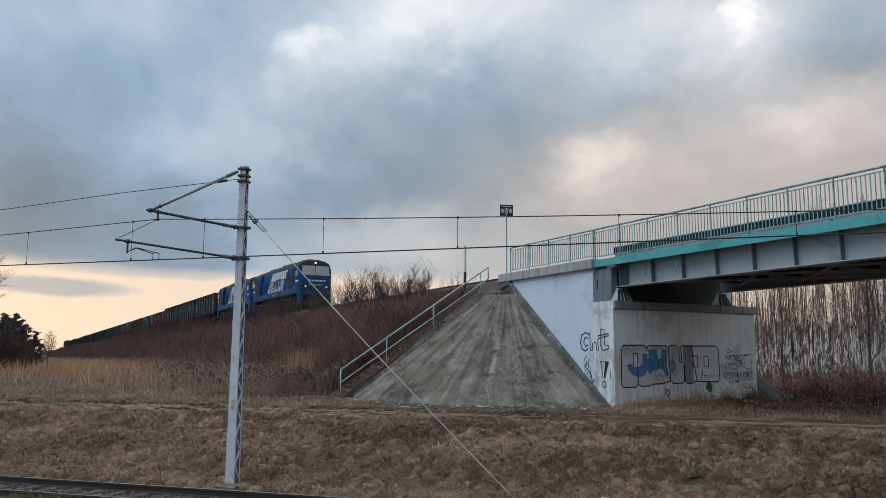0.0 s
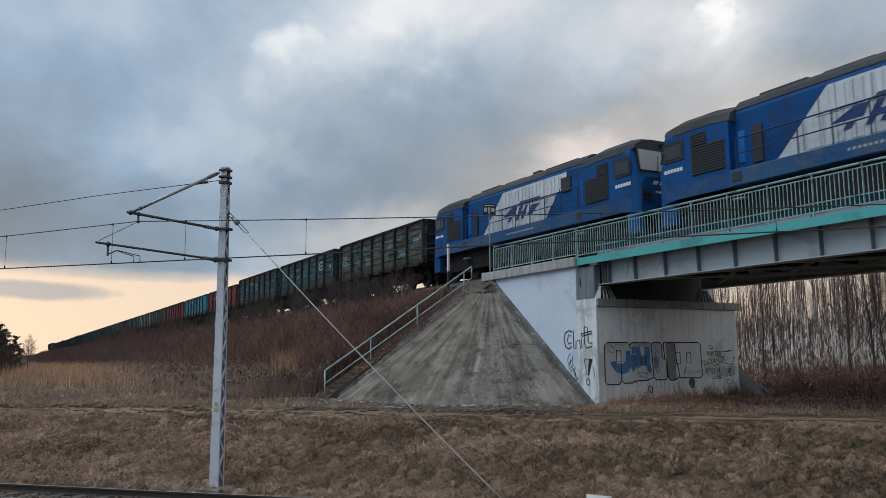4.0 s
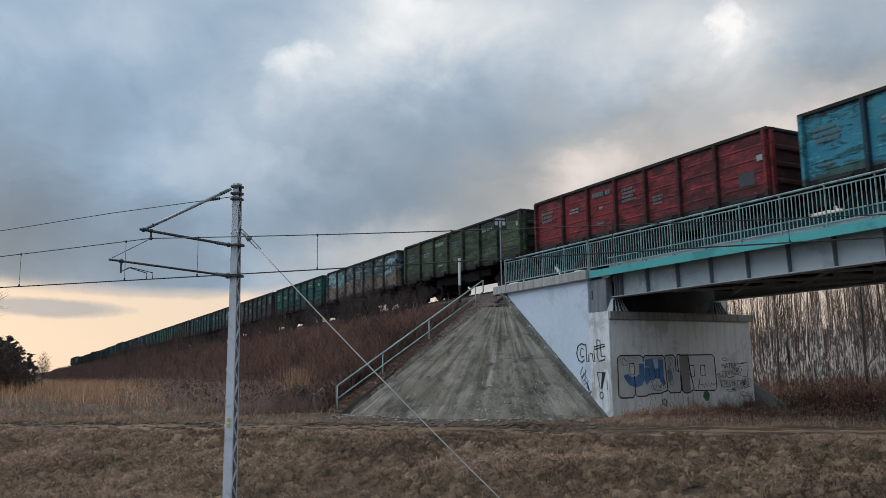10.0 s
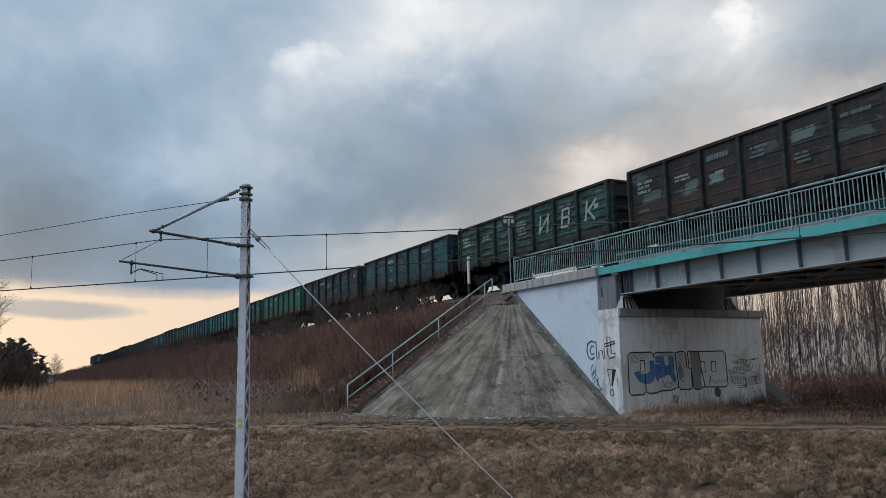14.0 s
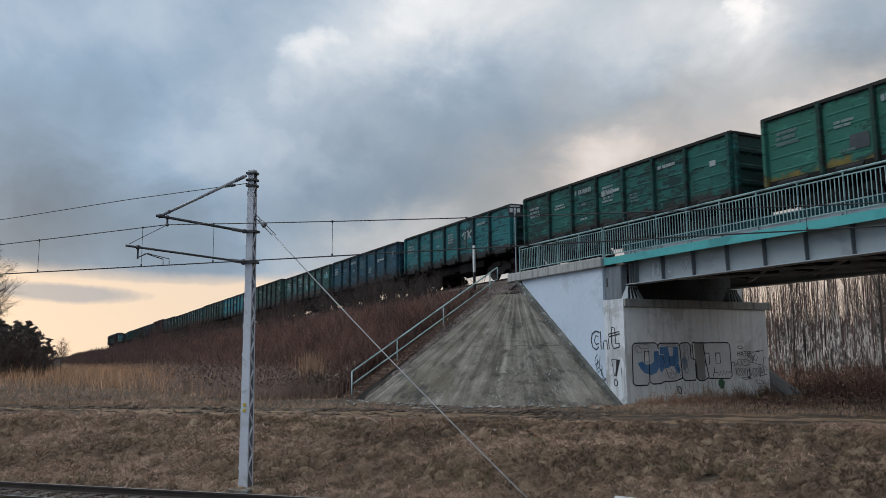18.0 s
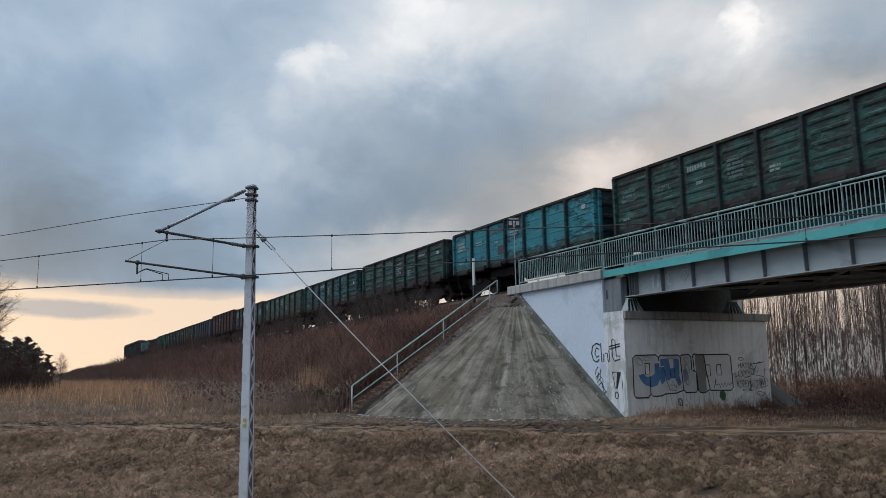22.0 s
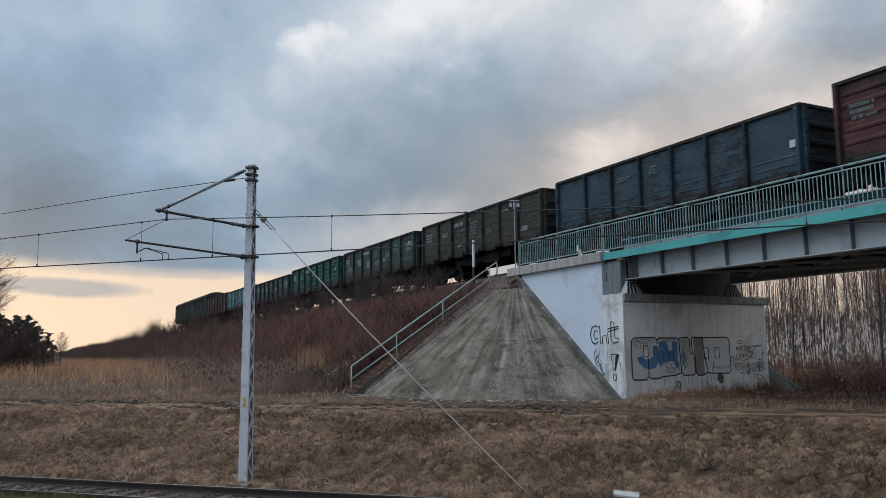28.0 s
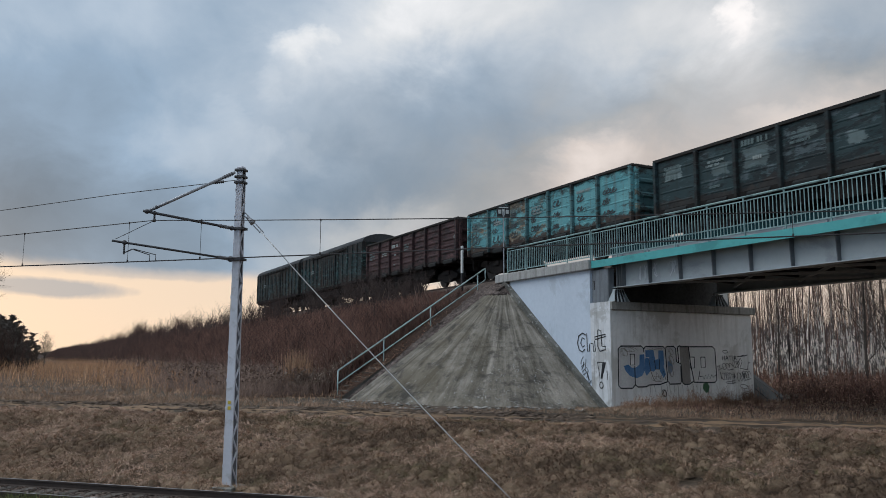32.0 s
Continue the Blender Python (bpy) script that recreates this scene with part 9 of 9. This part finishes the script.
    stroke([(-24.24, 4.12), (-24.22, 3.44), (-24.10, 3.44), (-24.08, 3.72)], 0.05, **side)
    for where in (on_side,):
        stroke([(-23.99, 3.74), (-23.86, 3.74), (-23.82, 3.42), (-23.72, 3.44), (-23.76, 3.84)], 0.05, where=where)
        stroke([(-23.56, 4.22), (-23.58, 3.62), (-23.46, 3.44), (-23.14, 3.50), (-23.12, 3.62), (-23.34, 3.62), (-23.38, 4.2), (-23.56, 4.24)], 0.05, where=where)
        stroke([(-23.74, 3.98), (-23.72, 3.88), (-23.10, 3.98), (-23.12, 4.06), (-23.74, 3.98)], 0.05, where=where)
        field([(-23.34, 3.04), (-23.14, 3.02), (-23.36, 2.44), (-23.44, 2.46)], M["ink"], 0.006, where)
        stroke([(-23.62, 3.04), (-23.14, 3.03), (-23.38, 2.44), (-23.48, 2.46), (-23.62, 3.04)], 0.035, where=where)
        stroke(closed([(-23.42 + 0.10 * math.cos(a), 2.20 + 0.12 * math.sin(a)) for a in np.linspace(0, 5.8, 9)]), 0.045, where=where)
        stroke([(-23.08, 2.75), (-23.06, 2.4)], 0.03, where=where)
    for k in range(10):
        x = -24.42 + 0.03 * k
        stroke([(x + rng.uniform(-0.25, 0.2), 3.25 - 0.1 * k), (x + rng.uniform(-0.2, 0.2), 3.1 - 0.1 * k), (x + rng.uniform(-0.25, 0.2), 2.95 - 0.1 * k)], 0.035, where=on_side, name="tag")
    # faded scrawl on the girder web
    old = thing("girder_scrawl", -22.0, 19.345, 5.9, "faded white scrawl on the grey girder web", "graffiti")
    for k, (x, w) in enumerate(((0.25, 0.12), (0.55, 0.1), (0.95, 0.3), (1.75, 0.35))):
        bm = bmesh.new()
        for i in range(8):
            tube(bm, (x + rng.uniform(0, w), 0, rng.uniform(0.05, 0.6)), (x + rng.uniform(0, w), 0, rng.uniform(0.05, 0.6)), 0.018, n=4)
        part("scrawl", bm, M["pale_ink"], old)


# wagons that stand taller or lower than the rest
RIMS = {1: 3.76, 2: 3.75, 3: 3.76, 19: 3.64, 22: 3.40, 23: 3.36, 25: 3.68, 27: 3.49, 28: 3.46, 30: 3.30, 32: 3.58}
TRAIN = []


def build_train():
    for i, (key, kind, label) in enumerate(WAGONS):
        TRAIN.append((covered_wagon(i, key, label) if kind == 2 else open_wagon(i, key, kind, label, RIMS.get(i + 1, RIM)), wagon_offset(i)))
    special_marks([w for w, off in TRAIN])
    a = locomotive("blue diesel locomotive with white slanted side panel, lit lamp")
    TRAIN.append((a, wagon_offset(0) + PITCH - 0.3 + LOCO_LEN))
    b = locomotive("second blue diesel locomotive coupled behind the first", False)
    TRAIN.append((b, wagon_offset(0) + PITCH - 0.3))


def wagon_offset(i):
    return -PITCH * i - (0.48 * (i - 31) if i > 31 else 0.0) + {13: 0.12, 17: 0.40}.get(i, 0.0)


# rear end of the first wagon's body along x, second by second where it is known
RUN = [(0, -113.2), (3, -67.25), (6, -21.17), (9, 25.07), (13, 86.53), (16, 132.7), (19, 179.08), (23, 241.6), (26, 288.3), (28, 319.4), (32, 381.98)]


def motions():
    """The train rolls by at a little over fifteen metres a second."""
    for ob, off in TRAIN:
        walk(ob, [(t, pose(s - BODY0 + off, TRACK_Y, RAIL_Z)) for t, s in RUN])


graffiti()
build_train()
motions()
